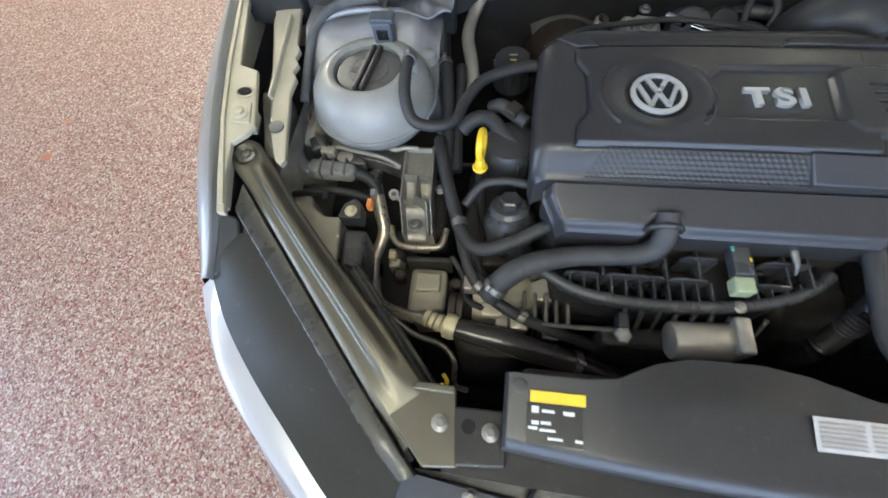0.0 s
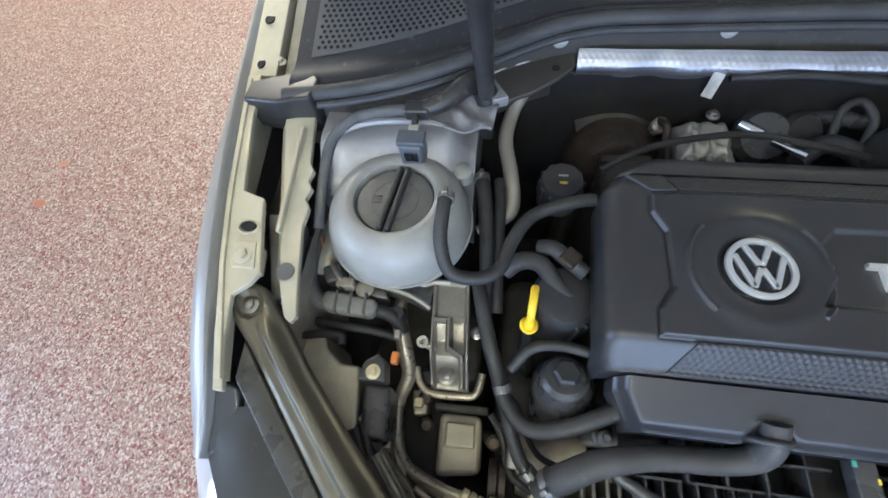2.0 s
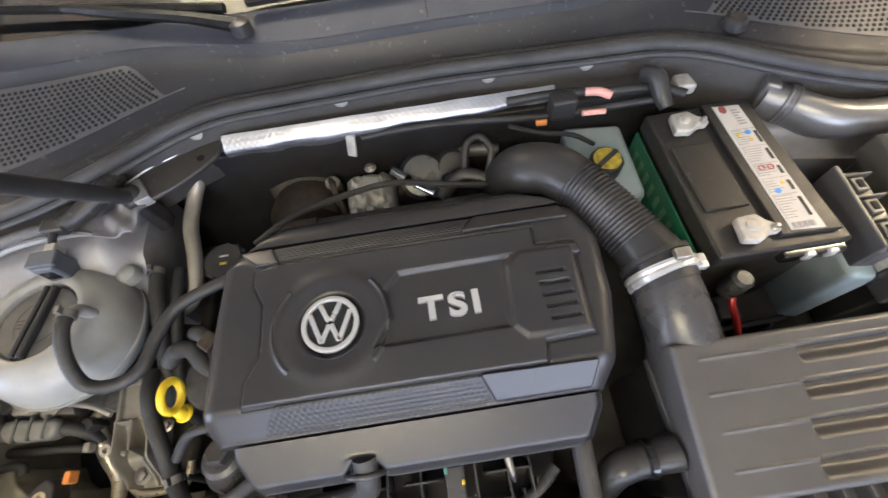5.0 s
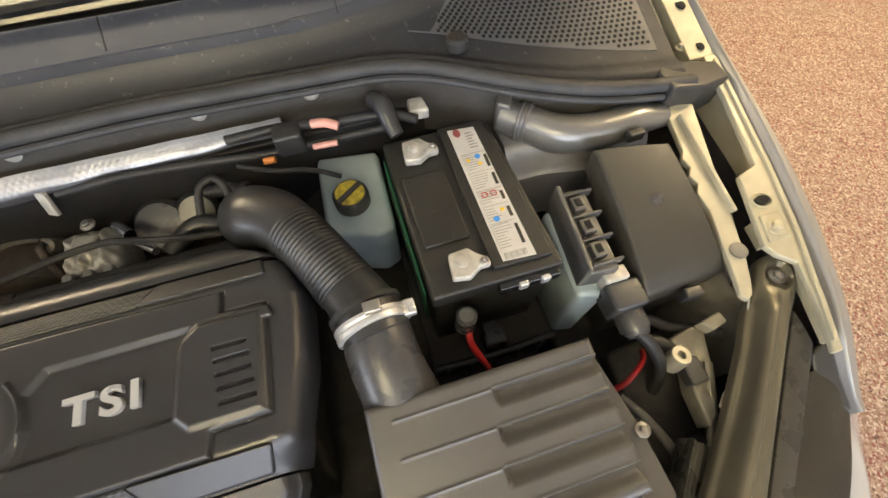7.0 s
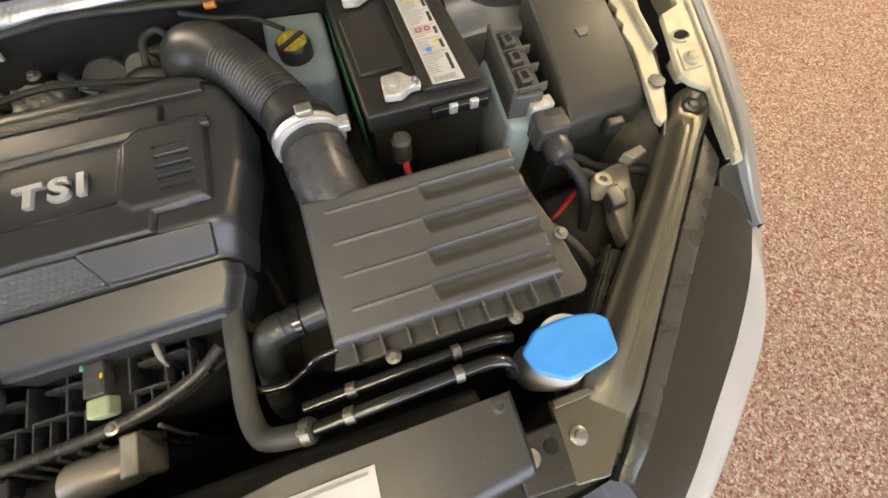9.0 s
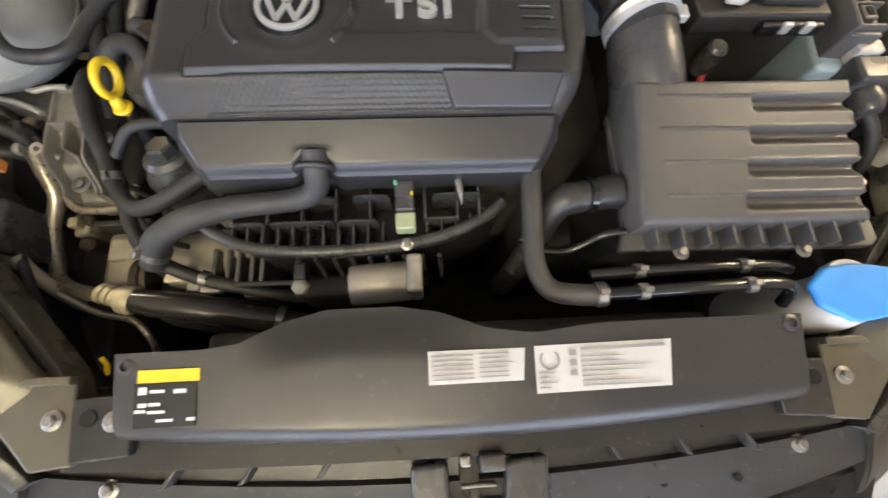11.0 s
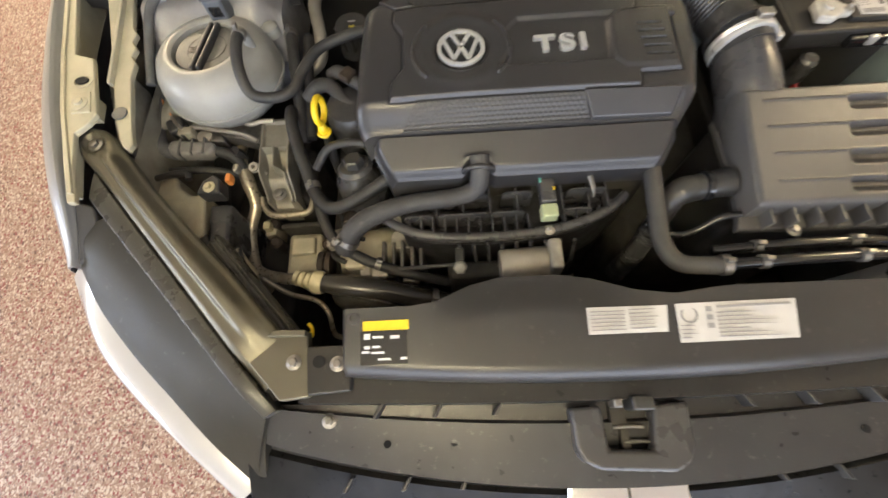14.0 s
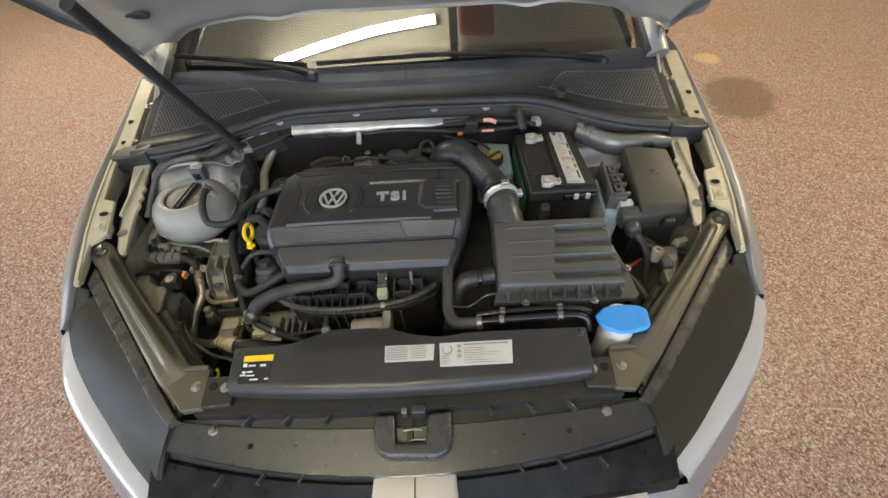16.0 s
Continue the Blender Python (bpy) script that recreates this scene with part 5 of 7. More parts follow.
part("outlet_shroud", tube([(0.2385, 0.432, 0.853), (0.2405, 0.405, 0.847), (0.244, 0.378, 0.836), (0.249, 0.355, 0.820), (0.252, 0.338, 0.80)], [0.0415, 0.0425, 0.0435, 0.0455, 0.047], 36, 10), PLASTIC_GREY, airbox, "round outlet neck")
part("inlet_duct", tube([(0.200, 0.24, 0.80), (0.175, 0.238, 0.798), (0.15, 0.235, 0.795), (0.135, 0.232, 0.79)], [0.022, 0.02, 0.019, 0.018], 16), PLASTIC, airbox)
part("inlet_elbow", tube([(0.148, 0.235, 0.797), (0.132, 0.232, 0.795), (0.120, 0.224, 0.785), (0.112, 0.212, 0.765), (0.106, 0.200, 0.745)], [0.0190, 0.0195, 0.018, 0.017, 0.016], 16), PLASTIC, airbox)
part("inlet_hose", tube([(0.108, 0.203, 0.75), (0.100, 0.19, 0.72), (0.09, 0.175, 0.68), (0.08, 0.165, 0.62)], 0.0165, 14, 14, rib=0.0012, pitch=0.006), RUBBER, airbox, "small ribbed hose")
part("inlet_ring", lathe([(0.019, -0.006), (0.023, -0.004), (0.023, 0.004), (0.019, 0.006)], pose(0.165, 0.237, 0.797, 0, 90, 0), 24), GLOSS, airbox)

# intake hose
hose = thing("intake_hose", "ribbed black rubber intake hose with a bright clamp", "hose")
HL = [(0.240, 0.425, 0.856), (0.234, 0.458, 0.861), (0.216, 0.500, 0.866), (0.184, 0.562, 0.870), (0.150, 0.614, 0.866), (0.117, 0.640, 0.850), (0.098, 0.665, 0.81), (0.09, 0.68, 0.74)]
part("elbow", tube(HL, [0.041, 0.041, 0.036, 0.035, 0.041, 0.045, 0.045, 0.044], 32, 8), HOSE, hose)
part("bellows", tube([(0.219, 0.493, 0.866), (0.202, 0.528, 0.869), (0.184, 0.562, 0.870), (0.166, 0.592, 0.869)], [0.0375, 0.0365, 0.0365, 0.0385], 32, 60, rib=0.0011, pitch=0.0060), HOSE, hose, "finely ribbed middle")
cl = part("clamp", lathe([(0.042, -0.007), (0.046, -0.007), (0.0465, -0.003), (0.0445, 0), (0.0465, 0.003), (0.046, 0.007), (0.042, 0.007)], pose(0.238, 0.440, 0.858, -86, 0, 8), 40), BADGE, hose, "bright metal hose clamp")
part("screw", box(0.235, 0.255, 0.438, 0.452, 0.902, 0.912, 0.002), STEEL, cl)
part("liner", lathe([(0.041, -0.004), (0.0455, -0.003), (0.0455, 0.003), (0.041, 0.004)], pose(0.2335, 0.460, 0.861, -86, 0, 12), 40), RUBBER, cl)
part("second_band", lathe([(0.041, -0.003), (0.0458, -0.002), (0.0458, 0.002), (0.041, 0.003)], pose(0.2385, 0.436, 0.859, -86, 0, 12), 40), BADGE, cl)
part("lug", box(0.276, 0.292, 0.436, 0.456, 0.862, 0.874, 0.002), BADGE, cl)

# battery
battery = thing("battery", "black car battery with white label and green side sticker", "battery")
part("case", prism([(0.320, 0.452), (0.484, 0.452), (0.470, 0.698), (0.318, 0.698)], 0.66, 0.845, 0.004), BATTERY, battery)
lidb = part("lid", prism([(0.314, 0.446), (0.490, 0.446), (0.476, 0.704), (0.312, 0.704)], 0.840, 0.872, 0.005), BATTERY, battery, "black battery lid")
part("vent_strip", prism([(0.398, 0.462), (0.478, 0.460), (0.466, 0.700), (0.396, 0.700)], 0.868, 0.8795, 0.002), BATTERY, lidb)
part("panel", prism([(0.324, 0.515), (0.386, 0.515), (0.384, 0.63), (0.322, 0.63)], 0.868, 0.877, 0.003), BATTERY, lidb)
lab = part("label", prism([(0.412, 0.467), (0.456, 0.464), (0.449, 0.688), (0.409, 0.691)], 0.8795, 0.8806, 0), PAPER, battery, "white warning label")
random.seed(4)
for y0, y1 in ((0.482, 0.520), (0.524, 0.548), (0.552, 0.574), (0.578, 0.606), (0.610, 0.640)):
    part("frame_line", box(0.4145, 0.4150, y0, y1, 0.8806, 0.8810, 0), PRINT, lab)
    part("frame_line", box(0.4145, 0.4500, y1, y1 + 0.0006, 0.8806, 0.8810, 0), PRINT, lab)
    part("dark_field", box(0.4450, 0.4495, y0 + 0.002, y1 - 0.006, 0.8806, 0.8811, 0), DARK, lab)
    for k in range(int((y1 - y0) / 0.0042)):
        part("print_line", box(0.4165, 0.4165 + random.uniform(0.010, 0.026), y0 + 0.002 + k * 0.0042, y0 + 0.0029 + k * 0.0042, 0.8806, 0.8810, 0), PRINT, lab)
for k in range(6):
    part("print_line", box(0.432, 0.432 + random.uniform(0.006, 0.013), 0.650 + k * 0.0055, 0.652 + k * 0.0055, 0.8806, 0.8811, 0), PRINT, lab)
part("oval_mark", lathe([(0.0055, 0), (0.0055, 0.0007)], pose(0.421, 0.682, 0.8806), 20, squash=1.4), material("dull_red_print", (0.35, 0.08, 0.08), 0.5), lab)
for x, y, m in ((0.4215, 0.629, YELLOW), (0.4365, 0.633, BLUE), (0.436, 0.620, YELLOW), (0.4385, 0.539, YELLOW), (0.426, 0.527, BLUE)):
    part("symbol", lathe([(0.0042, 0), (0.0042, 0.0009)], pose(x, y, 0.8806), 3 if m is YELLOW else 14), m, lab)
for x, y in ((0.4235, 0.567), (0.4365, 0.567)):
    part("symbol", lathe([(0.0034, 0), (0.0034, 0.0009), (0.0046, 0.0009), (0.0046, 0)], pose(x, y, 0.8806), 18, ring=True), RED, lab)
for k in range(12):
    part("barcode_bar", box(0.4165 + k * 0.0026, 0.4165 + k * 0.0026 + (0.0009 if k % 3 else 0.0016), 0.468, 0.477, 0.8806, 0.8811, 0), PRINT, lab)
gs = part("side_sticker", box(0.3085, 0.3112, 0.47, 0.70, 0.73, 0.838, 0.0008), GREEN, battery, "dark green side sticker with pale marks")
for k in range(9):
    part("mark", box(0.3078, 0.3086, 0.485 + k * 0.023, 0.495 + k * 0.023, 0.792, 0.818, 0.0003), GREEN_MARK, gs)
for (x, y) in ((0.352, 0.668), (0.362, 0.478)):
    t = part("terminal", lathe([(0.010, 0.0), (0.0085, 0.026), (0.004, 0.0275)], pose(x, y, 0.866), 20), LEAD, battery)
    part("cable_clamp", prism([(x - 0.018, y - 0.018), (x + 0.004, y - 0.022), (x + 0.020, y - 0.012), (x + 0.034, y - 0.012), (x + 0.034, y - 0.002), (x + 0.022, y + 0.006), (x + 0.012, y + 0.018), (x - 0.014, y + 0.016)], 0.874, 0.888, 0.003), LEAD, t, "dull metal cable clamp")
    part("bolt", bolt_head(x + 0.026, y - 0.007, 0.888, 0.005), STEEL, t)
part("front_ledge", box(0.40, 0.484, 0.436, 0.450, 0.845, 0.864, 0.003), GLOSS, battery)
for x in (0.425, 0.455):
    part("vent_plug", box(x, x + 0.012, 0.433, 0.440, 0.852, 0.868, 0.002), BADGE, battery)
part("clamp_post", lathe([(0.014, 0), (0.014, 0.04), (0.010, 0.045)], pose(0.352, 0.425, 0.80), 18), PLASTIC_GREY, battery)
tray = thing("battery_tray", "black plastic battery tray", "battery tray")
part("base", box(0.30, 0.51, 0.40, 0.72, 0.58, 0.66, 0.006), DARK, tray)
for x in (0.32, 0.36, 0.40, 0.44, 0.48):
    part("rib", box(x, x + 0.004, 0.392, 0.401, 0.585, 0.668, 0.001), PLASTIC, tray)
part("lip", tube([(0.302, 0.402, 0.664), (0.40, 0.398, 0.666), (0.508, 0.402, 0.664)], 0.006, 10), PLASTIC, tray)
part("hold_down", prism([(0.385, 0.405), (0.425, 0.405), (0.420, 0.446), (0.390, 0.446)], 0.655, 0.70, 0.006), PLASTIC_GREY, tray)

battery.location.z = -0.006

# brake fluid reservoir
brake = thing("brake_fluid_reservoir", "pale translucent brake fluid reservoir with yellow and black cap", "fluid reservoir")
part("tank", prism([(0.198, 0.60), (0.272, 0.575), (0.300, 0.585), (0.306, 0.735), (0.205, 0.748)], 0.70, 0.828, 0.010), TANK_BLUE, brake)
cp = part("cap", lathe([(0.027, 0), (0.027, 0.022), (0.024, 0.026), (0, 0.026)], pose(0.247, 0.645, 0.826), 32), PLASTIC, brake, "black cap")
part("cap_face", lathe([(0.022, 0), (0.022, 0.001), (0, 0.001)], pose(0.247, 0.645, 0.852), 32), WORN_YELLOW, cp, "worn yellow cap face")
part("cap_grip", box(0.243, 0.251, 0.622, 0.668, 0.852, 0.856, 0.001, m=pose(0.247, 0.645, 0, 0, 0, -55) @ pose(-0.247, -0.645, 0)), PLASTIC, cp)
brake.location = (0, 0.013, -0.022)
thing("brake_servo", "dark round brake servo against the scuttle", "brake servo", source=lathe([(0.06, -0.06), (0.12, -0.04), (0.12, 0.03), (0.08, 0.05)], pose(0.25, 0.73, 0.62, 90, 0, 0), 32), mat=DARK)

# fuse box
fuse = thing("fuse_box", "dark plastic fuse box with a smooth lid", "fuse box")


def fuse_lid(u, v):
    a, b, c, d = Vector((0.589, 0.380)), Vector((0.715, 0.386)), Vector((0.700, 0.566)), Vector((0.592, 0.586))
    p = a.lerp(b, u).lerp(d.lerp(c, u), v)
    z = 0.830 + 0.060 * v + 0.003 * math.sin(math.pi * u) - 0.006 * (1 - ease(v / 0.12)) + 0.006 * math.sin(math.pi * v)
    e = min(u * 0.11, (1 - u) * 0.11, v * 0.22, (1 - v) * 0.22)
    R = 0.005
    if e < R:
        k = 1 - e / R
        z -= R * (1 - math.sqrt(max(0, 1 - k * k)))
    return (p.x, p.y, z)


fl = part("lid", sheet(fuse_lid, 50, 50, 0.04), FUSE_LID, fuse, "smooth dark lid")
part("mark", prism([(0.640, 0.487), (0.636, 0.500), (0.656, 0.500), (0.653, 0.487)], -0.003, 0, 0.001, top=lambda x, y: fuse_lid(0.5, (y - 0.380) / 0.195)[2] + 0.0012), PLASTIC_GREY, fl)
part("clip", prism([(0.646, 0.364), (0.672, 0.363), (0.673, 0.378), (0.647, 0.379)], 0.795, 0.820, 0.003), PLASTIC, fl)
part("body", prism([(0.592, 0.388), (0.702, 0.386), (0.692, 0.560), (0.596, 0.580)], 0.62, 0, 0.006, top=lambda x, y: 0.800 + (y - 0.386) * 0.30), PLASTIC, fuse)

relay = thing("relay_carrier", "dusty grey plastic relay carrier with three sockets beside the fuse box", "relay carrier")
part("back", prism([(0.538, 0.440), (0.580, 0.436), (0.590, 0.565), (0.548, 0.568)], 0.72, 0.842, 0.004), AIRBOX, relay)
for k in range(4):
    y = 0.446 + k * 0.036
    part("rib", box(0.544 + k * 0.0025, 0.588 + k * 0.0025, y, y + 0.004, 0.835, 0.850, 0.0015), AIRBOX, relay)
for k in range(3):
    y = 0.452 + k * 0.036
    x = 0.552 + k * 0.0025
    part("socket", box(x, x + 0.018, y + 0.004, y + 0.026, 0.840, 0.852, 0.002), AIRBOX, relay)
    part("slot", box(x + 0.005, x + 0.013, y + 0.009, y + 0.021, 0.850, 0.8535, 0.0), VOID, relay)
part("side_wall", prism([(0.534, 0.442), (0.540, 0.440), (0.552, 0.570), (0.546, 0.572)], 0.74, 0.856, 0.002), AIRBOX, relay)
relay.location = (-0.021, -0.016, 0.014)
bottle = thing("pale_bottle", "pale translucent blue-grey plastic bottle beside the battery", "bottle", source=prism([(0.508, 0.41), (0.550, 0.402), (0.552, 0.50), (0.535, 0.55), (0.515, 0.55)], 0.64, 0.815, 0.014), mat=TANK_BLUE)
plug = thing("wiring_plug", "dark square wiring plug with a ribbed cable", "plug")
part("body", box(0.538, 0.588, 0.372, 0.412, 0.79, 0.836, 0.006), PLASTIC_GREY, plug)
part("boot", lathe([(0.020, 0), (0.021, 0.02), (0.014, 0.032)], pose(0.565, 0.372, 0.805, 90, 0, 0), 20), PLASTIC_GREY, plug)
part("latch_tab", box(0.54, 0.575, 0.41, 0.43, 0.815, 0.842, 0.003), LEAD, plug, "pale latch")
part("cable", tube([(0.567, 0.352, 0.80), (0.585, 0.325, 0.785), (0.60, 0.295, 0.75), (0.605, 0.27, 0.68)], 0.009, 12), RUBBER, plug)

# washer filler
washer = thing("washer_filler", "milky washer fluid filler neck with a blue cap", "washer filler")
part("neck", tube([(0.462, 0.10, 0.60), (0.456, 0.094, 0.70), (0.448, 0.092, 0.765), (0.448, 0.098, 0.803)], [0.038, 0.037, 0.035, 0.033], 24), PAPER, washer, "milky white neck")
part("strap", box(0.462, 0.482, 0.062, 0.078, 0.755, 0.772, 0.003), PLASTIC, washer)


cap_pts = [(0.401, 0.112), (0.424, 0.131), (0.453, 0.134), (0.476, 0.132), (0.498, 0.127), (0.511, 0.116), (0.506, 0.078), (0.492, 0.072), (0.462, 0.067), (0.438, 0.066), (0.407, 0.086)]
part("cap", prism(cap_pts, 0.800, 0, 0.005, top=lambda x, y: 0.816 + (x - 0.46) * 0.08), BLUE, washer, "light blue snap cap")
part("rim", lathe([(0.034, -0.014), (0.0365, 0.0), (0.036, 0.004)], pose(0.456, 0.104, 0.803), 40), WHITE_PRINT, washer, "white neck rim")
part("bracket", prism([(0.45, 0.04), (0.49, 0.045), (0.49, 0.065), (0.455, 0.06)], 0.74, 0.760, 0.003), CREAM, washer)

# radiator cover with labels
rc = thing("radiator_cover", "black plastic radiator cover with paper labels", "radiator cover")


def rc_point(u, v):
    x = -0.358 + 0.728 * u
    yf = -0.012 - 0.018 * (1 - ((x - 0.0) / 0.36) ** 2)
    hump = blend(x, [-0.36, -0.27, -0.235, -0.19, -0.15, -0.075, -0.03, 0.02, 0.07, 0.37], [0, 0, 0.004, 0.026, 0.036, 0.036, 0.028, 0.008, 0, 0])
    yr = 0.070 + hump + 0.008 * ease((x - 0.05) / 0.1)
    y = yf + (yr - yf) * v
    z = 0.808 + 0.016 * v + 0.004 * math.sin(math.pi * u) - 0.012 * ease((hump / 0.036) * (v - 0.6) / 0.4)
    z -= 0.011 * max(0.0, 1 - (y - yf) / 0.018) ** 2
    e = min((y - yf), (x + 0.358), (0.37 - x))
    R = 0.006
    if e < R:
        k = 1 - e / R
        z -= R * (1 - math.sqrt(max(0, 1 - k * k)))
    return (x, y, z)


part("panel", sheet(rc_point, 180, 30, 0.018), PLASTIC, rc)
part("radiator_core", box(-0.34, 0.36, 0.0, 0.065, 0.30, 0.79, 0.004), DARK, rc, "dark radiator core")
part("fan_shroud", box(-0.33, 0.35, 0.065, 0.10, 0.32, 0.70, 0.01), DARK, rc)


def rc_z(x, y):
    yf = -0.012 - 0.018 * (1 - (x / 0.36) ** 2)
    return 0.808 + 0.016 * min(1, max(0, (y - yf) / (0.076 - yf))) + 0.004 * math.sin(math.pi * (x + 0.358) / 0.728)


def label(pts, lift=0.0012):
    b = bmesh.new()
    vs = [b.verts.new((x, y, rc_z(x, y) + lift)) for x, y in pts]
    b.faces.new(vs)
    r = bmesh.ops.extrude_face_region(b, geom=list(b.faces))
    for v in r["geom"]:
        if isinstance(v, bmesh.types.BMVert):
            v.co.z += 0.0008
    return b


def grid_label(name, pts, mat, text):
    return part(name, label(pts), mat, rc, text)


grid_label("yellow_label", [(-0.330, 0.041), (-0.270, 0.041), (-0.270, 0.053), (-0.330, 0.053)], YELLOW, "yellow warning strip")
random.seed(9)
bl = grid_label("black_label", [(-0.333, -0.001), (-0.273, -0.001), (-0.273, 0.040), (-0.333, 0.040)], GLOSS, "black data sticker with white marks")
for x, y, w, h in ((-0.328, 0.030, 0.008, 0.007), (-0.317, 0.031, 0.014, 0.003), (-0.294, 0.030, 0.012, 0.004), (-0.328, 0.018, 0.008, 0.004), (-0.318, 0.019, 0.011, 0.003), (-0.331, 0.013, 0.010, 0.003), (-0.319, 0.012, 0.017, 0.0026), (-0.310, 0.004, 0.016, 0.0026), (-0.281, 0.004, 0.008, 0.003)):
    part("print_line", label([(x, y), (x + w, y), (x + w, y + h), (x, y + h)], 0.0026), WHITE_PRINT, bl)
w1 = grid_label("small_label", [(-0.044, 0.024), (0.053, 0.024), (0.056, 0.056), (-0.044, 0.057)], PAPER, "white paper label")
for k in range(6):
    y = 0.028 + k * 0.0045
    part("print_line", label([(-0.040, y), (-0.040 + 0.042, y), (-0.040 + 0.042, y + 0.0013), (-0.040, y + 0.0013)], 0.0026), PRINT, w1)
    part("print_line", label([(0.008, y + 0.001), (0.008 + random.uniform(0.02, 0.04), y + 0.001), (0.04, y + 0.0022), (0.008, y + 0.0022)], 0.0026), PRINT, w1)
w2 = grid_label("large_label", [(0.066, 0.010), (0.209, 0.011), (0.213, 0.058), (0.066, 0.057)], PAPER, "white paper label with printed ring")
part("ring", lathe([(0.0085, 0), (0.0085, 0.0008), (0.0105, 0.0008), (0.0105, 0)], pose(0.081, 0.043, rc_z(0.081, 0.043) + 0.0022), 28, ring=True), PRINT, w2)
part("print_block", label([(0.115, 0.050), (0.205, 0.051), (0.205, 0.054), (0.115, 0.053)], 0.0026), PRINT, w2)
for y in (0.046, 0.036, 0.026):
    part("symbol", label([(0.102, y), (0.109, y), (0.109, y + 0.006), (0.102, y + 0.006)], 0.0026), PRINT, w2)
for k in range(7):
    y = 0.015 + k * 0.0048
    part("print_line", label([(0.114, y), (0.15 + random.uniform(0, 0.055), y), (0.15, y + 0.0012), (0.114, y + 0.0012)], 0.0026), PRINT, w2)
    part("print_line", label([(0.069, y), (0.069 + random.uniform(0.01, 0.026), y), (0.08, y + 0.0012), (0.069, y + 0.0012)], 0.0026), PRINT, w2) if y < 0.03 else None
for x, y in ((-0.342, 0.058), (0.352, 0.068)):
    part("screw", lathe([(0.009, 0), (0.009, 0.003), (0.005, 0.004), (0.005, 0.001), (0, 0.001)], pose(x, y, rc_z(x, y) - 0.001), 20), PLASTIC_GREY, rc)

# ---- passenger side: reservoir, mount, pipes ----
res = thing("coolant_reservoir", "milky white round coolant reservoir with black screw cap", "coolant reservoir")
RM = pose(-0.602, 0.511, 0.798, -3, 0, 0) @ Matrix.Diagonal((1.05, 1.06, 1, 1))
part("tank", lathe([(0.0, -0.050), (0.05, -0.049), (0.080, -0.038), (0.094, -0.018), (0.0990, 0.0), (0.0992, 0.006), (0.0975, 0.020), (0.0925, 0.038), (0.084, 0.053), (0.074, 0.062), (0.064, 0.066), (0.057, 0.066), (0.053, 0.063), (0.0515, 0.050)], RM, 64), TANK, res)
part("seam", lathe([(0.098, -0.003), (0.1015, -0.002), (0.1015, 0.002), (0.098, 0.003)], RM, 64), TANK, res, "moulded seam round the tank")
RC = RM @ pose(0.002, -0.002, -0.022)
cap = part("cap", lathe([(0.050, 0.066), (0.0508, 0.078), (0.049, 0.0815), (0.046, 0.082), (0, 0.0805)], RC, 48), CAP_GREY, res, "black screw cap with a double grip bar")
GRIP = RC @ pose(0, 0, 0, 0, 0, -7)
for x in (-0.0052, 0.0052):
    part("grip", box(x - 0.0036, x + 0.0036, -0.049, 0.049, 0.079, 0.0915, 0.0025, m=GRIP), PLASTIC, cap)
part("grip_slot", box(-0.0018, 0.0018, -0.046, 0.046, 0.080, 0.085, 0.0, m=GRIP), VOID, cap)
part("logo_ring", lathe([(0.030, 0.0808), (0.030, 0.0818), (0.0307, 0.0818), (0.0307, 0.0808)], RC, 40, ring=True), DARK, cap)
for k in range(3):
    part("print_mark", box(-0.028, -0.018, -0.006 + 0.005 * k, -0.0045 + 0.005 * k, 0.0808, 0.0822, 0.0003, m=RC), BROWN_METAL, cap)
part("nipple", tube([(-0.526, 0.512, 0.850), (-0.526, 0.511, 0.876), (-0.526, 0.501, 0.889)], 0.008, 12), TANK, res)
sensor = part("level_sensor", box(-0.601, -0.568, 0.572, 0.602, 0.846, 0.894, 0.004), SENSOR, res, "blue-grey level sensor plug")
part("slot", box(-0.594, -0.575, 0.5705, 0.575, 0.866, 0.884, 0.001), GLOSS, sensor)
part("collar", box(-0.604, -0.565, 0.576, 0.600, 0.890, 0.898, 0.002), SENSOR, sensor)
part("latch", box(-0.592, -0.577, 0.602, 0.616, 0.872, 0.892, 0.002), LEAD, sensor, "pale latch")
part("lug", lathe([(0.016, 0), (0.014, 0.016), (0.008, 0.02)], pose(-0.517, 0.585, 0.815), 20), TANK, res)


def hose_thing(name, label_, pts, r, mat, clamps=(), category="hose", **kw):
    ob = thing(name, label_, category)
    part("tube", tube(pts, r, **kw), mat, ob)
    for p, d in clamps:
        rr = (r if not isinstance(r, (list, tuple)) else max(r)) + 0.002
        m = Vector(d).to_track_quat("Z", "Y").to_matrix().to_4x4()
        c = part("clamp", lathe([(rr - 0.003, -0.005), (rr, -0.005), (rr, 0.005), (rr - 0.003, 0.005)], Matrix.Translation(p) @ m, 20), DULL_STEEL, ob, "spring steel clamp")
        part("clamp_tab", box(-0.003, 0.003, rr - 0.001, rr + 0.007, -0.005, 0.005, 0.001, m=Matrix.Translation(p) @ m), DULL_STEEL, c)
    return ob


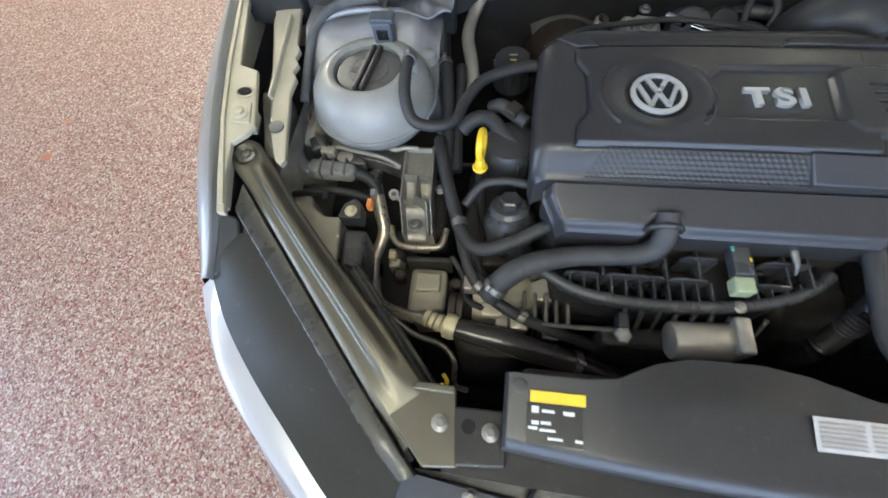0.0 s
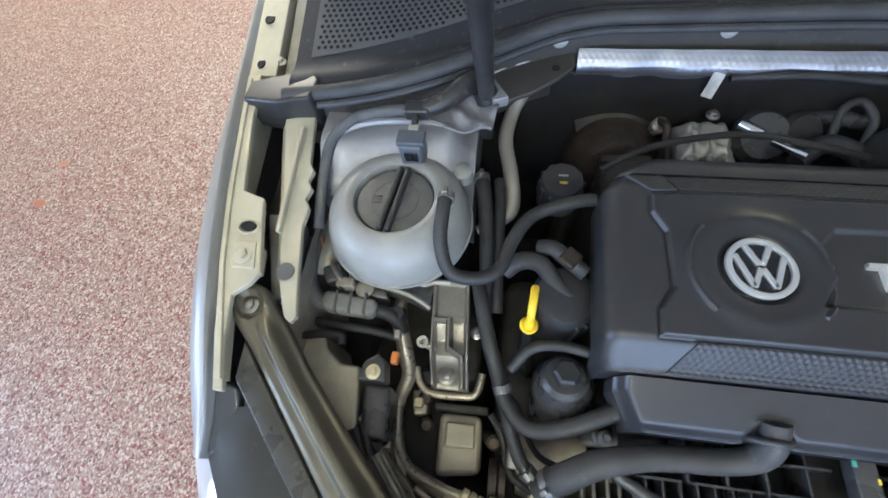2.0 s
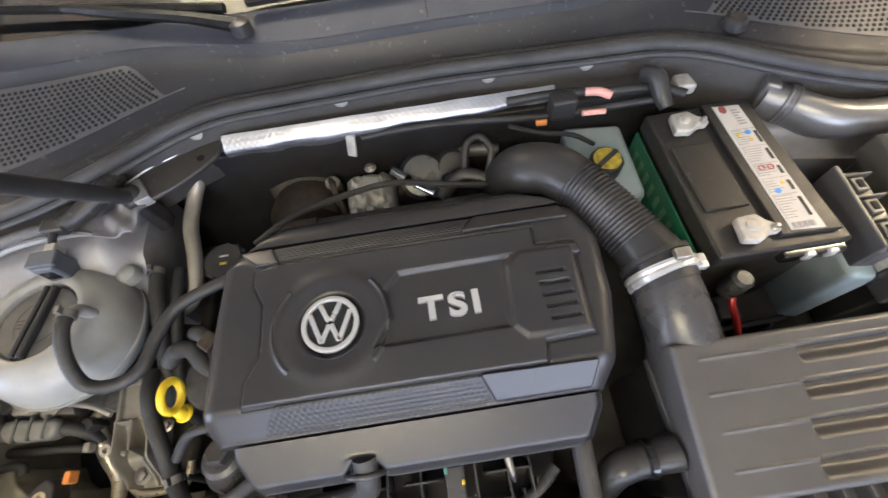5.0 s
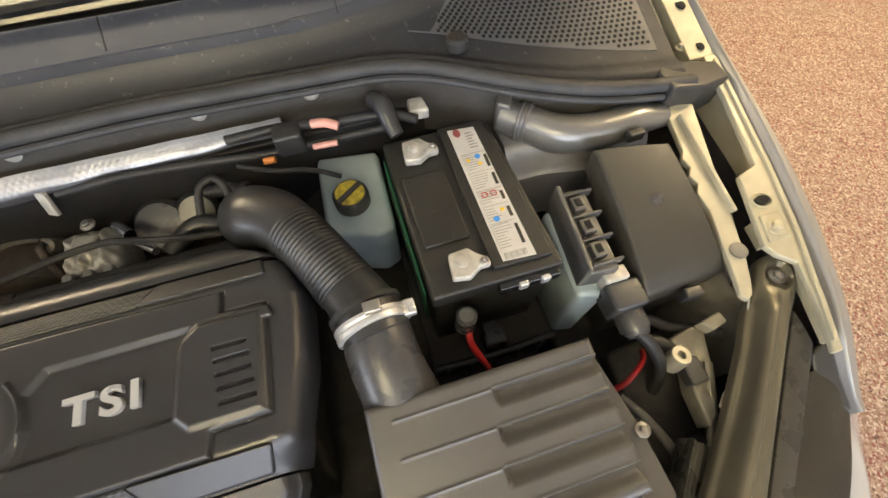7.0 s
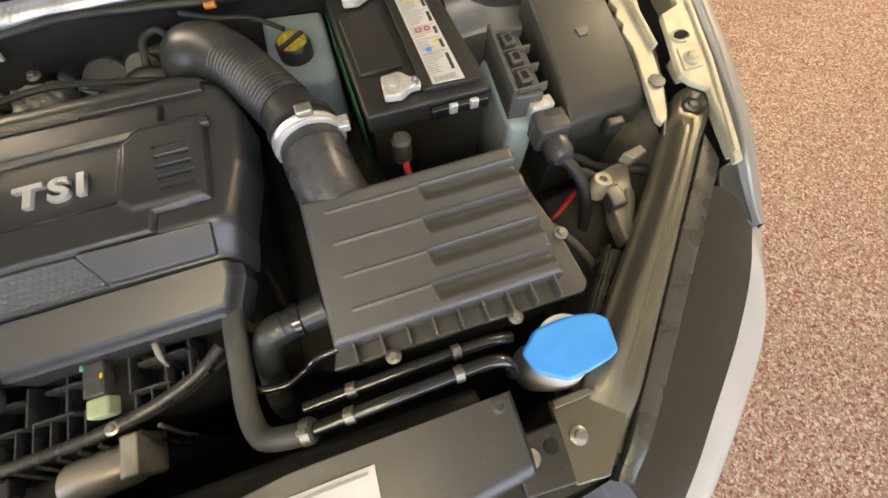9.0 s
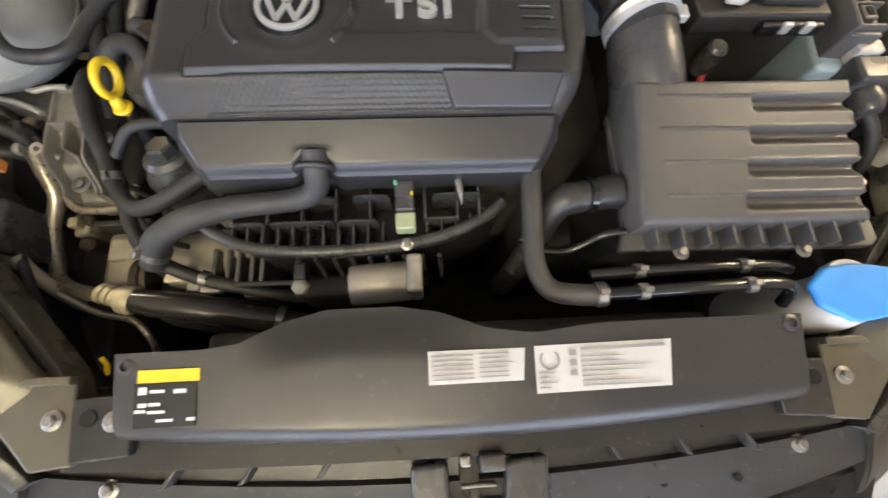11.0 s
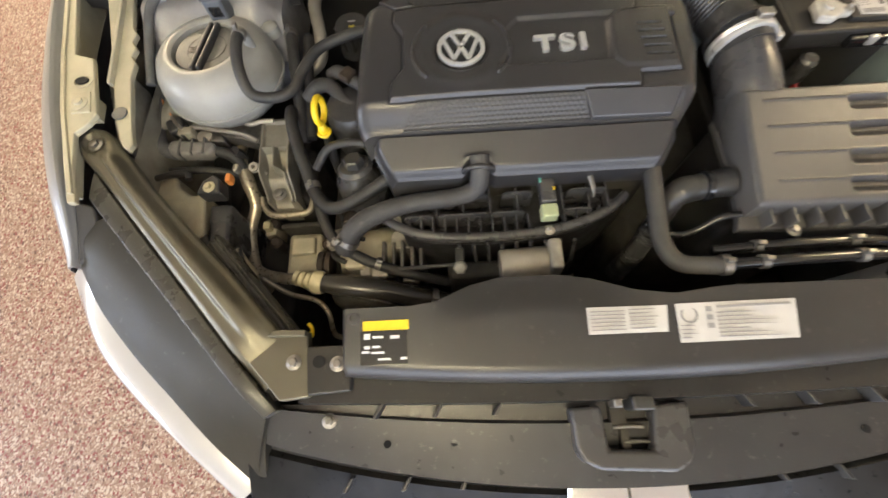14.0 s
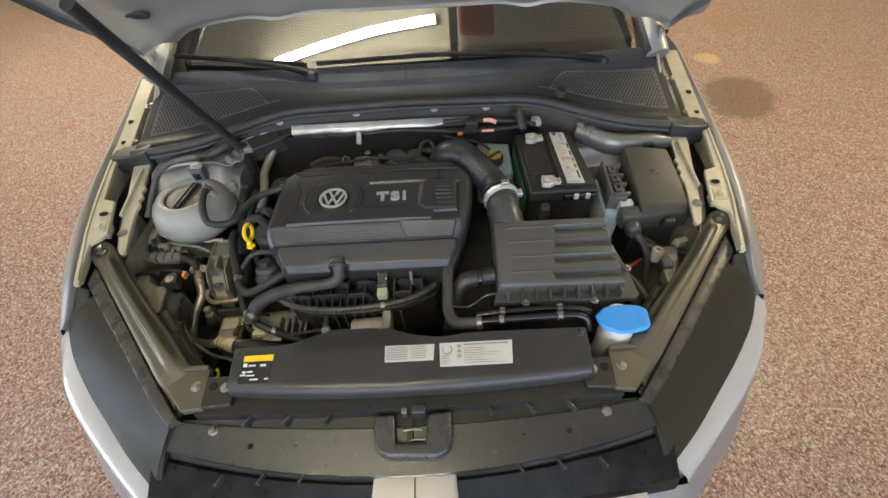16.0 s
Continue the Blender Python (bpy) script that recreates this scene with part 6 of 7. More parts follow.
hose_thing("overflow_hose", "thin black rubber overflow hose curling from the reservoir", [(-0.526, 0.503, 0.890), (-0.5275, 0.478, 0.891), (-0.528, 0.445, 0.872), (-0.514, 0.416, 0.850), (-0.478, 0.414, 0.842), (-0.452, 0.432, 0.84), (-0.440, 0.468, 0.842), (-0.414, 0.508, 0.846), (-0.36, 0.530, 0.85), (-0.335, 0.535, 0.85)], 0.0088, RUBBER, [((-0.526, 0.499, 0.8905), (0, -1, 0.1))])
hose_thing("breather_hose", "thick matt black foam-sleeved breather hose under the cover", [(-0.164, 0.285, 0.838), (-0.164, 0.264, 0.826), (-0.170, 0.250, 0.805), (-0.20, 0.243, 0.795), (-0.27, 0.238, 0.791), (-0.325, 0.225, 0.786), (-0.362, 0.206, 0.774), (-0.385, 0.188, 0.74)], [0.0145, 0.0145, 0.014, 0.0138, 0.014, 0.0155, 0.0165, 0.0160], RUBBER_GREY, [((-0.375, 0.197, 0.756), (-0.6, -0.5, -0.6))])
hose_thing("coolant_hose", "black rubber coolant hose with spring clamps", [(-0.482, 0.44, 0.78), (-0.474, 0.405, 0.790), (-0.462, 0.36, 0.780), (-0.447, 0.318, 0.766), (-0.432, 0.280, 0.758), (-0.405, 0.254, 0.760), (-0.36, 0.258, 0.775), (-0.305, 0.282, 0.795)], 0.0105, RUBBER, [((-0.438, 0.296, 0.761), (0.35, -1, -0.2))])
hose_thing("lower_coolant_hose", "black rubber hose running down beside the engine", [(-0.440, 0.30, 0.75), (-0.424, 0.248, 0.742), (-0.402, 0.206, 0.735), (-0.355, 0.176, 0.72), (-0.29, 0.160, 0.69), (-0.22, 0.15, 0.66)], 0.009, RUBBER, [((-0.400, 0.204, 0.735), (0.7, -0.7, -0.2)), ((-0.335, 0.171, 0.712), (0.9, -0.3, -0.3))])
hose_thing("air_conditioning_pipe", "bent bronze-coloured metal air conditioning pipe", [(-0.600, 0.42, 0.715), (-0.597, 0.388, 0.723), (-0.585, 0.345, 0.70), (-0.577, 0.312, 0.68), (-0.590, 0.27, 0.660), (-0.586, 0.225, 0.647), (-0.565, 0.188, 0.655), (-0.51, 0.166, 0.675), (-0.475, 0.160, 0.688)], [0.009, 0.0115, 0.0125, 0.011, 0.0098, 0.0098, 0.0098, 0.010, 0.010], TAN_PIPE, category="pipe")
fit_ = thing("pipe_fitting", "ringed cream metal pipe fitting", "pipe fitting")
for k in range(5):
    part("ring", lathe([(0.011, -0.005), (0.014, -0.0035), (0.014, 0.0035), (0.011, 0.005)], Matrix.Translation((-0.478 + k * 0.010, 0.161 - 0.003 * k, 0.690)) @ Vector((1, -0.4, 0)).to_track_quat("Z", "Y").to_matrix().to_4x4(), 20), CREAM, fit_)
hose_thing("charge_hose", "glossy thick black hose in front of the engine", [(-0.442, 0.150, 0.696), (-0.40, 0.143, 0.694), (-0.34, 0.134, 0.688), (-0.27, 0.120, 0.672), (-0.20, 0.108, 0.64), (-0.15, 0.10, 0.60)], [0.015, 0.019, 0.020, 0.020, 0.020, 0.019], HOSE_GLOSS, [((-0.25, 0.1165, 0.665), (0.95, -0.2, -0.3))])
part("collar", lathe([(0.013, -0.010), (0.019, -0.008), (0.020, 0.004), (0.018, 0.010)], Matrix.Translation((-0.440, 0.150, 0.694)) @ Vector((1, -0.25, 0)).to_track_quat("Z", "Y").to_matrix().to_4x4(), 24), CREAM, fit_)
hose_thing("thin_pipe", "thin bent metal pipe by the inner wing", [(-0.545, 0.165, 0.68), (-0.50, 0.14, 0.665), (-0.455, 0.128, 0.66), (-0.432, 0.105, 0.655), (-0.43, 0.075, 0.62), (-0.41, 0.07, 0.60)], 0.0045, TAN_PIPE, category="pipe")
hose_thing("sleeved_pipe", "dull grey metal pipe behind the reservoir", [(-0.490, 0.530, 0.755), (-0.462, 0.540, 0.765), (-0.440, 0.562, 0.775), (-0.445, 0.62, 0.783), (-0.457, 0.680, 0.790), (-0.450, 0.728, 0.803), (-0.436, 0.752, 0.822), (-0.424, 0.766, 0.850)], [0.008, 0.010, 0.0115, 0.012, 0.012, 0.012, 0.012, 0.012], PALE_METAL, category="pipe")
hose_thing("heater_hose", "black heater hose beside the reservoir", [(-0.490, 0.60, 0.80), (-0.482, 0.56, 0.805), (-0.474, 0.50, 0.79), (-0.470, 0.45, 0.77), (-0.468, 0.40, 0.74)], 0.011, RUBBER, [((-0.489, 0.592, 0.803), (0.1, -1, 0.1))])
hose_thing("heater_hose", "black heater hose beside the reservoir", [(-0.462, 0.60, 0.79), (-0.458, 0.55, 0.79), (-0.456, 0.47, 0.77), (-0.452, 0.40, 0.75)], 0.009, RUBBER)
hose_thing("short_hose", "short black hose into the engine", [(-0.445, 0.445, 0.80), (-0.425, 0.455, 0.815), (-0.40, 0.45, 0.82), (-0.375, 0.42, 0.815), (-0.345, 0.40, 0.81)], 0.012, RUBBER_GREY)
hose_thing("small_vacuum_hose", "thin black vacuum hose under the cover's edge", [(-0.43, 0.32, 0.775), (-0.405, 0.345, 0.795), (-0.37, 0.35, 0.80), (-0.335, 0.345, 0.80)], 0.007, RUBBER)
hose_thing("turbo_hose", "matt black hose beside the air filter box", [(0.094, 0.29, 0.805), (0.091, 0.25, 0.802), (0.089, 0.20, 0.795), (0.088, 0.155, 0.79), (0.100, 0.122, 0.795), (0.130, 0.112, 0.805), (0.16, 0.110, 0.81)], 0.0125, RUBBER_GREY, [((0.152, 0.1105, 0.809), (1, 0, 0.1))])
hose_thing("coolant_pipe", "dark metal coolant pipe behind the radiator cover", [(0.155, 0.110, 0.811), (0.22, 0.111, 0.815), (0.30, 0.113, 0.815), (0.36, 0.114, 0.812), (0.382, 0.108, 0.805), (0.388, 0.095, 0.78)], 0.0075, GLOSS, [((0.199, 0.111, 0.814), (1, 0, 0)), ((0.324, 0.113, 0.815), (1, 0, 0))], category="pipe")
hose_thing("coolant_pipe", "dark metal coolant pipe behind the radiator cover", [(0.150, 0.136, 0.795), (0.22, 0.137, 0.803), (0.30, 0.138, 0.805), (0.37, 0.138, 0.800), (0.40, 0.135, 0.79)], 0.007, GLOSS, [((0.205, 0.137, 0.802), (1, 0, 0)), ((0.330, 0.138, 0.804), (1, 0, 0))], category="pipe")
hose_thing("thin_vacuum_pipe", "thin dark pipe along the air filter box", [(0.075, 0.19, 0.78), (0.10, 0.175, 0.775), (0.13, 0.172, 0.772), (0.155, 0.178, 0.782), (0.175, 0.185, 0.797), (0.20, 0.187, 0.800)], 0.005, GLOSS, category="pipe")

# dipstick
dip = thing("dipstick", "yellow plastic oil dipstick handle", "dipstick")


def ring_loop(c, a, b, n=20):
    return [Vector(c) + Vector(a) * math.cos(2 * math.pi * k / n) + Vector(b) * math.sin(2 * math.pi * k / n) for k in range(n + 1)]


part("loop", tube(ring_loop((-0.410, 0.389, 0.834), (0.001, 0.0155, 0.012), (-0.0022, -0.0105, 0.0135)), 0.0052, 10, 2), YELLOW, dip)
part("stem", tube([(-0.411, 0.375, 0.820), (-0.411, 0.372, 0.808), (-0.411, 0.372, 0.792)], [0.006, 0.0085, 0.006], 12), YELLOW, dip)
part("collar", lathe([(0.010, -0.003), (0.012, 0), (0.010, 0.003)], pose(-0.411, 0.372, 0.802), 16), YELLOW, dip)
part("guide_tube", tube([(-0.410, 0.376, 0.795), (-0.408, 0.35, 0.72), (-0.39, 0.33, 0.62)], 0.008, 12), PLASTIC, dip)

# oil filter housing, belt-end casting, pump
oil = thing("oil_filter_housing", "black ribbed oil filter cap with hexagon top", "oil filter")
part("body", lathe([(0.040, -0.09), (0.040, -0.01), (0.036, 0.0), (0.030, 0.010), (0.030, 0.016), (0.024, 0.022), (0.0, 0.024)], pose(-0.362, 0.312, 0.765, -14, -4, 0), 40), PLASTIC_GREY, oil)
part("hexagon", lathe([(0.017, 0), (0.017, 0.014), (0.014, 0.017)], pose(-0.362, 0.316, 0.785, -14, -4, 0), 6), PLASTIC, oil)
vent = thing("camshaft_sensor_housing", "dark ribbed plastic housing beside the cover", "housing")
part("body", lathe([(0.042, -0.06), (0.042, 0.02), (0.036, 0.03), (0.02, 0.034)], pose(-0.368, 0.41, 0.79, 0, 0, 0), 32), PLASTIC, vent)
for k in range(9):
    a = radians(200 + k * 16)
    part("rib", box(-0.002, 0.002, 0.036, 0.046, -0.04, 0.022, 0.0008, m=pose(-0.368, 0.41, 0.79) @ pose(0, 0, 0, 0, 0, math.degrees(a))), PLASTIC, vent)
elbow = thing("coolant_elbow", "grey plastic coolant elbow with a brown clip", "pipe fitting")
part("tube", tube([(-0.40, 0.475, 0.82), (-0.385, 0.468, 0.832), (-0.365, 0.452, 0.832), (-0.345, 0.438, 0.828)], 0.0105, 14), RUBBER_GREY, elbow)
part("clip", box(-0.377, -0.355, 0.440, 0.464, 0.834, 0.846, 0.003, m=pose(-0.366, 0.452, 0.84, 0, 0, -40) @ pose(0.366, -0.452, -0.84)), BROWN_METAL, elbow, "brown clip")
cap2 = thing("filler_cap", "flat black cap with a small yellow symbol", "cap")
part("body", lathe([(0.031, -0.05), (0.031, -0.004), (0.028, 0.004), (0, 0.004)], pose(-0.372, 0.585, 0.82), 32), RUBBER, cap2)
for k in range(12):
    part("grip_rib", box(-0.003, 0.003, 0.029, 0.0335, -0.03, -0.002, 0.001, m=pose(-0.372, 0.585, 0.82, 0, 0, 30 * k)), RUBBER, cap2)
part("symbol", box(-0.378, -0.364, 0.590, 0.593, 0.8238, 0.8248, 0.0003), PRINT, cap2)
part("symbol", box(-0.376, -0.365, 0.577, 0.581, 0.8238, 0.8248, 0.0003), WORN_YELLOW, cap2)

# engine mount: cast bracket
mount = thing("engine_mount", "cast aluminium engine mount bracket with bolts", "engine mount")
def mount_top(u, v):
    """The cast saddle: thin upright walls with two smooth troughs between, a flat plate behind the lip."""
    x = -0.547 + 0.053 * u + 0.010 * v
    y = 0.446 - 0.150 * v
    mid = 0.47 + 0.36 * ease((v - 0.66) / 0.10)
    wall = max(math.exp(-((u - c) / w) ** 4) for c, w in ((0.03, 0.06), (mid, 0.07), (0.96, 0.07)))
    back = ease((0.41 - v) / 0.02)
    lip = math.exp(-((v - 0.42) / 0.018) ** 4) * (1 if u < mid else 0)
    edge = max(math.exp(-((u - 0.04) / 0.07) ** 4), math.exp(-((u - 0.96) / 0.06) ** 4), math.exp(-((v - 0.04) / 0.03) ** 4))
    front = back * (0.006 * edge - 0.004) + (1 - back) * (0.004 * max(wall, lip) - 0.024 * (1 - max(wall, lip)) * (0.5 + 0.5 * ease((v - 0.42) / 0.2)))
    return (x, y, 0.756 - 0.004 * v - 0.040 * ease((v - 0.72) / 0.28) + front)


part("saddle", sheet(mount_top, 70, 90, 0.05), MOUNT, mount, "cast saddle with upright walls and smooth troughs")
part("rib", tube([(-0.690, 0.432, 0.757), (-0.662, 0.430, 0.765), (-0.630, 0.422, 0.766), (-0.585, 0.412, 0.766), (-0.560, 0.402, 0.765), (-0.546, 0.394, 0.762)], 0.0040, 10), PALE_METAL, mount)
part("rib", tube([(-0.590, 0.447, 0.764), (-0.576, 0.435, 0.766), (-0.560, 0.428, 0.766), (-0.545, 0.434, 0.764), (-0.522, 0.436, 0.762)], 0.0042, 10), PALE_METAL, mount)
for x in (-0.652, -0.640):
    part("rib", tube([(x, 0.448, 0.768), (x + 0.001, 0.436, 0.766), (x + 0.002, 0.426, 0.764)], 0.0032, 8), PALE_METAL, mount)
part("web", prism([(-0.668, 0.442), (-0.60, 0.446), (-0.545, 0.440), (-0.548, 0.398), (-0.585, 0.412), (-0.63, 0.422), (-0.665, 0.428)], 0.72, 0.750, 0.003), DULL_STEEL, mount, "dull cast web")
part("ear", lathe([(0.0085, -0.004), (0.0085, 0.004), (0.004, 0.004), (0.004, -0.004)], pose(-0.552, 0.349, 0.748, 12, 0, 0), 20), PALE_METAL, mount)
part("ear_arm", tube([(-0.546, 0.346, 0.746), (-0.541, 0.344, 0.742), (-0.536, 0.343, 0.735)], 0.005, 8), PALE_METAL, mount)
part("bolt", bolt_head(-0.516, 0.312, 0.715, 0.011), DULL_STEEL, mount)
part("bolt", bolt_head(-0.478, 0.372, 0.735, 0.008), STEEL, mount)
part("cradle", tube([(-0.566, 0.325, 0.682), (-0.558, 0.303, 0.678), (-0.540, 0.290, 0.676), (-0.500, 0.290, 0.676), (-0.474, 0.295, 0.678), (-0.466, 0.325, 0.684)], 0.0060, 10), TAN_PIPE, mount, "bent cradle frame")
part("pillar", box(-0.55, -0.47, 0.31, 0.44, 0.40, 0.68, 0.02), DARK, mount)
tensioner = thing("pump_casing", "dull grey casting below the engine mount", "casting")
part("body", prism([(-0.548, 0.285), (-0.482, 0.285), (-0.478, 0.205), (-0.546, 0.195)], 0.45, 0.588, 0.010), OLIVE, tensioner)
part("raised_panel", prism([(-0.536, 0.272), (-0.492, 0.272), (-0.490, 0.238), (-0.536, 0.236)], 0.58, 0.598, 0.004), OLIVE, tensioner)
part("flange", prism([(-0.555, 0.296), (-0.474, 0.298), (-0.474, 0.288), (-0.555, 0.286)], 0.56, 0.610, 0.003), DARK, tensioner)
for x, y in ((-0.572, 0.30), (-0.565, 0.262), (-0.463, 0.25), (-0.445, 0.225)):
    part("pipe_stub", lathe([(0.011, -0.05), (0.011, 0.0), (0.007, 0.004)], pose(x, y, 0.60 + 0.05 * (x + 0.6), 10, 8, 0), 14), BROWN_METAL, tensioner)

tensioner.location = (0.021, -0.016, 0.05)

# duct and bracket beside the inner wing
tray2 = thing("wing_duct", "dusty dark plastic duct beside the inner wing", "duct")
part("panel", prism([(-0.765, 0.350), (-0.700, 0.347), (-0.692, 0.326), (-0.668, 0.309), (-0.640, 0.309), (-0.628, 0.226), (-0.655, 0.22), (-0.72, 0.265)], 0.60, 0.735, 0.005), OLIVE, tray2, "dusty olive flat panel")
part("edge", tube([(-0.735, 0.340, 0.744), (-0.70, 0.346, 0.746), (-0.672, 0.345, 0.748), (-0.668, 0.334, 0.746)], 0.006, 10), PLASTIC_DUSTY, tray2)
part("lower", prism([(-0.63, 0.24), (-0.60, 0.20), (-0.555, 0.10), (-0.51, 0.035), (-0.56, 0.05), (-0.62, 0.12), (-0.66, 0.20)], 0.55, 0.735, 0.010), PLASTIC_DUSTY, tray2)
part("side_rib", tube([(-0.612, 0.22, 0.735), (-0.575, 0.14, 0.725), (-0.53, 0.065, 0.72)], 0.006, 8), PLASTIC_DUSTY, tray2)
part("side_rib", tube([(-0.595, 0.23, 0.70), (-0.56, 0.15, 0.69), (-0.52, 0.08, 0.68)], 0.007, 8), PLASTIC, tray2)
brk = thing("sensor_bracket", "small black bracket with a brass bolt and orange tab", "bracket")
part("plate", prism([(-0.628, 0.285), (-0.588, 0.285), (-0.592, 0.312), (-0.605, 0.322), (-0.622, 0.310)], 0.745, 0.776, 0.004), PLASTIC, brk)
part("bolt", bolt_head(-0.607, 0.297, 0.776, 0.0085), CREAM, brk)
part("tab", box(-0.589, -0.580, 0.312, 0.328, 0.752, 0.768, 0.002), ORANGE, brk, "orange tab")
part("stem", prism([(-0.630, 0.288), (-0.590, 0.288), (-0.585, 0.215), (-0.622, 0.215)], 0.55, 0.735, 0.008), PLASTIC_GREY, brk)

acc = thing("alternator", "dusty pale alternator casting in front of the engine", "alternator")
part("body", lathe([(0.045, -0.05), (0.050, -0.03), (0.050, 0.03), (0.042, 0.045), (0.02, 0.05)], pose(-0.36, 0.215, 0.640, 0, 90, 0), 28), OLIVE, acc)
part("pulley", lathe([(0.030, 0), (0.030, 0.008), (0.026, 0.010), (0.030, 0.012), (0.030, 0.022)], pose(-0.425, 0.185, 0.665, 0, -90, 0), 28), BROWN_METAL, acc)
for k in range(5):
    part("fin", box(-0.332 + k * 0.016, -0.326 + k * 0.016, 0.165, 0.215, 0.60, 0.705 - 0.006 * (k % 2), 0.002), DULL_STEEL, acc)
part("plate", prism([(-0.318, 0.205), (-0.285, 0.205), (-0.280, 0.235), (-0.30, 0.245), (-0.320, 0.235)], 0.60, 0.690, 0.004), PALE_METAL, acc, "pale flat casting")
part("boss", box(-0.372, -0.352, 0.158, 0.185, 0.62, 0.690, 0.004), PALE_METAL, acc)
part("plug", box(-0.300, -0.272, 0.150, 0.165, 0.655, 0.672, 0.003), PALE_METAL, acc)
part("bracket", prism([(-0.40, 0.245), (-0.345, 0.25), (-0.34, 0.275), (-0.395, 0.275)], 0.55, 0.72, 0.006), BROWN_METAL, acc)
part("base", box(-0.43, -0.27, 0.16, 0.26, 0.3, 0.61, 0.02), DARK, acc)

# intake manifold
man = thing("intake_manifold", "black ribbed plastic intake manifold below the cover", "intake manifold")
# Body coloured as the shade between its paler ribs.
part("body", prism([(-0.30, 0.275), (0.075, 0.275), (0.06, 0.235), (0.0, 0.203), (-0.065, 0.189), (-0.165, 0.183), (-0.245, 0.190), (-0.29, 0.208)], 0.60, 0.742, 0.006), BAY_SHADE, man)
RIM = [(-0.316, 0.224), (-0.289, 0.207), (-0.247, 0.191), (-0.165, 0.184), (-0.066, 0.190), (-0.005, 0.204), (0.034, 0.222), (0.060, 0.243)]
part("rim", tube([(x, y, 0.772) for x, y in RIM], 0.0075, 12), PLASTIC_GREY, man, "curved rim")
part("lower_rim", tube([(x * 0.98, y + 0.002, 0.752) for x, y in RIM[1:-1]], 0.006, 10), PLASTIC, man)


def rim_y(x):
    return float(np.interp(x, [p[0] for p in RIM], [p[1] for p in RIM]))


def arched_wall(x0, x1, y, z0, z1):
    """A thin upright web with rounded upper corners."""
    b = bmesh.new()
    w, c = x1 - x0, min(0.008, (x1 - x0) * 0.3)
    prof = [(x0, z0), (x1, z0), (x1, z1 - c), (x1 - c * 0.35, z1 - c * 0.3), (x1 - c, z1), (x0 + c, z1), (x0 + c * 0.35, z1 - c * 0.3), (x0, z1 - c)]
    lo = [b.verts.new((x, y, z)) for x, z in prof]
    hi = [b.verts.new((x, y + 0.0024, z)) for x, z in prof]
    b.faces.new(lo)
    b.faces.new(hi[::-1])
    for i in range(len(prof)):
        b.faces.new((lo[i], lo[(i + 1) % len(prof)], hi[(i + 1) % len(prof)], hi[i]))
    bmesh.ops.recalc_face_normals(b, faces=b.faces)
    return b


for k in range(18):
    x = -0.275 + k * 0.0182
    if abs(x + 0.064) > 0.016:
        part("fin", box(x - 0.0011, x + 0.0011, rim_y(x), 0.219 if x < 0.0 else rim_y(x) + 0.012, 0.738, 0.777, 0.0005), PLASTIC_GREY, man)
for x0, x1 in ((-0.282, -0.236), (-0.230, -0.152), (-0.147, -0.098), (-0.040, 0.004)):
    part("web", arched_wall(x0, x1, 0.217, 0.735, 0.785), PLASTIC_GREY, man)
for x0, x1 in ((-0.245, -0.205), (-0.198, -0.152), (-0.130, -0.083), (-0.030, 0.030)):
    part("web", arched_wall(x0, x1, 0.247, 0.735, 0.790), PLASTIC_GREY, man)
for x in (-0.232, -0.191, -0.150, -0.108, -0.040, 0.000, 0.028):
    part("partition", box(x - 0.0015, x + 0.0015, 0.219, 0.262, 0.738, 0.783, 0.0006), PLASTIC_GREY, man)
part("nozzle", tube([(0.002, 0.262, 0.800), (0.004, 0.245, 0.796), (0.006, 0.235, 0.786)], [0.005, 0.004, 0.002], 10), DULL_STEEL, man)
for k in range(9):
    x = -0.20 + k * 0.022
    part("rod", tube([(x, 0.178, 0.76), (x + 0.004, 0.165, 0.71), (x + 0.004, 0.16, 0.66)], 0.003, 6), PLASTIC_GREY, man)
conn = thing("fuel_connector", "clear and pale green plastic connector", "connector")
part("body", box(-0.076, -0.052, 0.200, 0.222, 0.778, 0.800, 0.003), PALE_GREEN, conn, "pale green socket")
part("neck", box(-0.076, -0.053, 0.222, 0.262, 0.785, 0.805, 0.003), PLASTIC_GREY, conn)
part("tip", box(-0.077, -0.073, 0.254, 0.261, 0.803, 0.807, 0.001), material("teal_plastic", (0.10, 0.30, 0.25), 0.4), conn)
part("tip", box(-0.057, -0.054, 0.240, 0.246, 0.803, 0.806, 0.001), YELLOW, conn)
part("screw", bolt_head(-0.064, 0.188, 0.777, 0.007), STEEL, conn)
can = thing("solenoid_canister", "dull silver cylinder behind the radiator cover", "solenoid")
part("body", lathe([(0.024, 0), (0.026, 0.003), (0.026, 0.072), (0.022, 0.078)], pose(-0.138, 0.148, 0.735, 0, 90, 3), 32), PALE_METAL, can)
part("flange", box(-0.066, -0.046, 0.130, 0.180, 0.705, 0.768, 0.005), ALU, can)
part("plug", lathe([(0.009, 0.0), (0.011, 0.003), (0.011, 0.012), (0.008, 0.015)], pose(-0.2, 0.152, 0.735, 30, 0, 0), 6), SLEEVE, can, "grey plug")
part("plug", box(-0.207, -0.193, 0.155, 0.178, 0.728, 0.752, 0.003), PLASTIC, can)
part("stand", box(-0.22, -0.05, 0.14, 0.17, 0.40, 0.715, 0.01), DARK, can)

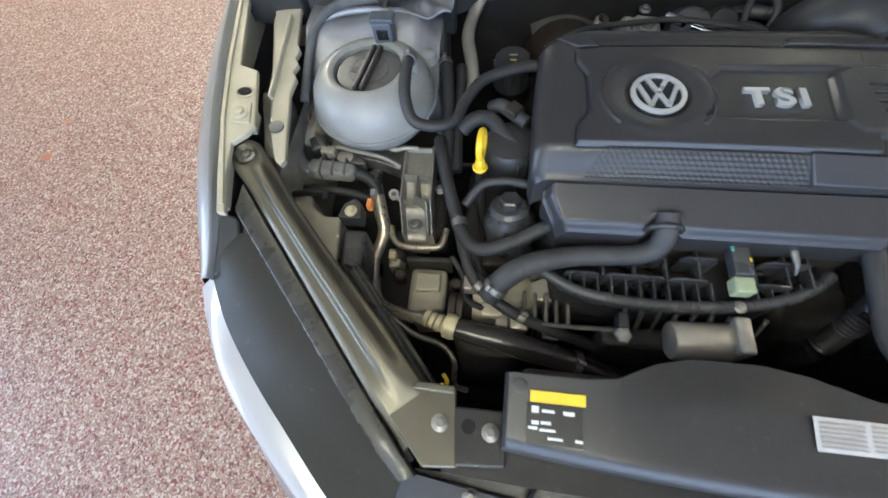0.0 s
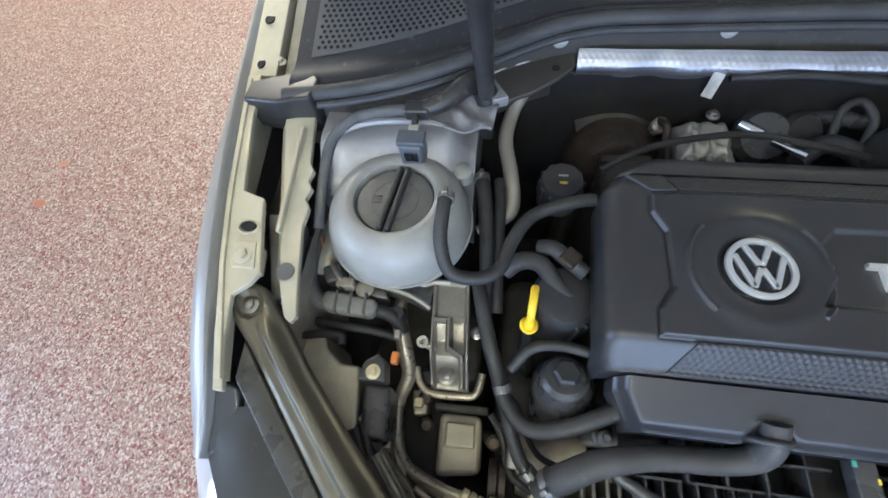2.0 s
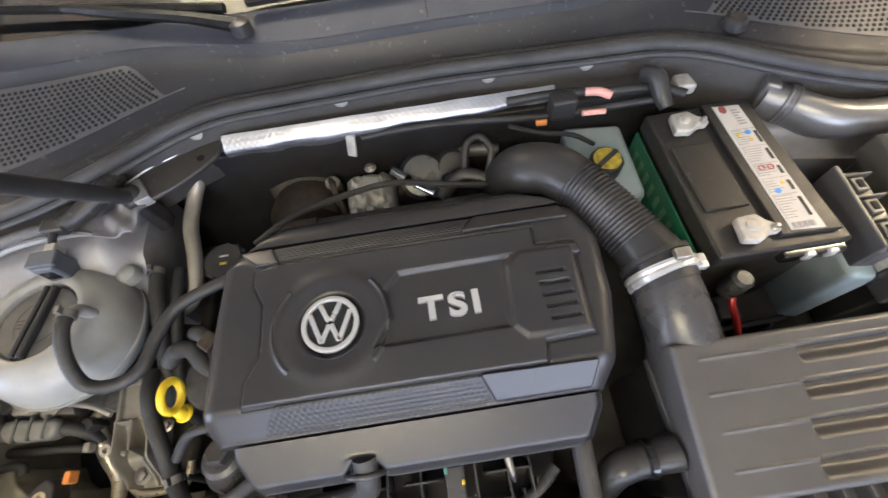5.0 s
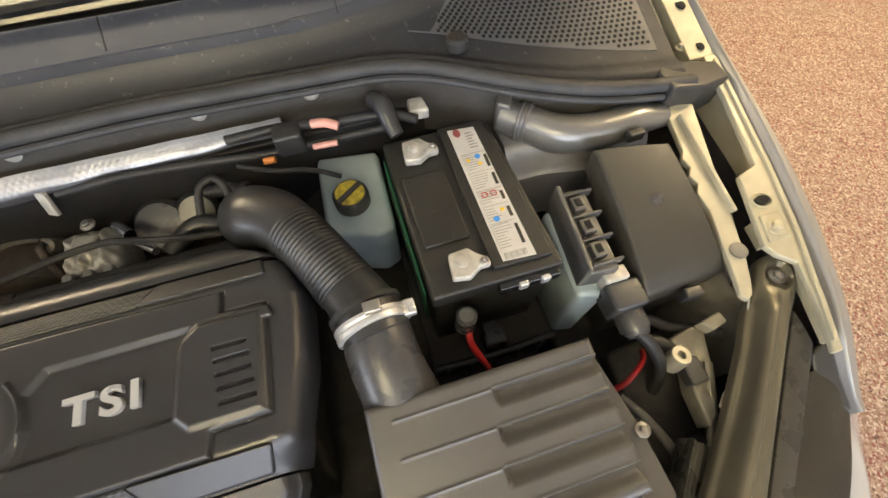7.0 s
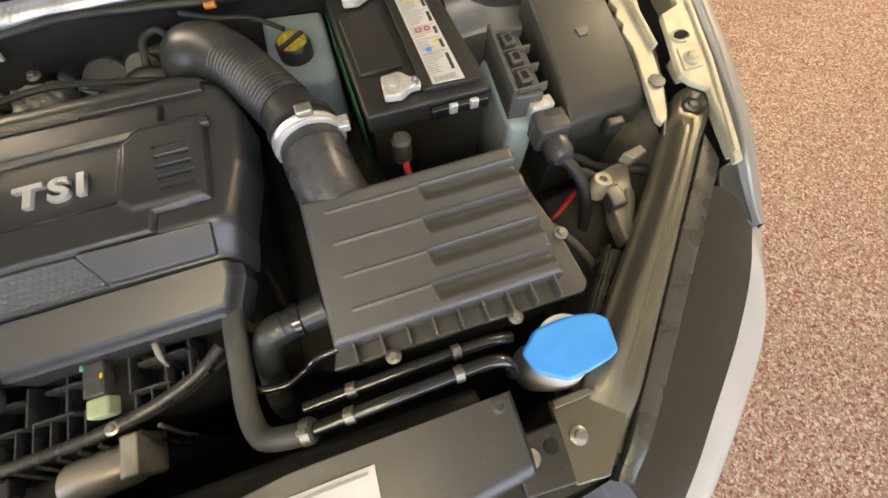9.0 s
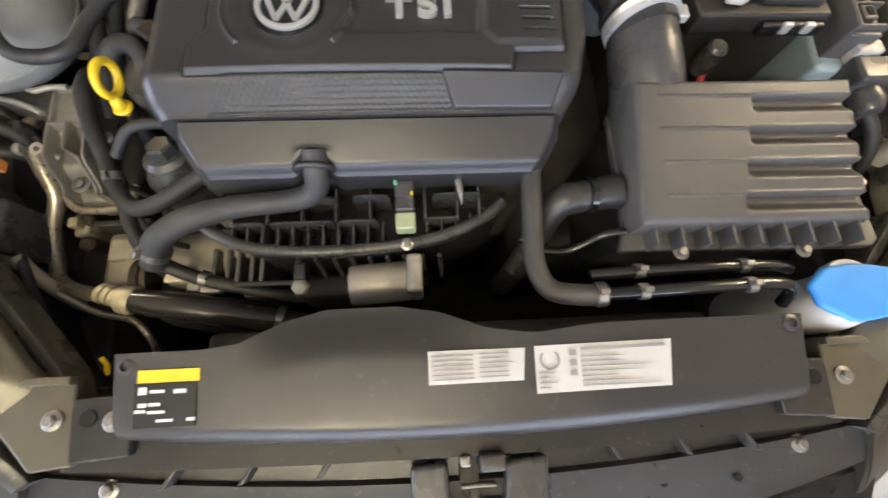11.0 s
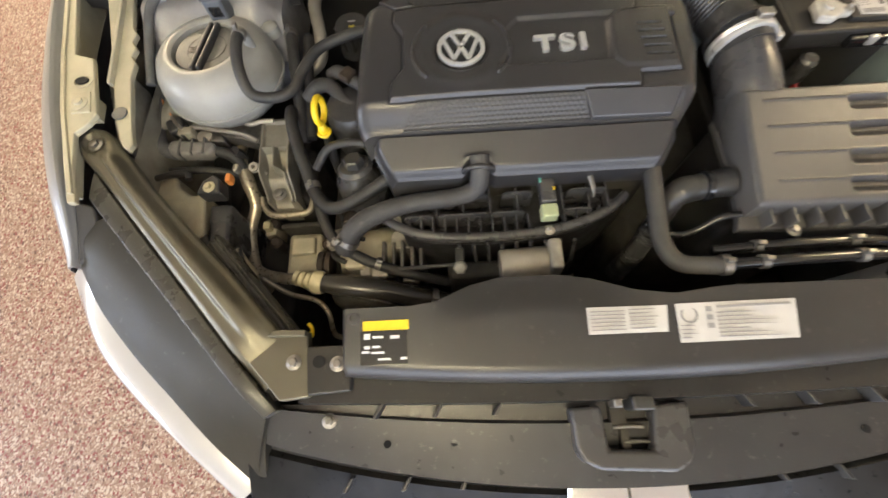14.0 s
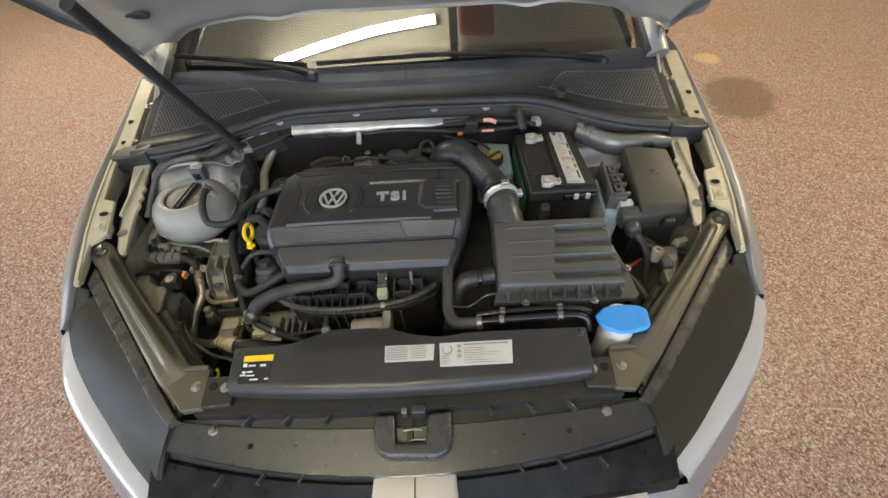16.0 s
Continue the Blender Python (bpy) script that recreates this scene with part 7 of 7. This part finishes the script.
# behind the cover: turbo, wires
turbo = thing("turbocharger", "heat-stained metal turbocharger behind the engine cover", "turbocharger")
part("housing", lathe([(0.03, -0.06), (0.075, -0.04), (0.082, 0.0), (0.065, 0.04), (0.03, 0.05)], pose(-0.27, 0.715, 0.705, 75, 20, 0), 32), BROWN_METAL, turbo)
def rough_cast(u, v):
    """A lumpy domed casting with raised webs."""
    x, y = -0.190 + 0.086 * u, 0.658 + 0.080 * v
    d = max(0.0, 1 - (2 * u - 1) ** 4) * max(0.0, 1 - (2 * v - 1) ** 4)
    web = max(math.exp(-((u - c) / 0.05) ** 2) for c in (0.18, 0.45, 0.78))
    return (x, y, 0.762 + 0.036 * math.sqrt(d) + 0.006 * web * d + 0.003 * math.sin(23 * u + 5 * v) * math.sin(19 * v) + 0.010 * (v - 0.5))


part("actuator", sheet(rough_cast, 50, 40, 0.03), ALU, turbo, "rough cast aluminium actuator")
part("actuator_step", prism([(-0.166, 0.694), (-0.126, 0.694), (-0.124, 0.716), (-0.158, 0.720)], 0.79, 0.808, 0.005), ALU, turbo)
part("bolt", bolt_head(-0.140, 0.735, 0.806, 0.009), STEEL, turbo)
for k in range(3):
    part("foot", box(-0.182 + k * 0.028, -0.168 + k * 0.028, 0.645, 0.668, 0.76, 0.792, 0.004), ALU, turbo)
part("fitting", lathe([(0.010, -0.03), (0.010, 0.0), (0.013, 0.002), (0.013, 0.016), (0.009, 0.020)], pose(-0.212, 0.735, 0.775, 25, 0, 0), 12), TAN_PIPE, turbo)
part("fitting", box(-0.310, -0.235, 0.640, 0.655, 0.785, 0.800, 0.003), BROWN_METAL, turbo)
for p0, p1, r in (((-0.100, 0.722, 0.803), (-0.078, 0.696, 0.808), 0.0085), ((-0.068, 0.682, 0.812), (-0.035, 0.650, 0.818), 0.006)):
    part("pin", tube([p0, p1], r, 12), CHROME, turbo, "bright metal pin")
part("disc", lathe([(0.040, -0.02), (0.044, 0.0), (0.036, 0.012), (0.018, 0.014)], pose(-0.052, 0.728, 0.770, 35, 0, 0), 28), PLASTIC_GREY, turbo)
part("disc", lathe([(0.030, -0.02), (0.033, 0.0), (0.026, 0.010)], pose(0.004, 0.735, 0.775, 40, 10, 0), 28), PLASTIC, turbo)
part("shield", sheet(lambda u, v: (-0.34 + 0.13 * u + 0.03 * v, 0.76 - 0.07 * v, 0.76 + 0.02 * math.sin(math.pi * u) - 0.07 * v), 20, 14, 0.004), DARK, turbo, "dark heat shield")
part("oil_pipe", tube([(-0.215, 0.735, 0.79), (-0.208, 0.715, 0.80), (-0.205, 0.70, 0.785), (-0.198, 0.68, 0.76)], 0.006, 10), BROWN_METAL, turbo)
part("cable", tube([(-0.32, 0.60, 0.83), (-0.26, 0.635, 0.838), (-0.17, 0.672, 0.825), (-0.10, 0.680, 0.825), (-0.03, 0.66, 0.83), (0.03, 0.655, 0.82), (0.07, 0.665, 0.80)], 0.005, 8), RUBBER, turbo)
part("loop", tube([(0.02, 0.70, 0.80), (0.03, 0.735, 0.825), (0.055, 0.745, 0.83), (0.07, 0.72, 0.82), (0.06, 0.69, 0.80)], 0.006, 10), RUBBER_GREY, turbo)
part("pipe", tube([(-0.03, 0.66, 0.79), (0.01, 0.69, 0.80), (0.05, 0.68, 0.795), (0.07, 0.65, 0.78)], 0.014, 14), PLASTIC, turbo)
part("pipe", tube([(-0.03, 0.755, 0.77), (0.03, 0.76, 0.785), (0.09, 0.745, 0.79)], 0.012, 14), PLASTIC_GREY, turbo)
part("downpipe", tube([(-0.24, 0.70, 0.68), (-0.18, 0.735, 0.70), (-0.08, 0.75, 0.70), (0.0, 0.74, 0.68)], 0.035, 18), BROWN_METAL, turbo)
part("mounting", box(-0.33, 0.06, 0.66, 0.76, 0.3, 0.70, 0.02), DARK, turbo)

harness = thing("wiring_harness", "taped wiring loom along the scuttle with pink and orange markers", "wiring loom")
part("loom", tube([(-0.14, 0.752, 0.862), (-0.05, 0.748, 0.872), (0.05, 0.744, 0.868), (0.15, 0.738, 0.862), (0.25, 0.730, 0.87), (0.33, 0.715, 0.885)], 0.006, 10), RUBBER, harness)
part("loom", tube([(0.10, 0.755, 0.888), (0.18, 0.752, 0.892), (0.26, 0.745, 0.888), (0.33, 0.735, 0.89), (0.37, 0.712, 0.89)], 0.007, 10), RUBBER, harness)
part("tape", tube([(0.222, 0.744, 0.894), (0.24, 0.738, 0.897), (0.258, 0.730, 0.893)], 0.0066, 10), PINK, harness, "pink tape")
part("tape", tube([(0.215, 0.722, 0.872), (0.235, 0.719, 0.874), (0.25, 0.717, 0.875)], 0.0045, 10), PINK, harness, "pink tape")
part("tape", tube([(0.142, 0.722, 0.866), (0.158, 0.720, 0.867)], 0.005, 10), ORANGE, harness, "orange tape")
part("junction", box(0.165, 0.205, 0.722, 0.752, 0.862, 0.900, 0.005), PLASTIC, harness)
part("boot", tube([(0.315, 0.755, 0.905), (0.325, 0.735, 0.91), (0.33, 0.712, 0.895), (0.335, 0.695, 0.885)], [0.012, 0.014, 0.013, 0.010], 14), PLASTIC, harness, "black cable boot")
part("bracket", prism([(0.362, 0.725), (0.392, 0.722), (0.388, 0.752), (0.364, 0.752)], 0.875, 0.895, 0.004), LEAD, harness, "pale cable bracket")
part("loom", tube([(0.10, 0.735, 0.855), (0.15, 0.715, 0.85), (0.20, 0.705, 0.845), (0.24, 0.70, 0.82)], 0.004, 8), RUBBER, harness)
thing("red_cable", "short red battery cable by the air filter box", "cable", source=tube([(0.358, 0.425, 0.80), (0.352, 0.405, 0.79), (0.360, 0.385, 0.77), (0.372, 0.37, 0.74)], 0.005, 8), mat=RED)
thing("red_cable", "red cable between air filter box and wing", "cable", source=tube([(0.540, 0.290, 0.715), (0.556, 0.294, 0.728), (0.575, 0.304, 0.734), (0.594, 0.316, 0.730), (0.606, 0.328, 0.715)], 0.0042, 8), mat=RED)
lvl = thing("sensor_cable", "black cable over the suspension tower to the reservoir plug", "cable")
part("tube", tube([(-0.715, 0.48, 0.82), (-0.716, 0.545, 0.845), (-0.708, 0.597, 0.870), (-0.680, 0.626, 0.884), (-0.645, 0.637, 0.889), (-0.60, 0.641, 0.892), (-0.565, 0.641, 0.890)], 0.0078, 10), TAPE, lvl)
part("tube", tube([(-0.586, 0.612, 0.886), (-0.584, 0.626, 0.892), (-0.582, 0.642, 0.892)], 0.005, 8), RUBBER, lvl)
part("clip", box(-0.602, -0.566, 0.630, 0.654, 0.882, 0.901, 0.004), PLASTIC, lvl)
part("branch", tube([(-0.575, 0.642, 0.892), (-0.548, 0.654, 0.897), (-0.52, 0.68, 0.903), (-0.50, 0.712, 0.903)], [0.011, 0.014, 0.016, 0.012], 12), PLASTIC_DUSTY, lvl)
loom2 = thing("wing_loom", "black wiring loom with grey tape beside the inner wing", "wiring loom")
part("loom", tube([(-0.700, 0.56, 0.79), (-0.725, 0.50, 0.77), (-0.742, 0.445, 0.755), (-0.735, 0.410, 0.748), (-0.712, 0.394, 0.746), (-0.68, 0.392, 0.742)], [0.009, 0.011, 0.014, 0.014, 0.013, 0.012], 12), TAPE, loom2)
part("wrap", prism([(-0.708, 0.410), (-0.629, 0.402), (-0.622, 0.390), (-0.632, 0.374), (-0.700, 0.378), (-0.712, 0.392)], 0.736, 0.762, 0.008), SLEEVE, loom2, "flat grey taped section of the loom")
for x in (-0.690, -0.668, -0.646):
    part("tape_edge", prism([(x, 0.4095), (x + 0.004, 0.409), (x + 0.006, 0.376), (x + 0.002, 0.3765)], 0.740, 0.7632, 0.0006), TAPE, loom2)
part("loom", tube([(-0.625, 0.388, 0.748), (-0.612, 0.386, 0.744), (-0.598, 0.380, 0.735), (-0.59, 0.368, 0.715)], 0.010, 12), RUBBER, loom2)
part("loom", tube([(-0.730, 0.37, 0.72), (-0.69, 0.366, 0.726), (-0.64, 0.364, 0.724), (-0.60, 0.36, 0.71)], 0.007, 10), RUBBER, loom2)
part("plug", box(-0.712, -0.682, 0.420, 0.448, 0.745, 0.775, 0.005, m=pose(-0.697, 0.434, 0.76, 8, 0, 25) @ pose(0.697, -0.434, -0.76)), PLASTIC, loom2)
part("plug_collar", box(-0.690, -0.672, 0.412, 0.436, 0.748, 0.770, 0.003, m=pose(-0.681, 0.424, 0.76, 0, 0, 25) @ pose(0.681, -0.424, -0.76)), RUBBER, loom2)
part("junction", lathe([(0.013, -0.02), (0.014, 0.0), (0.010, 0.01)], pose(-0.597, 0.388, 0.735), 8), PLASTIC, loom2)
part("wire", tube([(-0.735, 0.505, 0.775), (-0.722, 0.474, 0.778), (-0.706, 0.453, 0.778), (-0.692, 0.437, 0.772)], 0.0014, 6), ORANGE, loom2, "thin brown wire")
part("bracket", prism([(-0.715, 0.56), (-0.69, 0.56), (-0.685, 0.47), (-0.705, 0.46)], 0.70, 0.775, 0.004), PLASTIC, loom2)

# driver's side wing: stay, bracket with a boss, small looms
rod = thing("wing_stay", "pale metal stay with a clamp beside the brace", "stay")
part("rod", tube([(0.735, 0.335, 0.795), (0.70, 0.290, 0.788), (0.654, 0.239, 0.778), (0.61, 0.185, 0.762), (0.574, 0.139, 0.75)], 0.0085, 10, flat=0.6), INNER_DULL, rod)
part("wire", tube([(0.728, 0.36, 0.83), (0.722, 0.335, 0.815), (0.712, 0.31, 0.80)], 0.002, 6), STEEL, rod)
part("clamp", box(0.632, 0.656, 0.226, 0.240, 0.775, 0.798, 0.003, m=pose(0.644, 0.233, 0, 0, 0, 40) @ pose(-0.644, -0.233, 0)), LEAD, rod, "pale plastic clamp")
lb = thing("lamp_bracket", "yellowed steel bracket with a round boss on the inner wing", "bracket")
part("plate", prism([(0.665, 0.345), (0.705, 0.352), (0.722, 0.345), (0.700, 0.285), (0.672, 0.235), (0.655, 0.225), (0.660, 0.275), (0.672, 0.305)], 0.69, 0.726, 0.004), INNER_DULL, lb)
part("boss", lathe([(0.014, -0.03), (0.014, 0.0), (0.0125, 0.003), (0.006, 0.003), (0.005, -0.004), (0, -0.004)], pose(0.652, 0.318, 0.752, -8, 6, 0), 24), INNER_DULL, lb, "pale ringed boss")
part("ear", prism([(0.700, 0.350), (0.735, 0.356), (0.738, 0.340), (0.712, 0.334)], 0.735, 0.756, 0.003), INNER_DULL, lb)
part("arm", tube([(0.70, 0.30, 0.725), (0.68, 0.25, 0.715), (0.655, 0.20, 0.70), (0.62, 0.15, 0.68)], 0.012, 10, flat=0.5), INNER_DULL, lb)
part("backing", prism([(0.60, 0.36), (0.72, 0.37), (0.72, 0.27), (0.66, 0.15), (0.60, 0.10), (0.58, 0.2)], 0.50, 0.66, 0.01), DARK, lb)
lb.location = (-0.036, -0.016, 0.032)
wl = thing("lamp_loom", "black wiring loom running to the lamp", "wiring loom")
part("loom", tube([(0.585, 0.335, 0.77), (0.612, 0.325, 0.765), (0.632, 0.29, 0.75), (0.640, 0.24, 0.735), (0.63, 0.18, 0.72), (0.60, 0.12, 0.70)], 0.009, 10), RUBBER, wl)
part("loom", tube([(0.60, 0.37, 0.76), (0.625, 0.36, 0.75), (0.65, 0.345, 0.74), (0.69, 0.33, 0.74), (0.715, 0.315, 0.745)], 0.008, 10), RUBBER_GREY, wl)
part("plug", box(0.622, 0.648, 0.262, 0.298, 0.742, 0.768, 0.004), PLASTIC_GREY, wl)
part("clip", box(0.630, 0.642, 0.218, 0.230, 0.738, 0.752, 0.002), LEAD, wl)
part("loom", tube([(0.53, 0.28, 0.74), (0.555, 0.24, 0.735), (0.575, 0.19, 0.72), (0.57, 0.13, 0.70), (0.55, 0.08, 0.68)], 0.007, 10), RUBBER_GREY, wl)
part("stub", tube([(0.61, 0.20, 0.735), (0.605, 0.175, 0.715), (0.60, 0.155, 0.69)], 0.010, 10), PLASTIC_DUSTY, wl)

# small pipes, plugs and wires low beside the engine, passenger side
lowp = thing("drain_pipes", "dusty pale pipes low beside the inner wing", "pipe")
part("pipe", tube([(-0.622, 0.245, 0.725), (-0.612, 0.225, 0.71), (-0.600, 0.205, 0.68), (-0.590, 0.19, 0.64)], 0.009, 10), INNER_DULL, lowp)
part("pipe", tube([(-0.592, 0.215, 0.70), (-0.580, 0.195, 0.685), (-0.568, 0.175, 0.655), (-0.56, 0.16, 0.62)], 0.009, 10), OLIVE, lowp)
part("bracket", prism([(-0.572, 0.295), (-0.548, 0.298), (-0.546, 0.262), (-0.566, 0.258)], 0.55, 0.652, 0.004), OLIVE, lowp)
part("tab", box(-0.566, -0.552, 0.268, 0.284, 0.648, 0.668, 0.003), CREAM, lowp, "cream tab")
part("plug", box(-0.560, -0.535, 0.30, 0.325, 0.63, 0.668, 0.004), PLASTIC_DUSTY, lowp)
tie = thing("cable_tie", "small yellow cable tie on a thin wire", "cable tie", source=tube([(-0.440, 0.074, 0.725), (-0.434, 0.066, 0.722), (-0.436, 0.056, 0.715), (-0.442, 0.062, 0.71)], 0.003, 8), mat=YELLOW)
ew = thing("engine_wires", "thin black wires and plugs in front of the engine", "wiring")
part("wire", tube([(-0.44, 0.30, 0.73), (-0.415, 0.285, 0.70), (-0.40, 0.25, 0.695), (-0.385, 0.225, 0.71), (-0.36, 0.215, 0.715)], 0.004, 8), RUBBER_GREY, ew)
part("wire", tube([(-0.45, 0.27, 0.69), (-0.43, 0.24, 0.68), (-0.42, 0.20, 0.685), (-0.39, 0.18, 0.70)], 0.005, 8), RUBBER, ew)
part("plug", box(-0.425, -0.400, 0.205, 0.232, 0.690, 0.716, 0.004), PALE_METAL, ew, "pale connector")
part("plug", box(-0.395, -0.362, 0.170, 0.192, 0.685, 0.703, 0.004), OLIVE, ew)
part("plug", box(-0.350, -0.322, 0.155, 0.176, 0.678, 0.694, 0.003), PALE_METAL, ew, "pale connector")
part("wire", tube([(-0.31, 0.165, 0.70), (-0.27, 0.16, 0.715), (-0.235, 0.158, 0.725), (-0.205, 0.155, 0.735)], 0.0035, 8), RUBBER_GREY, ew)
part("casting", prism([(-0.44, 0.262), (-0.405, 0.270), (-0.398, 0.235), (-0.43, 0.225)], 0.50, 0.66, 0.008), OLIVE, ew, "dusty beige casting")
part("casting", prism([(-0.392, 0.258), (-0.352, 0.262), (-0.350, 0.232), (-0.388, 0.228)], 0.50, 0.645, 0.008), ALU, ew)
part("casting", prism([(-0.325, 0.262), (-0.288, 0.262), (-0.290, 0.246), (-0.322, 0.246)], 0.60, 0.742, 0.005), ALU, ew)
for x, y, z in ((-0.42, 0.25, 0.662), (-0.372, 0.246, 0.647), (-0.307, 0.255, 0.743)):
    part("bolt", bolt_head(x, y, z, 0.008), STEEL, ew)

# brackets and scraps of bright metal between the reservoir and the engine mount
wb = thing("wing_bracket", "bright pressed metal bracket under the coolant reservoir", "bracket")
part("plate", prism([(-0.672, 0.425), (-0.640, 0.428), (-0.618, 0.420), (-0.612, 0.405), (-0.66, 0.410)], 0.72, 0.752, 0.003), DULL_STEEL, wb)
part("disc", lathe([(0.014, 0), (0.014, 0.004), (0.010, 0.006)], pose(-0.650, 0.418, 0.751), 20), PALE_METAL, wb, "pale round plug")
part("tab", box(-0.700, -0.675, 0.470, 0.505, 0.775, 0.790, 0.003), ALU, wb)
part("tab", box(-0.690, -0.664, 0.412, 0.428, 0.752, 0.772, 0.003), INNER_DULL, wb)
part("rod", tube([(-0.703, 0.448, 0.775), (-0.690, 0.430, 0.772), (-0.672, 0.415, 0.765)], 0.004, 8), STEEL, wb)
part("clip", box(-0.598, -0.588, 0.352, 0.366, 0.725, 0.740, 0.003), PALE_METAL, wb)
